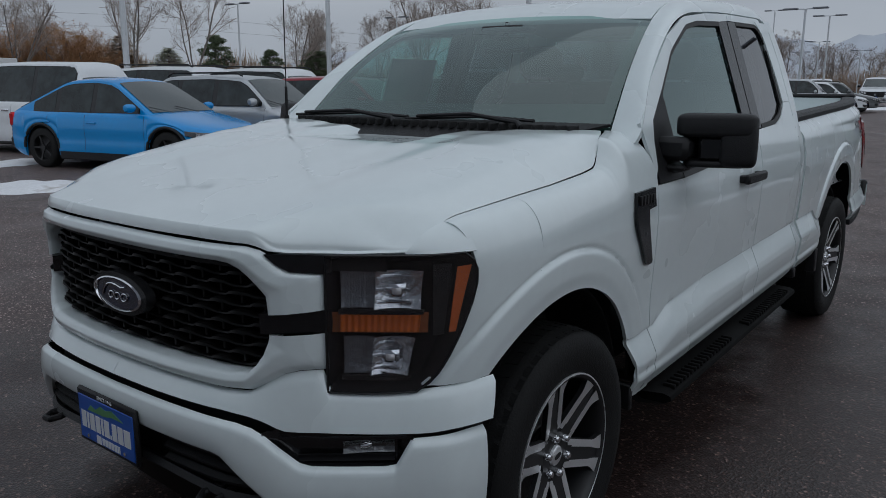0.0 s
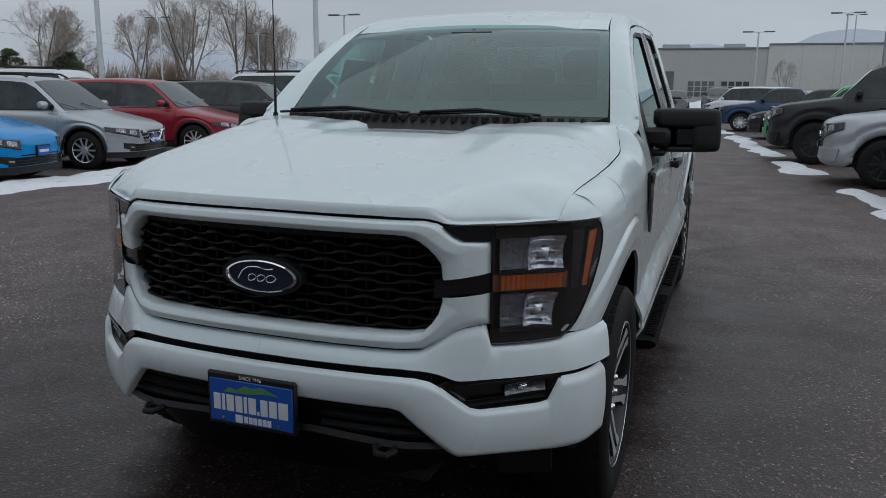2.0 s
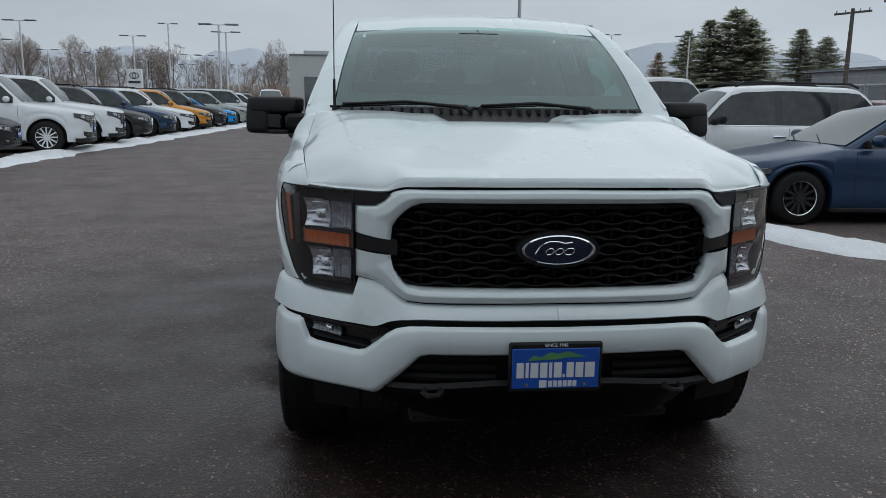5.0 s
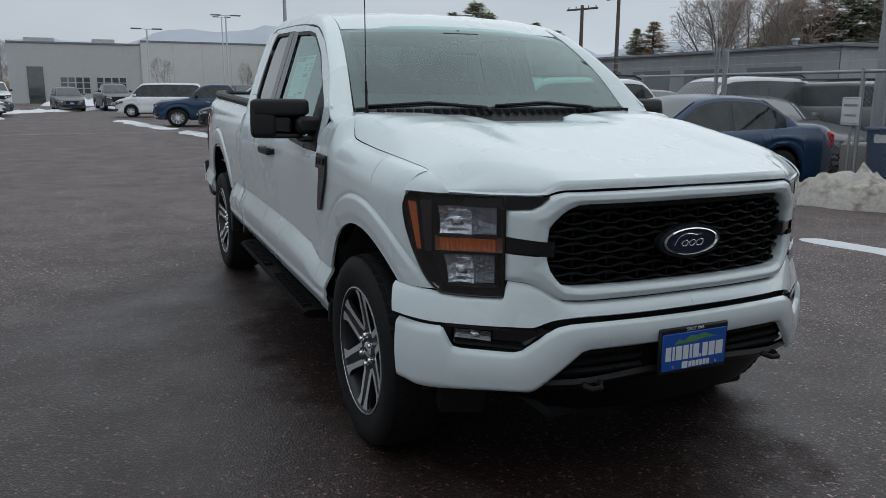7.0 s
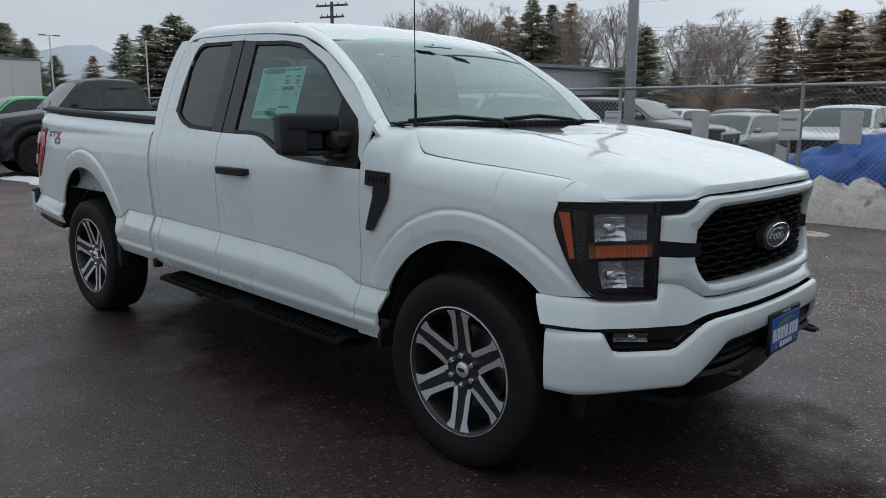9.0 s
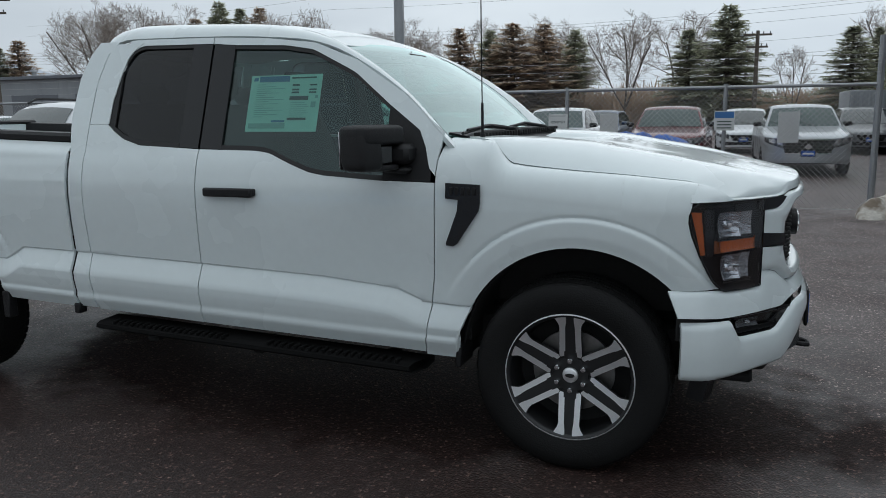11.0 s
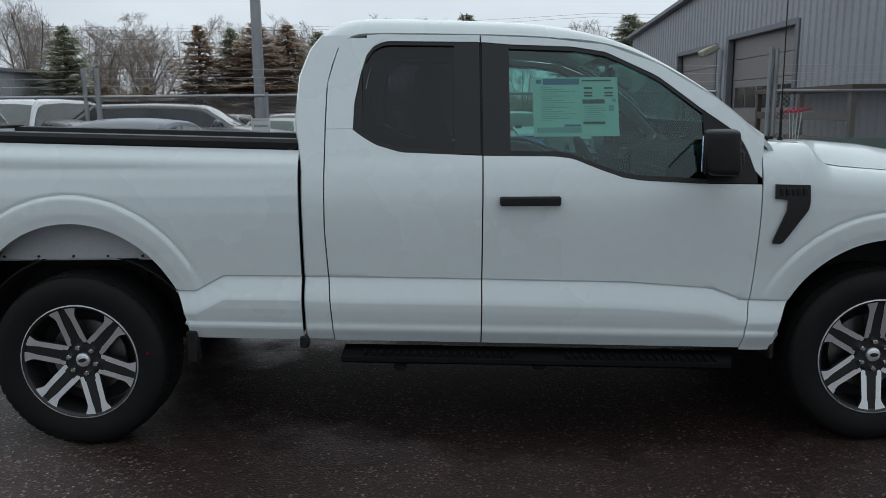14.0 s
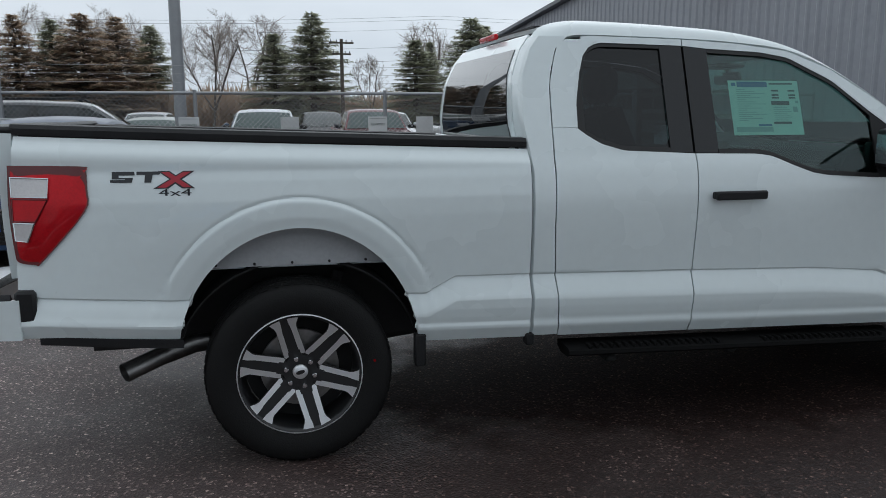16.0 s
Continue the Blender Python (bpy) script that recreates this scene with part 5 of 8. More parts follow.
part("silencer", Geo().tube([(-2.95, -.30, .50), (-2.25, -.30, .50)], .08, 14), M_STEEL, truck)
part("exhaust_pipe", Geo().tube([(-2.25, -.30, .50), (-1.70, -.26, .46), (-.60, -.26, .42)], .035, 10), M_STEEL, truck)
part("rear_exhaust_pipe", Geo().tube([(-2.95, -.30, .50), (-3.35, -.50, .58), (-3.75, -.56, .58), (-3.95, -.62, .50)], .037, 10), M_STEEL, truck)
for s in (1, -1):
    part("leaf_spring", Geo().tube([(-4.35, s * .53, .52), (-3.683, s * .53, .40), (-3.00, s * .53, .48)], .035, 6), M_DARK, truck)
    part("shock_absorber", Geo().tube([(-3.56, s * .60, .40), (-3.48, s * .62, .80)], .03, 8), M_DARK, truck)
for s in (1, -1):
    sh = Geo()
    sh.sheet(lambda a, t: (lambda x, z: (x, s * (min(.93, flank(x, z) - .045)), z))(-2.60 + (2.60 - .52) * a, .50 + (belt(-2.60 + (2.60 - .52) * a) - .03 - .50) * t), 20, 8, .01, (0, s, 0))
    part("inner_shell", sh, M_DARK, truck)
    part("cab_gap_seal", Geo().sheet(lambda a, t: (-2.648 + .012 * a, s * (.80 + .135 * t), .53 + .80 * a), 6, 2, .004, (0, s, 0)), M_DARK, truck)
part("bulkhead", Geo().box(-.50, -.46, -.86, .86, .5, 1.32), M_DARK, truck)
part("radiator", Geo().box(.60, .70, -.60, .60, .45, 1.06), M_DARK, truck)
en = Geo().box(-.44, .60, -.66, .66, .60, 1.05, .05)
part("engine_block", en, M_DARK, truck)

# cabin
cab = Geo()
cab.box(-2.58, -.50, -.86, .86, .56, .60)
part("cab_floor", cab, M_DARK, truck)
hd = Geo().sheet(lambda a, t: (-1.30 + (-2.50 + 1.30) * t, (2 * a - 1) * .62, 1.842 + .03 * math.sin(math.pi * t) ** .5), 10, 8, .01, (0, 0, -1))
part("headliner", hd, M_HEADLINER, truck)
for s in (1, -1):
    part("door_lining", Geo().sheet(lambda a, t: (-2.50 + 1.90 * a, s * (.875 - .01 * t), .60 + (belt(-2.50 + 1.90 * a) - .62) * t), 20, 4, .03, (0, -s, 0)), M_DASH, truck)
ds = Geo()
ds.sheet(lambda a, t: (-.55 - .42 * t - .03 * math.sin(math.pi * t), (2 * a - 1) * .84, 1.335 + .035 * math.sin(math.pi * min(1, t * 1.2)) * .8 - .10 * max(0, t - .85) / .15), 24, 14, .02, (0, 0, 1))
ds.sheet(lambda a, t: (-.97 + .10 * t, (2 * a - 1) * .84, 1.27 - .42 * t), 20, 6, .02, (-1, 0, 0))
dash = part("dashboard", ds, M_DASH, truck)
part("instrument_hood", Geo().sheet(lambda a, t: (-.80 - .18 * t, .22 + .36 * a, 1.345 + .055 * max(0, math.sin(math.pi * a)) ** .5), 12, 4, .012, (0, 0, 1)), M_DASH, dash)
part("centre_screen", Geo().box(-.985, -.96, -.12, .12, 1.17, 1.33, .01), M_GLOSSBLACK, dash)
st = Geo()
ring = []
for k in range(33):
    t = 2 * math.pi * k / 32
    ring.append(Matrix.Translation((-1.10, .40, 1.20)) @ Euler((0, radians(-24), 0)).to_matrix().to_4x4() @ Vector((0, .185 * math.cos(t), .185 * math.sin(t))))
st.tube(ring, .016, 8, cap=False)
st.tube([ring[4], (-1.06, .40, 1.19), ring[12]], .014, 6)
st.tube([(-1.07, .40, 1.19), (-.90, .40, 1.12)], .035, 10)
part("steering_wheel", st, M_DASH, truck)


def seat(y, x=-1.60):
    g = Geo()
    g.sheet(lambda a, t: (x + .30 - .56 * t, y + (a - .5) * .52, .92 - .035 * math.sin(math.pi * a) - .03 * t + .02 * math.cos(math.pi * 2 * t)), 10, 10, .14, (0, 0, 1))
    part("seat_cushion", g, M_CLOTH, truck)
    g = Geo()
    g.sheet(lambda a, t: (x - .22 - .22 * t + .03 * math.sin(math.pi * a), y + (a - .5) * (.52 - .12 * smooth(.6, 1, t)), .90 + .66 * t), 10, 12, .13, (1, 0, 0))
    part("seat_backrest", g, M_CLOTH, truck, sharp=60)
    h = Geo()
    for e in (-.07, .07):
        h.tube([(x - .46, y + e, 1.53), (x - .47, y + e, 1.62)], .008, 6)
    h.box(x - .53, x - .42, y - .14, y + .14, 1.58, 1.77, .045)
    part("headrest", h, M_CLOTH, truck, sharp=60)


for y in (.40, -.40):
    seat(y)
part("rear_bench", Geo().sheet(lambda a, t: (-2.36 - .10 * t, (2 * a - 1) * .72, .95 + .62 * t), 16, 6, .12, (1, 0, 0)), M_CLOTH, truck, sharp=60)
for y in (-.45, 0, .45):
    part("rear_headrest", Geo().box(-2.53, -2.44, y - .12, y + .12, 1.56, 1.68, .04), M_CLOTH, truck, sharp=60)
part("centre_console", Geo().box(-1.75, -1.0, -.12, .12, .62, .98, .04), M_DASH, truck)
rm = Geo().box(-1.10, -1.06, -.13, .13, 1.695, 1.765, .02)
rm.tube([(-1.08, 0, 1.76), (-1.10, 0, 1.83)], .012, 8)
part("rear_view_mirror", rm, M_GLOSSBLACK, truck)
part("camera_cover", Geo().box(-1.17, -1.04, -.12, .12, 1.785, 1.815, .02), M_BLACK, truck)

# price sheet behind the passenger window
stk = part("window_sticker", Geo().sheet(lambda a, t: (-1.583 + .385 * a, -(glasshouse(1.42 + .265 * t) - .014), 1.425 + .262 * t), 4, 4, .0015, (0, -1, 0)), M_PAPER, truck, "printed price sheet")


def on_sheet(u0, u1, v0, v1, m_, nm):
    def fn(a, t):
        u, v = u0 + (u1 - u0) * a, v0 + (v1 - v0) * t
        return -1.583 + .385 * u, -(glasshouse(1.42 + .265 * v) - .0125), 1.425 + .262 * v
    part(nm, Geo().sheet(fn, 1, 1, .0006, (0, -1, 0)), m_, stk, smooth=False)


on_sheet(.12, .55, .88, .98, M_PAPERBLUE, "print_header")
on_sheet(.04, .10, .90, .96, M_PAPERBLUE, "print_mark")
on_sheet(.58, .92, .93, .955, M_PAPERDARK, "print_line")
on_sheet(.58, .84, .55, .62, M_PAPERDARK, "print_block")
on_sheet(.58, .84, .20, .24, M_PAPERDARK, "print_block")
on_sheet(.36, .55, .165, .20, M_PAPERBLUE, "print_block")
on_sheet(.885, .95, .42, .52, M_PAPERGREY, "print_block")
on_sheet(.93, .97, .58, .63, M_PAPERGREY, "print_block")
for r in range(16):
    v = .84 - r * .038
    on_sheet(.10, .22 + .07 * ((r * 7) % 5), v - .010, v, M_PAPERGREY, "print_line")
for r in range(8):
    on_sheet(.60, .80 + .03 * (r % 3), .50 - r * .036, .508 - r * .036, M_PAPERGREY, "print_line")
for v in (.80, .72, .67):
    on_sheet(.60, .70, v, v + .03, M_PAPERDARK, "print_line")
    on_sheet(.84, .94, v, v + .025, M_PAPERDARK, "print_line")
on_sheet(.04, .56, .06, .15, M_PAPERGREY, "print_block")

# ---- ground ----
def asphalt():
    m = bpy.data.materials.new("wet_asphalt")
    m.use_nodes = True
    nt = m.node_tree
    b = nt.nodes["Principled BSDF"]
    tc = nt.nodes.new("ShaderNodeTexCoord")

    def noise_at(scale, detail=4, rough=0.55):
        n = nt.nodes.new("ShaderNodeTexNoise")
        n.inputs["Scale"].default_value, n.inputs["Detail"].default_value, n.inputs["Roughness"].default_value = scale, detail, rough
        nt.links.new(tc.outputs["Object"], n.inputs["Vector"])
        return n.outputs[0]

    def remap(sock, a, b_, c, d):
        r = nt.nodes.new("ShaderNodeMapRange")
        nt.links.new(sock, r.inputs[0])
        for k, v in zip((1, 2, 3, 4), (a, b_, c, d)):
            r.inputs[k].default_value = v
        return r.outputs[0]

    # soaked at the truck, its shade painted into that darkening; drier, paler further out
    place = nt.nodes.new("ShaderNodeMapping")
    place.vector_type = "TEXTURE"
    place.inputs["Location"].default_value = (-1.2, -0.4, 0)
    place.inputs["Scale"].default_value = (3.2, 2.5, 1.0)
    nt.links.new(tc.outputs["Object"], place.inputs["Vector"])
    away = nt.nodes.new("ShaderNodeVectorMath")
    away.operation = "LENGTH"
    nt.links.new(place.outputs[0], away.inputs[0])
    soak_shade = nt.nodes.new("ShaderNodeMath")
    nt.links.new(noise_at(0.35, 5, 0.6), soak_shade.inputs[0])
    nt.links.new(remap(away.outputs["Value"], 0.70, 1.5, 0.20, -0.17), soak_shade.inputs[1])
    wet = remap(soak_shade.outputs[0], 0.38, 0.66, 0, 1)
    damp = remap(noise_at(1.7, 4), 0.35, 0.65, 0, 1)
    # the truck's shade painted into the ground: darker and matt beneath it
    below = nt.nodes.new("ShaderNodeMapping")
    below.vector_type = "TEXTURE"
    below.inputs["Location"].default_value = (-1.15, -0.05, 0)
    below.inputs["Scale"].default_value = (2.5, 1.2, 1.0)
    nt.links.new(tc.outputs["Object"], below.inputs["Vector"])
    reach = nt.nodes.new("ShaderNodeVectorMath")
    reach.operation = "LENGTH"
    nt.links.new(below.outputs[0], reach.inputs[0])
    shade_edge = nt.nodes.new("ShaderNodeMath")
    nt.links.new(noise_at(1.1, 4, 0.6), shade_edge.inputs[0])
    nt.links.new(remap(reach.outputs["Value"], 0.6, 1.25, 0.28, -0.28), shade_edge.inputs[1])
    truck_shade = remap(shade_edge.outputs[0], 0.42, 0.60, 0, 1)
    vor = nt.nodes.new("ShaderNodeTexVoronoi")
    vor.inputs["Scale"].default_value = 95
    nt.links.new(tc.outputs["Object"], vor.inputs["Vector"])
    ramp = nt.nodes.new("ShaderNodeValToRGB")
    e = ramp.color_ramp.elements
    e[0].position, e[0].color = 0.0, (0.030, 0.0215, 0.0205, 1)
    e[1].position, e[1].color = 1.0, (0.72, 0.60, 0.53, 1)
    mid = e.new(0.74)
    mid.color = (0.080, 0.060, 0.056, 1)
    hi_ = e.new(0.88)
    hi_.color = (0.27, 0.205, 0.19, 1)
    nt.links.new(vor.outputs["Color"], ramp.inputs[0])
    fine = remap(noise_at(260, 2), 0.3, 0.7, 0.35, 1.8)
    big = remap(noise_at(0.5, 4), 0.3, 0.7, 0.95, 1.35)
    mul = nt.nodes.new("ShaderNodeMath")
    mul.operation = "MULTIPLY"
    nt.links.new(fine, mul.inputs[0])
    nt.links.new(big, mul.inputs[1])
    cm = nt.nodes.new("ShaderNodeMix")
    cm.data_type, cm.blend_type = "RGBA", "MULTIPLY"
    cm.inputs[0].default_value = 1
    nt.links.new(ramp.outputs[0], cm.inputs[6])
    nt.links.new(mul.outputs[0], cm.inputs[7])
    # wet tone and painted truck shade, multiplied in together
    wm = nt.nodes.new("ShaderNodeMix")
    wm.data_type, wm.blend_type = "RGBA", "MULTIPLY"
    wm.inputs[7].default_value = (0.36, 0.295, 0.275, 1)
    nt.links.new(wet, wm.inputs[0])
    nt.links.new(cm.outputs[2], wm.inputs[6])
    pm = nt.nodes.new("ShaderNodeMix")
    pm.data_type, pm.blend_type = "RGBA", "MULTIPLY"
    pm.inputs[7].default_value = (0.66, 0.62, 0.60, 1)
    nt.links.new(truck_shade, pm.inputs[0])
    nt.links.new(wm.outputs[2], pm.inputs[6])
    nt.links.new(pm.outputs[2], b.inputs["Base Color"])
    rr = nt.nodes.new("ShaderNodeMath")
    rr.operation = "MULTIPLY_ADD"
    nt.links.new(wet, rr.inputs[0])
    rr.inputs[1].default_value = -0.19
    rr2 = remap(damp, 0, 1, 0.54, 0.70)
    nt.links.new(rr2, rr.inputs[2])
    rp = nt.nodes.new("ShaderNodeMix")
    nt.links.new(truck_shade, rp.inputs[0])
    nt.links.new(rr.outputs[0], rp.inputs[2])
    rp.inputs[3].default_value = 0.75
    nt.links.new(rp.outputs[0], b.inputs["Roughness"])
    nt.links.new(remap(truck_shade, 0, 1, 0.46, 0.12), b.inputs["Specular IOR Level"])
    bp = nt.nodes.new("ShaderNodeBump")
    bp.inputs["Strength"].default_value = 0.5
    bp.inputs["Distance"].default_value = 0.005
    nt.links.new(vor.outputs["Distance"], bp.inputs["Height"])
    bp2 = nt.nodes.new("ShaderNodeBump")
    bp2.inputs["Strength"].default_value = 0.03
    bp2.inputs["Distance"].default_value = 0.02
    nt.links.new(noise_at(9, 4), bp2.inputs["Height"])
    nt.links.new(bp.outputs[0], bp2.inputs["Normal"])
    nt.links.new(bp2.outputs[0], b.inputs["Normal"])
    return m


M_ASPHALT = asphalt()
M_SNOW = mat("old_snow", (0.70, 0.71, 0.73), 0.7, vary=0.12, scale=2.5, fine=30, bump=0.8, bump_scale=25, dirt=(0.34, 0.31, 0.28), dirt_at=0.60)
M_DIRTYSNOW = mat("dirty_thawing_snow", (0.52, 0.49, 0.44), 0.85, vary=0.25, scale=3.5, fine=22, bump=1.0, bump_scale=14, dirt=(0.20, 0.16, 0.12), dirt_at=0.50)
M_STEELPOST = mat("galvanised_steel", (0.34, 0.35, 0.36), 0.5, metal=0.7, vary=0.12, scale=5)
M_WIRE = mat("galvanised_wire", (0.46, 0.46, 0.46), 0.6, metal=0.1, vary=0.1)
M_SIDING = mat("grey_metal_siding", (0.31, 0.325, 0.355), 0.45, vary=0.10, scale=0.8, fine=8)
M_SIDINGDARK = mat("dark_grey_trim", (0.15, 0.16, 0.18), 0.5, vary=0.1)
M_ROLLDOOR = mat("brown_grey_door", (0.24, 0.225, 0.22), 0.6, vary=0.08, scale=1.0)
M_PALEWALL = mat("pale_concrete_panel", (0.50, 0.51, 0.49), 0.8, vary=0.05, scale=0.25, fine=2)
M_GREYWALL = mat("grey_concrete_panel", (0.40, 0.41, 0.40), 0.8, vary=0.05, scale=0.25, fine=2)
M_SHED = mat("weathered_shed_siding", (0.30, 0.315, 0.33), 0.6, vary=0.12, scale=0.6)
M_WHITEPANEL = mat("white_sign_panel", (0.62, 0.63, 0.63), 0.5, vary=0.05)
M_SIGNRED = mat("red_sign_paint", (0.42, 0.02, 0.03), 0.4, vary=0.05)
M_SIGNINK = mat("sign_ink", (0.02, 0.05, 0.04), 0.5, vary=0.05)
M_PALEPOLE = mat("pale_painted_pole", (0.50, 0.52, 0.54), 0.45, vary=0.08)
M_CONCRETE = mat("concrete", (0.33, 0.31, 0.27), 0.9, vary=0.15, bump=0.3)
M_WOOD = mat("weathered_pole_wood", (0.10, 0.085, 0.07), 0.9, vary=0.25, bump=0.4, bump_scale=30)
M_TARP = mat("blue_tarpaulin", (0.007, 0.080, 0.36), 0.5, spec=0.3, vary=0.18, scale=3, bump=0.3, bump_scale=12)
# distance haze is mixed into the hills' base colour
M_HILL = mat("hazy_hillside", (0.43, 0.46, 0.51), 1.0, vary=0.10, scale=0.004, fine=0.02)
M_GREENBIN = mat("green_privacy_mesh", (0.13, 0.20, 0.17), 0.8, vary=0.15, scale=3)

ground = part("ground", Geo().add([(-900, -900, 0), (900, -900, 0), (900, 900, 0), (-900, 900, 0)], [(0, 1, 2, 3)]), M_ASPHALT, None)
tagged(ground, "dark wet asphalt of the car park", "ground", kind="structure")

# faint parking lines
M_LINE = mat("worn_white_paint", (0.30, 0.30, 0.30), 0.7, vary=0.4, scale=8)
for x, y, a, ln in ((-27, -2.0, 5, 9), (-39, -1.0, 3, 10)):
    ob = part("parking_line", Geo().box(-ln / 2, ln / 2, -.05, .05, 0, .004), M_LINE)
    ob.matrix_basis = pose(x, y, 0.001, 0, 0, 90 + a)
    tagged(ob, "worn white painted line on the asphalt", "marking", kind="structure")


# ---- snow ----
def snow(pts, width, height, label, seed=1, seg=.18):
    """A ridge of ploughed snow along pts with an uneven foot."""
    P = catmull(pts, 30)
    S = np.concatenate([[0], np.cumsum(np.linalg.norm(np.diff(P, axis=0), axis=1))])
    n = max(8, int(S[-1] / seg))
    k = 12
    g = Geo()
    vs, fs = [], []
    for i in range(n + 1):
        q = S[-1] * i / n
        c = np.array([np.interp(q, S, P[:, 0]), np.interp(q, S, P[:, 1])])
        c2 = np.array([np.interp(min(q + .1, S[-1]), S, P[:, 0]), np.interp(min(q + .1, S[-1]), S, P[:, 1])])
        c1 = np.array([np.interp(max(q - .1, 0), S, P[:, 0]), np.interp(max(q - .1, 0), S, P[:, 1])])
        d = (c2 - c1) / (np.linalg.norm(c2 - c1) + 1e-9)
        nr = np.array([-d[1], d[0]])
        end = min(1, q / (width * .8), (S[-1] - q) / (width * .8)) ** .5 if 0 < i < n else 0
        wl = width * (.7 + .6 * noise.noise((q * .7, seed * 3.1, 0)) + .25 * noise.noise((q * 2.6, seed * 1.7, 4)))
        wr = width * (.7 + .6 * noise.noise((q * .7, seed * 5.3, 9)) + .25 * noise.noise((q * 2.6, seed * 2.7, 7)))
        for j in range(k + 1):
            v = 2 * j / k - 1
            off = v * (wl if v < 0 else wr) * (.3 + .7 * end)
            p = c + nr * off
            h = (1 - v * v) ** .7 * height * end * (.75 + .5 * noise.noise((p[0] * 1.1, p[1] * 1.1, seed)) + .45 * noise.noise((p[0] * 3.7, p[1] * 3.7, seed)) + .30 * noise.noise((p[0] * 9.1, p[1] * 9.1, seed))) if abs(v) < 1 else 0
            vs.append((p[0], p[1], max(h, 0) - .012 + (.012 if 0 < j < k else 0)))
    for i in range(n):
        for j in range(k):
            fs.append((i * (k + 1) + j, i * (k + 1) + j + 1, (i + 1) * (k + 1) + j + 1, (i + 1) * (k + 1) + j))
    g.add(vs, fs)
    ob = part("snow_bank", g, M_DIRTYSNOW if seed in (8, 9, 10) else M_SNOW, sharp=80)
    return tagged(ob, label, "snow", "old snow on the car park", "stuff")


snow([(-2.5, -10.2), (-6, -8.9), (-10, -9.0), (-13, -8.5), (-20, -8.0), (-30, -7.3), (-45, -6.6)], .85, .11, "thin dirty ridge of ploughed snow along parked cars", 1)
snow([(-2.0, -13.5), (-4.5, -13.9), (-7.5, -13.6)], .9, .07, "trampled old snow between parked cars", 2)
snow([(-3.4, 4.9), (-4.3, 4.2), (-5.6, 3.7), (-6.9, 3.4)], .55, .10, "dirty ridge of old snow on wet asphalt", 3, .1)
snow([(-8.0, 3.2), (-9.3, 3.4), (-11.2, 3.1)], .45, .07, "thin patch of old snow on wet asphalt", 4, .1)
snow([(-13.5, 2.6), (-15.0, 2.6), (-16.5, 2.3)], .42, .06, "thin patch of old snow on wet asphalt", 5, .1)
snow([(-18, 2.2), (-22, 1.8), (-27, 1.2)], .5, .06, "thin patch of old snow on wet asphalt", 6)
snow([(-29, .9), (-33, .3), (-39, -.6)], .6, .06, "thin patch of old snow on wet asphalt", 7)
snow([(-5.2, 7.4), (-3.6, 7.55), (-1.8, 7.75), (.0, 7.9), (1.0, 7.7)], .60, .52, "heaped dirty snow against the wire fence", 8, .1)
snow([(-2.7, 4.75), (-1.8, 4.9), (-1.0, 4.8)], .28, .018, "thin grey patch of slush on the asphalt", 13, .08)
snow([(-2.3, 6.9), (-1.6, 6.5), (-.9, 6.4)], .34, .022, "thin grey patch of slush on the asphalt", 9, .08)
snow([(2.2, 7.6), (2.7, 8.6), (2.9, 9.6)], .4, .25, "small heap of dirty snow by the gate", 9, .08)
snow([(4.0, 11.5), (4.5, 12.6), (4.4, 13.6)], .45, .22, "small heap of snow by the pallets", 10, .08)
snow([(-80, -6), (-84, 6), (-86, 22)], 2.2, .7, "ploughed snow in front of the far building", 11, .5)
snow([(-52, -9), (-60, -3), (-70, 1)], 1.2, .2, "old snow between far parked cars", 12, .4)


# ---- wire fence ----
def fence(x0, x1, y, label, posts, top=1.80, sheet_to=None):
    f = thing("chain_link_fence", pose(x0, y, 0), label, "fence")
    L = x1 - x0
    part("top_rail", Geo().tube([(0, 0, top), (L, 0, top)], .024, 8), M_STEELPOST, f)
    part("bottom_wire", Geo().tube([(0, 0, .06), (L, 0, .06)], .004, 5), M_WIRE, f)
    for px, h, r in posts:
        part("fence_post", Geo().tube([(px - x0, 0, 0), (px - x0, 0, h)], r, 8), M_STEELPOST, f)
        if h > 2:
            part("barb_arm", Geo().tube([(px - x0, 0, top), (px - x0, -.10, top + .42)], .014, 6), M_STEELPOST, f)
    g = Geo()
    H, pitch, r = top - .08, .078, .0026
    n = int((L + H) / pitch)
    for e in (0, 1):
        for k in range(n):
            a = k * pitch - H
            za, zb = .06, .06 + H
            xa, xb = a, a + H
            if xa < 0:
                za, xa = za - xa, 0
            if xb > L:
                zb, xb = zb - (xb - L), L
            if xb - xa < .03:
                continue
            if e:
                xa, xb = L - xa, L - xb
            p, q = (xa, .004 * e, za), (xb, .004 * e, zb)
            g.tube([p, q], r, 3, cap=False)
    tagged(part("wire_mesh", g, M_WIRE, f, fix=False, smooth=False), kind="stuff")
    for k in range(3):
        z = top + .16 + .12 * k
        part("barbed_wire", Geo().tube([(0, -.04 - .03 * k, z), (L, -.04 - .03 * k, z)], .0022, 4), M_WIRE, f)
    return f


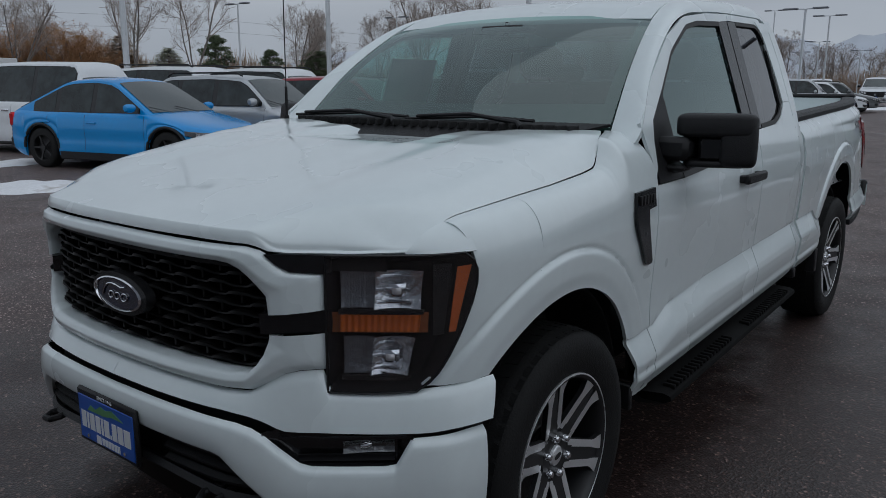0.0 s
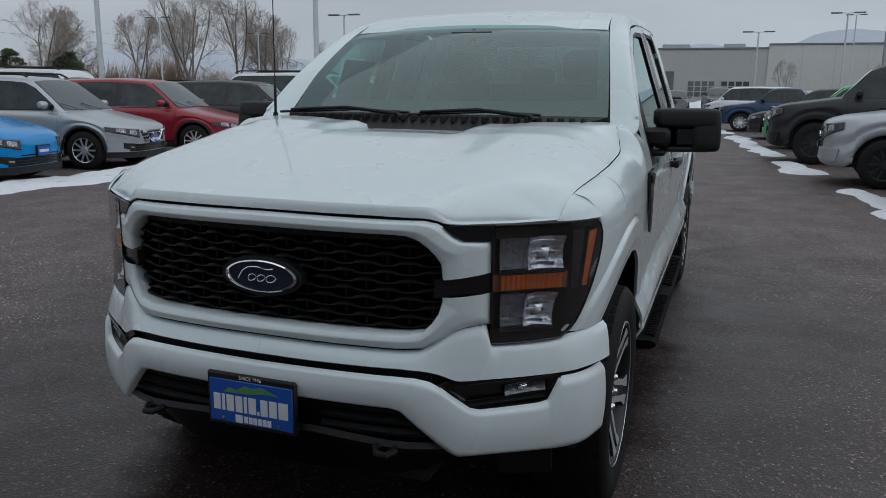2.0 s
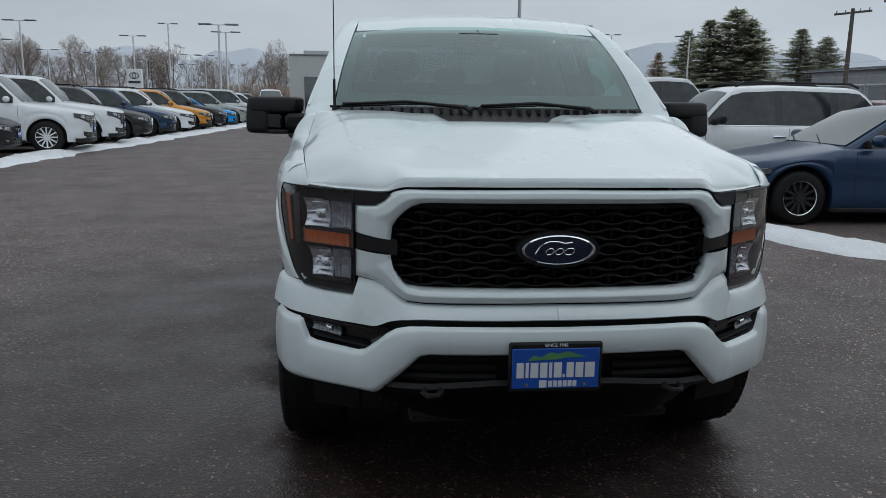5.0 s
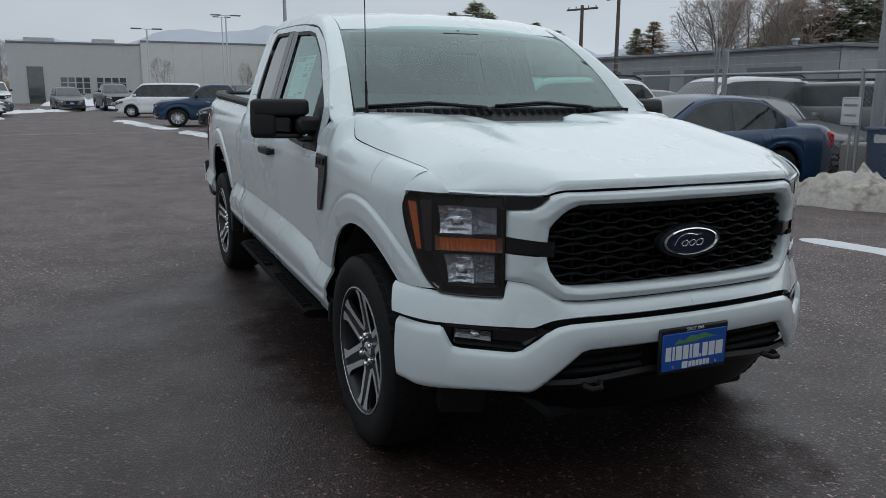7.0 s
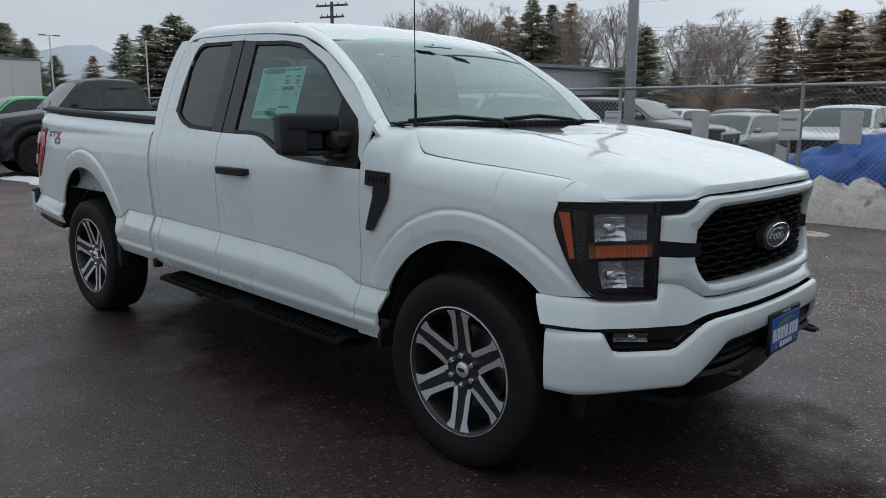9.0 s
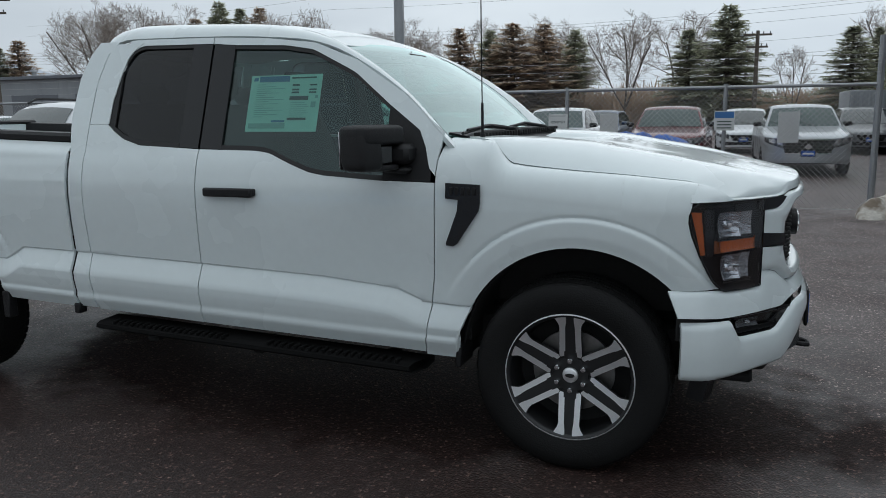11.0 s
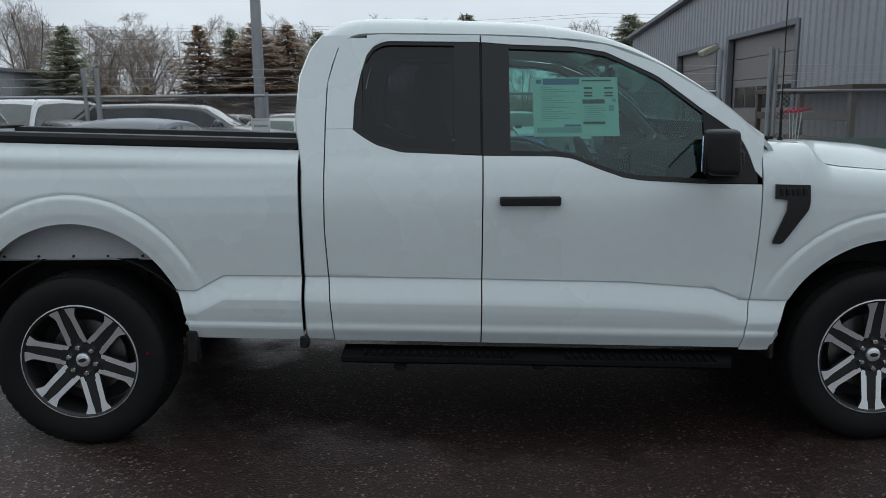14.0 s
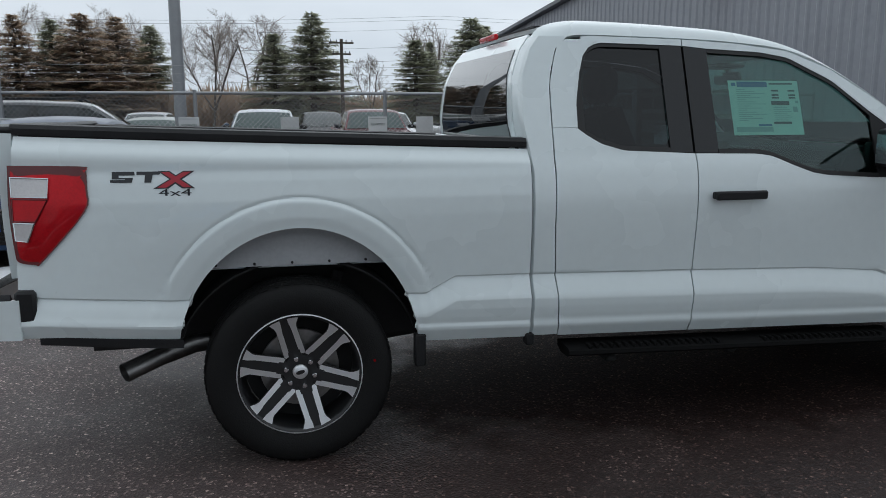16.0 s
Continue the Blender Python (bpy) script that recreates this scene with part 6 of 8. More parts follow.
fence(-27, 2.36, 8.2, "galvanised chain-link fence with barbed wire on top", [(-27, 1.85, .03), (-24, 1.85, .03), (-21, 1.85, .03), (-18, 1.85, .03), (-15, 1.85, .03), (-12, 1.85, .03), (-9.8, 1.85, .03), (-7.75, 2.25, .035), (-7.55, 2.25, .045), (-4.85, 1.85, .03), (-1.95, 1.85, .03), (.38, 1.85, .03), (2.36, 2.45, .045)])
fence(3.25, 5.85, 8.2, "galvanised chain-link gate section beside the metal building", [(3.16, 2.5, .035), (3.25, 2.45, .045), (5.85, 1.85, .03)])
gs2 = part("privacy_screen", Geo().sheet(lambda a, t: (3.32 + 2.5 * a, 8.25 + .02 * math.sin(a * 25), .1 + .95 * t), 24, 4, .006, (0, -1, 0)), M_GREENBIN)
tagged(gs2, "faded green privacy mesh hung behind the fence", "screen")


def signboard(x, z, w, h, lines, label):
    s_ = thing("parking_sign", pose(x, 8.14, 0), label, "sign")
    part("sign_post", Geo().tube([(0, .03, 0), (0, .03, z + .1)], .02, 6), M_STEELPOST, s_)
    b = part("sign_board", Geo().box(-w / 2, w / 2, -.006, .006, z, z + h, .003), M_WHITEPANEL, s_)
    for tx, fr in lines:
        text(tx, h * .135, Matrix.Translation((0, -.0075, z + h * fr)) @ Euler((radians(90), 0, 0)).to_matrix().to_4x4(), M_SIGNINK, "sign_lettering", b, .0008, .9)
    rim = Geo()
    for za in (z + h * .06, z + h * .93):
        rim.box(-w * .44, w * .44, -.0078, -.006, za, za + .006)
    part("sign_border", rim, M_SIGNINK, b, smooth=False)


RP = [("RESERVED", .70), ("PARKING", .34)]
for x in (-2.08, -4.95, -7.45):
    signboard(x, 1.04, .30, .40, RP, "white reserved parking sign on the wire fence")
bs = thing("notice_sign", pose(.38, 8.14, 0), "small blue and white notice on the wire fence", "sign")
part("sign_board", Geo().box(-.14, .14, -.006, .006, 1.18, 1.46, .003), M_WHITEPANEL, bs)
part("blue_band", Geo().box(-.13, .13, -.0085, -.006, 1.36, 1.45), mat("notice_blue", (.05, .16, .40), .5), bs, smooth=False)
for k in range(3):
    part("print_bar", Geo().box(-.10, .10, -.0085, -.006, 1.21 + .045 * k, 1.225 + .045 * k), M_SIGNINK, bs, smooth=False)
for x in (-3.45, -1.30, 1.25):
    pl = part("blank_plate", Geo().box(-.14, .14, -.004, .004, 1.00, 1.44, .003), M_WHITEPANEL)
    pl.matrix_basis = pose(x, 8.235, 0)
    tagged(pl, "blank white metal plate wired behind the fence", "plate", "plates on the fence")


# ---- poles ----
def lot_lamp(x, y, h, heads=2, turn=0, wide=1.0, label="pale steel car park lamp post with flat twin heads"):
    o = thing("lamp_post", pose(x, y, 0, 0, 0, turn), label, "lamp post", "lamp posts of the car park")
    part("pole", Geo().tube([(0, 0, 0), (0, 0, h)], [.075, .05], 8), M_PALEPOLE, o)
    part("concrete_base", Geo().tube([(0, 0, 0), (0, 0, .55)], .22, 12), M_CONCRETE, o)
    for e in ((1, -1) if heads == 2 else (1,)):
        part("arm", Geo().tube([(0, 0, h), (0, e * .5 * wide, h + .03)], .028, 6), M_PALEPOLE, o)
        part("lamp_head", Geo().box(-.17, .17, e * .35 * wide, e * 1.05 * wide, h - .01, h + .07, .02), M_SIDINGDARK, o)
    return o


for x, y, h in ((-41.0, -8.4, 5.25), (-52.2, -23.2, 6.2), (-69.7, -17.8, 7.7), (-64.1, -19.3, 6.2), (-84.8, -19.1, 5.8), (-52, 22.7, 6.1), (-68.2, 22.1, 7.5), (-90, -18.6, 6.0), (-65.5, -30.4, 5.8), (-76.2, -30.6, 5.6), (-82.3, -28.3, 5.7), (-93.4, -26, 5.6), (-104, -23.7, 5.5), (-105, -17.2, 5.6), (-41.6, -22.0, 6.0), (-55.6, -37.6, 6.1), (-76.4, 10.4, 8.4), (-65.4, 15.6, 7.5), (-55.6, 13.9, 5.7), (-30.3, -39.5, 6.4), (-57, -10.7, 6.1), (-56.5, 7.6, 6.8), (-57, 2.2, 5.7), (-43, -37.3, 6.3)):
    lot_lamp(x, y, h, wide=1.0 if h < 7 else .8)
for x, y, h, turn in ((-21.6, -12.6, 9.5, 0), (-34.5, 6.8, 9.0, 0), (-11.2, -20.4, 9.0, 0), (-18.8, -19.5, 9.0, 0), (-5.15, 9.0, 9.5, 0)):
    o = thing("lamp_post", pose(x, y, 0), "tall grey steel lamp post on a concrete base", "lamp post", "tall lamp posts")
    part("pole", Geo().tube([(0, 0, 0), (0, 0, h)], [.10, .07], 12), M_PALEPOLE if y < 0 else M_STEELPOST, o)
    part("concrete_base", Geo().tube([(0, 0, 0), (0, 0, .72)], .30, 16), M_CONCRETE, o)
    part("arm", Geo().tube([(0, -.8, h), (0, .8, h)], .04, 8), M_STEELPOST, o)
    for e in (1, -1):
        part("lamp_head", Geo().box(-.2, .2, e * .8 - .35, e * .8 + .35, h, h + .12, .03), M_SIDINGDARK, o)


def utility(x, y, h, arms, turn=0, reach=1.25):
    o = thing("utility_pole", pose(x, y, 0, 0, 0, turn), "dark wooden utility pole with cross-arms", "utility pole", "utility poles")
    part("pole", Geo().tube([(0, 0, 0), (0, 0, h)], [.16, .11], 8), M_WOOD, o)
    for k in range(arms):
        z = h - .25 - .75 * k
        part("cross_arm", Geo().box(-reach + .3 * k * reach / 1.25, reach - .3 * k * reach / 1.25, -.06, .06, z - .06, z + .06, .01), M_WOOD, o)
        for e in (-.88 * reach, -.4 * reach, .4 * reach, .88 * reach):
            part("insulator", Geo().tube([(e * (1 - .25 * k), 0, z + .06), (e * (1 - .25 * k), 0, z + .2)], .035, 6), M_SIDINGDARK, o)
    return o


utility(1.3, 50.5, 6.3, 2, 10, .85)
utility(-42.5, 28.8, 7.2, 1, 20)
utility(-41.2, 30.8, 8.6, 2, 20)
for k, (z0, z1) in enumerate(((8.2, 8.0), (8.0, 7.8), (7.4, 7.2), (6.2, 6.0), (5.2, 5.1), (10.5, 10.2), (11.6, 11.5))):
    pts = []
    for i in range(25):
        u = i / 24
        pts.append((-75 + 125 * u, 62 - 16 * u + k * .25, z0 + (z1 - z0) * u - 1.2 * (1 - (2 * ((u * 3) % 1) - 1) ** 2) * .4))
    w_ = part("overhead_cable", Geo().tube(pts, .007, 4), M_RUBBERGAP)
    tagged(w_, "thin dark overhead cable between poles", "cable", "overhead cables")
for k in range(2):
    w_ = part("overhead_cable", Geo().tube([(-95 + 100 * i / 12, -62 + 3 * k - 4 * i / 12, 6.5 + k * .8 - .5 * math.sin(math.pi * i / 6) ** 2) for i in range(13)], .008, 4), M_RUBBERGAP)
    tagged(w_, "thin dark overhead cable between poles", "cable", "overhead cables")


# ---- metal service building ----
def ridge_z(y):
    return 4.45 + (29.6 - y) * .066 if y > 6 else 4.45 + (29.6 - 6) * .066 - (6 - y) * .066


B = thing("metal_building", pose(6.0, 0, 0), "grey ribbed metal service building with roll-up doors", "building")
g = Geo()
OPEN = [(13.75, 18.1, 0, 3.42), (19.1, 22.95, 0, 3.30)]


def ribbed(y0, y1, zlo, zhi, g):
    """Ribbed sheet facing -x between two heights."""
    n = int(round((y1 - y0) / .05))
    ys = np.linspace(y0, y1, n + 1)
    prev = None
    for y in ys:
        ph = (y / .30) % 1
        x = -.028 if ph < .22 else (-.008 if .55 < ph < .62 else 0)
        cur = (x, y)
        if prev is not None:
            k = len(g.v)
            g.v += [(prev[0], prev[1], zlo), (cur[0], cur[1], zlo), (cur[0], cur[1], zhi(cur[1])), (prev[0], prev[1], zhi(prev[1]))]
            g.f.append((k, k + 3, k + 2, k + 1))
        prev = cur


for y0, y1 in ((-4, 13.75), (18.1, 19.1), (22.95, 29.6)):
    ribbed(y0, y1, 0, ridge_z, g)
for y0, y1, z0, z1 in OPEN:
    ribbed(y0, y1, z1, ridge_z, g)
part("ribbed_wall", g, M_SIDING, B, fix=False, smooth=False)
part("wall_core", Geo().box(.30, 16, -4, 29.55, 0, 4.4), M_SIDING, B)
rf = Geo()
rf.add([(-.25, -4.2, ridge_z(-4.2) + .02), (-.25, 6, ridge_z(6) + .02), (-.25, 29.9, ridge_z(29.9) + .02), (16, -4.2, ridge_z(-4.2) + .02), (16, 6, ridge_z(6) + .02), (16, 29.9, ridge_z(29.9) + .02),
        (-.25, -4.2, ridge_z(-4.2) + .14), (-.25, 6, ridge_z(6) + .14), (-.25, 29.9, ridge_z(29.9) + .14), (16, -4.2, ridge_z(-4.2) + .14), (16, 6, ridge_z(6) + .14), (16, 29.9, ridge_z(29.9) + .14)],
       [(6, 9, 10, 7), (7, 10, 11, 8), (0, 1, 4, 3), (1, 2, 5, 4), (0, 6, 7, 1), (1, 7, 8, 2), (2, 8, 11, 5), (0, 3, 9, 6)])
part("roof", rf, M_SIDINGDARK, B, smooth=False)
for y0, y1, z0, z1 in OPEN:
    door_ob = part("roll_up_door", Geo().box(.17, .20, y0 + .06, y1 - .06, 0, z1), M_SIDINGDARK, B, "brown-grey roll-up door")
    nsl = 6
    for k in range(nsl):
        part("door_panel", Geo().box(.14, .18, y0 + .08, y1 - .08, z1 * k / nsl + .008, z1 * (k + 1) / nsl - .008, .01), M_ROLLDOOR, door_ob, smooth=False)
    part("door_frame", Geo().box(-.05, .12, y0 - .12, y0 + .06, 0, z1 + .1, .01), M_SIDINGDARK, B)
    part("door_frame", Geo().box(-.05, .12, y1 - .06, y1 + .12, 0, z1 + .1, .01), M_SIDINGDARK, B)
    part("door_head", Geo().box(-.05, .12, y0, y1, z1 - .02, z1 + .12, .01), M_SIDINGDARK, B)
    n = 5
    for k in range(n):
        ya = y0 + .25 + (y1 - y0 - .5) * k / n
        part("door_pane", Geo().box(.12, .145, ya + .05, ya + (y1 - y0 - .5) / n - .05, 1.55, 2.10, .01), M_CARGLASS, door_ob)
for y, z in ((18.6, 3.28), (27.6, 3.02), (11.6, 4.4)):
    fl = thing("wall_light", pose(6.0 - .03, y, z), "pale floodlight on a bracket on the metal wall", "wall light", "wall floodlights")
    part("bracket", Geo().tube([(0, 0, -.1), (-.25, 0, .02)], .02, 6), M_SIDINGDARK, fl)
    part("lamp_body", Geo().box(-.62, -.18, -.25, .25, -.04, .14, .03, m=Euler((0, radians(-24), 0)).to_matrix().to_4x4()), mat("cream_lamp_housing", (.42, .41, .30), .5), fl)
    part("lamp_glass", Geo().box(-.58, -.22, -.21, .21, -.055, -.04, .005, m=Euler((0, radians(-24), 0)).to_matrix().to_4x4()), M_CLEARLENS, fl)
part("meter_box", Geo().box(-.14, 0, 25.8, 26.0, 3.1, 3.4, .02), M_SIDINGDARK, B)
aw = thing("lean_to_canopy", pose(6.0, 0, 0), "dark timber lean-to canopy against the metal wall", "canopy")
part("canopy_roof", Geo().box(-1.0, -.03, 9.2, 13.5, 1.83, 1.93, .01), M_WOOD, aw)
for y in (9.3, 11.3, 13.4):
    part("canopy_post", Geo().box(-.98, -.88, y - .05, y + .05, 0, 1.83, .01), M_WOOD, aw)
for k in range(3):
    part("rail_board", Geo().box(-.97, -.93, 9.3, 13.4, .4 + k * .45, .55 + k * .45, .008), M_WOOD, aw)

# low sheds beyond the fence
S = thing("storage_shed", pose(-29.6, 38, 0), "low grey metal storage shed with garage doors", "shed")
g = Geo()
H_ = 4.15
for wall in ("front", "side"):
    n = 120
    prev = None
    for k in range(n + 1):
        u = k / n * (32 if wall == "front" else 15)
        d = .03 if (u / .4) % 1 < .25 else 0
        cur = (-u, -d) if wall == "front" else (d, u)
        if prev is not None:
            q = len(g.v)
            g.v += [(*prev, 0), (*cur, 0), (*cur, H_), (*prev, H_)]
            g.f.append((q, q + 1, q + 2, q + 3))
        prev = cur
part("ribbed_wall", g, M_SHED, S, fix=False, smooth=False)
part("roof", Geo().box(-32.3, .35, -.35, 15.3, H_, H_ + .22, .02), M_SIDINGDARK, S)
part("wall_core", Geo().box(-32, -.06, .06, 15, 0, H_), M_SHED, S)
for k in range(5):
    x = -4.8 - k * 6
    part("garage_door", Geo().box(x - 2.2, x + 2.2, -.06, .02, 0, 3.1, .01), M_SIDINGDARK, S)
for x, y in ((-6, 3), (-12, 4), (-20, 3), (-1.5, 8)):
    v = part("roof_vent", Geo().tube([(x, y, H_ + .2), (x, y, H_ + .75)], .16, 10).tube([(x, y, H_ + .75), (x, y, H_ + .9)], [.28, .24], 10), M_STEELPOST, S)

# far dealership building
F = thing("showroom_building", pose(-95, 0, 0), "long pale flat-roofed building with garage doors", "building")
part("grey_wall", Geo().box(-16, 0, -9.6, 4.0, 0, 6.6), M_GREYWALL, F)
part("pale_wall", Geo().box(-16, .15, 4.0, 30.4, 0, 7.0), M_PALEWALL, F)
part("parapet", Geo().box(-.1, .25, 4.0, 30.4, 6.9, 7.1, .02), M_SIDINGDARK, F)
part("parapet", Geo().box(-.1, .12, -9.6, 4.0, 6.5, 6.7, .02), M_SIDINGDARK, F)
part("entrance", Geo().box(-.1, .1, -7.8, -6.2, 0, 4.0, .02), M_CARGLASS, F)
for y0, y1 in ((-4.6, -1.5), (-.9, 2.3)):
    dr = part("garage_door", Geo().box(.0, .08, y0, y1, 0, 3.05, .02), M_GREYWALL, F)
    for r in range(3):
        for c in range(4):
            w_ = (y1 - y0) / 4
            part("door_pane", Geo().box(.08, .11, y0 + c * w_ + .08, y0 + (c + 1) * w_ - .08, 1.1 + r * .62, 1.62 + r * .62, .01), M_CARGLASS, dr)
for k in range(7):
    part("panel_joint", Geo().box(.15, .17, 7.5 + 3.3 * k, 7.56 + 3.3 * k, 0, 6.9), M_GREYWALL, F)
for y0, y1 in ((-8.2, -5.0), (-1, 1.5), (24, 26)):
    part("roof_unit", Geo().box(-8, -5, y0, y1, 6.6, 7.4, .05), M_STEELPOST, F)
O = thing("office_building", pose(-12.1, -46.1, 0, 0, 0, 25), "white building front with a dark sign band", "building")
part("wall", Geo().box(-5, 5, -4, 4, 0, 1.75), M_CARGLASS, O)
part("white_fascia", Geo().box(-5.3, 5.3, -4.3, 4.3, 1.75, 2.85, .03), M_WHITEPANEL, O)

# roadside brand panels, drawn as plain shapes
for x, y, z0, z1, w_, m_ in ((-45, -22.9, .6, 3.55, 1.25, M_SIGNRED), (-60, -18.2, .6, 3.45, 1.15, M_EMBLEM)):
    sg = thing("pylon_sign", pose(x, y, 0), "white upright pylon sign with a plain oval mark", "sign")
    pn = part("sign_panel", Geo().box(-.15, .15, -w_ / 2, w_ / 2, 0, z1, .03), M_WHITEPANEL, sg)
    part("oval_mark", Geo().lathe([(.82, 0), (1, 0), (1, .02), (.82, .02)], 28, Matrix.Translation((.15, 0, z1 - .5)) @ Euler((0, 0, radians(-90))).to_matrix().to_4x4() @ Matrix.Diagonal((.36, 1, .25, 1)), closed=True), m_, pn)
    part("inner_mark", Geo().lathe([(.7, 0), (1, 0), (1, .02), (.7, .02)], 20, Matrix.Translation((.15, 0, z1 - .5)) @ Euler((0, 0, radians(-90))).to_matrix().to_4x4() @ Matrix.Diagonal((.15, 1, .23, 1)), closed=True), m_, pn)
    part("plain_bar", Geo().box(.15, .165, -.45, .45, z1 - 1.08, z1 - .90), m_, pn)

# distant hills
g = Geo()
vs, fs = [], []
n = 160
for i in range(n + 1):
    az = radians(118 + 130 * i / n)
    R = 850
    el = .046 + .022 * noise.noise((i * .05, 2.2, 0)) + .016 * noise.noise((i * .17, 7.1, 0)) + .006 * noise.noise((i * .6, 1.1, 0)) + .024 * smooth(140, 160, 118 + 130 * i / n) * smooth(192, 172, 118 + 130 * i / n)
    el *= smooth(118, 140, 118 + 130 * i / n) * smooth(248, 215, 118 + 130 * i / n)
    for j, (rr, fz) in enumerate(((1.0, 0), (1.03, .5), (1.08, .85), (1.12, 1.0))):
        vs.append((R * rr * math.cos(az), R * rr * math.sin(az), -2 + R * rr * el * fz + 4 * noise.noise((i * .8, j * 3.3, 5)) * (j > 0)))
for i in range(n):
    for j in range(3):
        fs.append((i * 4 + j, (i + 1) * 4 + j, (i + 1) * 4 + j + 1, i * 4 + j + 1))
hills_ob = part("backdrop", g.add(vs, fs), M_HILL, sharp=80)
tagged(hills_ob, "hazy blue wooded hills on the horizon", "hills", kind="structure")

# ---- parked vehicles ----
PAINTS = {}


def paint(name, color, rough=.25, metal=.25, coat=.35):
    if name not in PAINTS:
        PAINTS[name] = mat("car_paint_" + name, color, rough, metal=metal, vary=.05, scale=1.2, fine=20, coat=coat)
    return PAINTS[name]


M_SIDEGLASS = mat("dark_side_glass", (.020, .026, .027), .05, vary=.8, scale=1.6, fine=6, spec=.42)
M_LAMPSMOKE = mat("smoky_lamp_lens", (.13, .135, .14), .12, metal=.35, vary=.3, scale=20, fine=60)
M_CARLAMP = mat("car_lamp", (.62, .63, .65), .15, metal=.6, vary=.15, fine=60)
SPEC = {
    # length, width, height, wheelbase, front overhang, wheel radius, belt height, clearance, hood (front, rear), cowl, roof front, roof rear, tail (fractions from nose), tail deck
    "suv": dict(L=4.70, W=1.90, H=1.70, wb=2.80, fo=.90, r=.36, belt=1.08, clear=.24, hf=.82, hr=1.06, cowl=.27, rf=.43, rr=.90, tail=.985),
    "coupe_suv": dict(L=4.71, W=1.88, H=1.62, wb=2.98, fo=.85, r=.37, belt=1.02, clear=.20, hf=.78, hr=1.02, cowl=.26, rf=.46, rr=.70, tail=.97),
    "big_suv": dict(L=5.30, W=2.03, H=1.96, wb=3.10, fo=.95, r=.40, belt=1.22, clear=.28, hf=1.02, hr=1.22, cowl=.27, rf=.40, rr=.945, tail=.99),
    "boxy_suv": dict(L=4.44, W=1.81, H=1.74, wb=2.62, fo=.88, r=.35, belt=1.10, clear=.26, hf=.90, hr=1.10, cowl=.28, rf=.41, rr=.92, tail=.985),
    "sedan": dict(L=4.70, W=1.82, H=1.43, wb=2.78, fo=.85, r=.33, belt=.93, clear=.17, hf=.72, hr=.94, cowl=.30, rf=.47, rr=.72, tail=.86, deck=1.02),
    "pickup": dict(L=5.85, W=2.03, H=1.94, wb=3.68, fo=.95, r=.41, belt=1.30, clear=.33, hf=1.10, hr=1.30, cowl=.24, rf=.345, rr=.55, tail=.575, deck=1.36),
    "big_pickup": dict(L=5.95, W=2.08, H=2.05, wb=3.70, fo=.98, r=.44, belt=1.36, clear=.36, hf=1.18, hr=1.38, cowl=.24, rf=.34, rr=.57, tail=.595, deck=1.42),
    "van": dict(L=4.82, W=1.86, H=1.84, wb=3.06, fo=.90, r=.33, belt=1.12, clear=.22, hf=.92, hr=1.14, cowl=.17, rf=.30, rr=.965, tail=.995),
}


def car_wheel(parent, x, y, r, w, bright, spokes=10):
    o = thing("wheel")
    o.parent = parent
    o.matrix_basis = pose(x, y, r, 0, 0, 0 if y > 0 else 180)
    ty = Geo().lathe([(r * .64, -w / 2), (r * .90, -w * .52), (r * .985, -w * .40), (r, 0), (r * .985, w * .40), (r * .90, w * .52), (r * .64, w / 2)], 28)
    part("tyre", ty, M_RUBBER, o, sharp=60, fix=False)
    rim = part("rim", Geo().lathe([(r * .67, w * .48), (r * .63, w * .46), (r * .60, .0), (0, 0)], 28), M_ALLOYDARK, o, fix=False)
    m_ = M_ALLOY if bright else M_ALLOYDARK
    sp = Geo()
    for k in range(spokes):
        th = 2 * math.pi * k / spokes
        rot = lambda u, v, h: (u * math.cos(th) - v * math.sin(th), h, u * math.sin(th) + v * math.cos(th))
        sp.prism([(r * .06, -.018), (r * .65, -.016), (r * .65, .016), (r * .06, .018)], lambda p, d: rot(p[0], p[1], w * .30 + .02 * p[0] / r + d), .02)
    sp.lathe([(0, w * .46), (r * .16, w * .46), (r * .18, w * .3)], 14)
    part("spokes", sp, m_, rim, sharp=30)
    part("rim_edge", Geo().lathe([(r * .62, w * .46), (r * .65, w * .495), (r * .675, w * .47)], 28), M_ALLOY if spokes == 12 else m_, rim, fix=False)


def even(fn, x, r, n=7):
    """fn smoothed over x - r to x + r."""
    return sum(fn(x + r * (2 * k / (n - 1) - 1)) for k in range(n)) / n


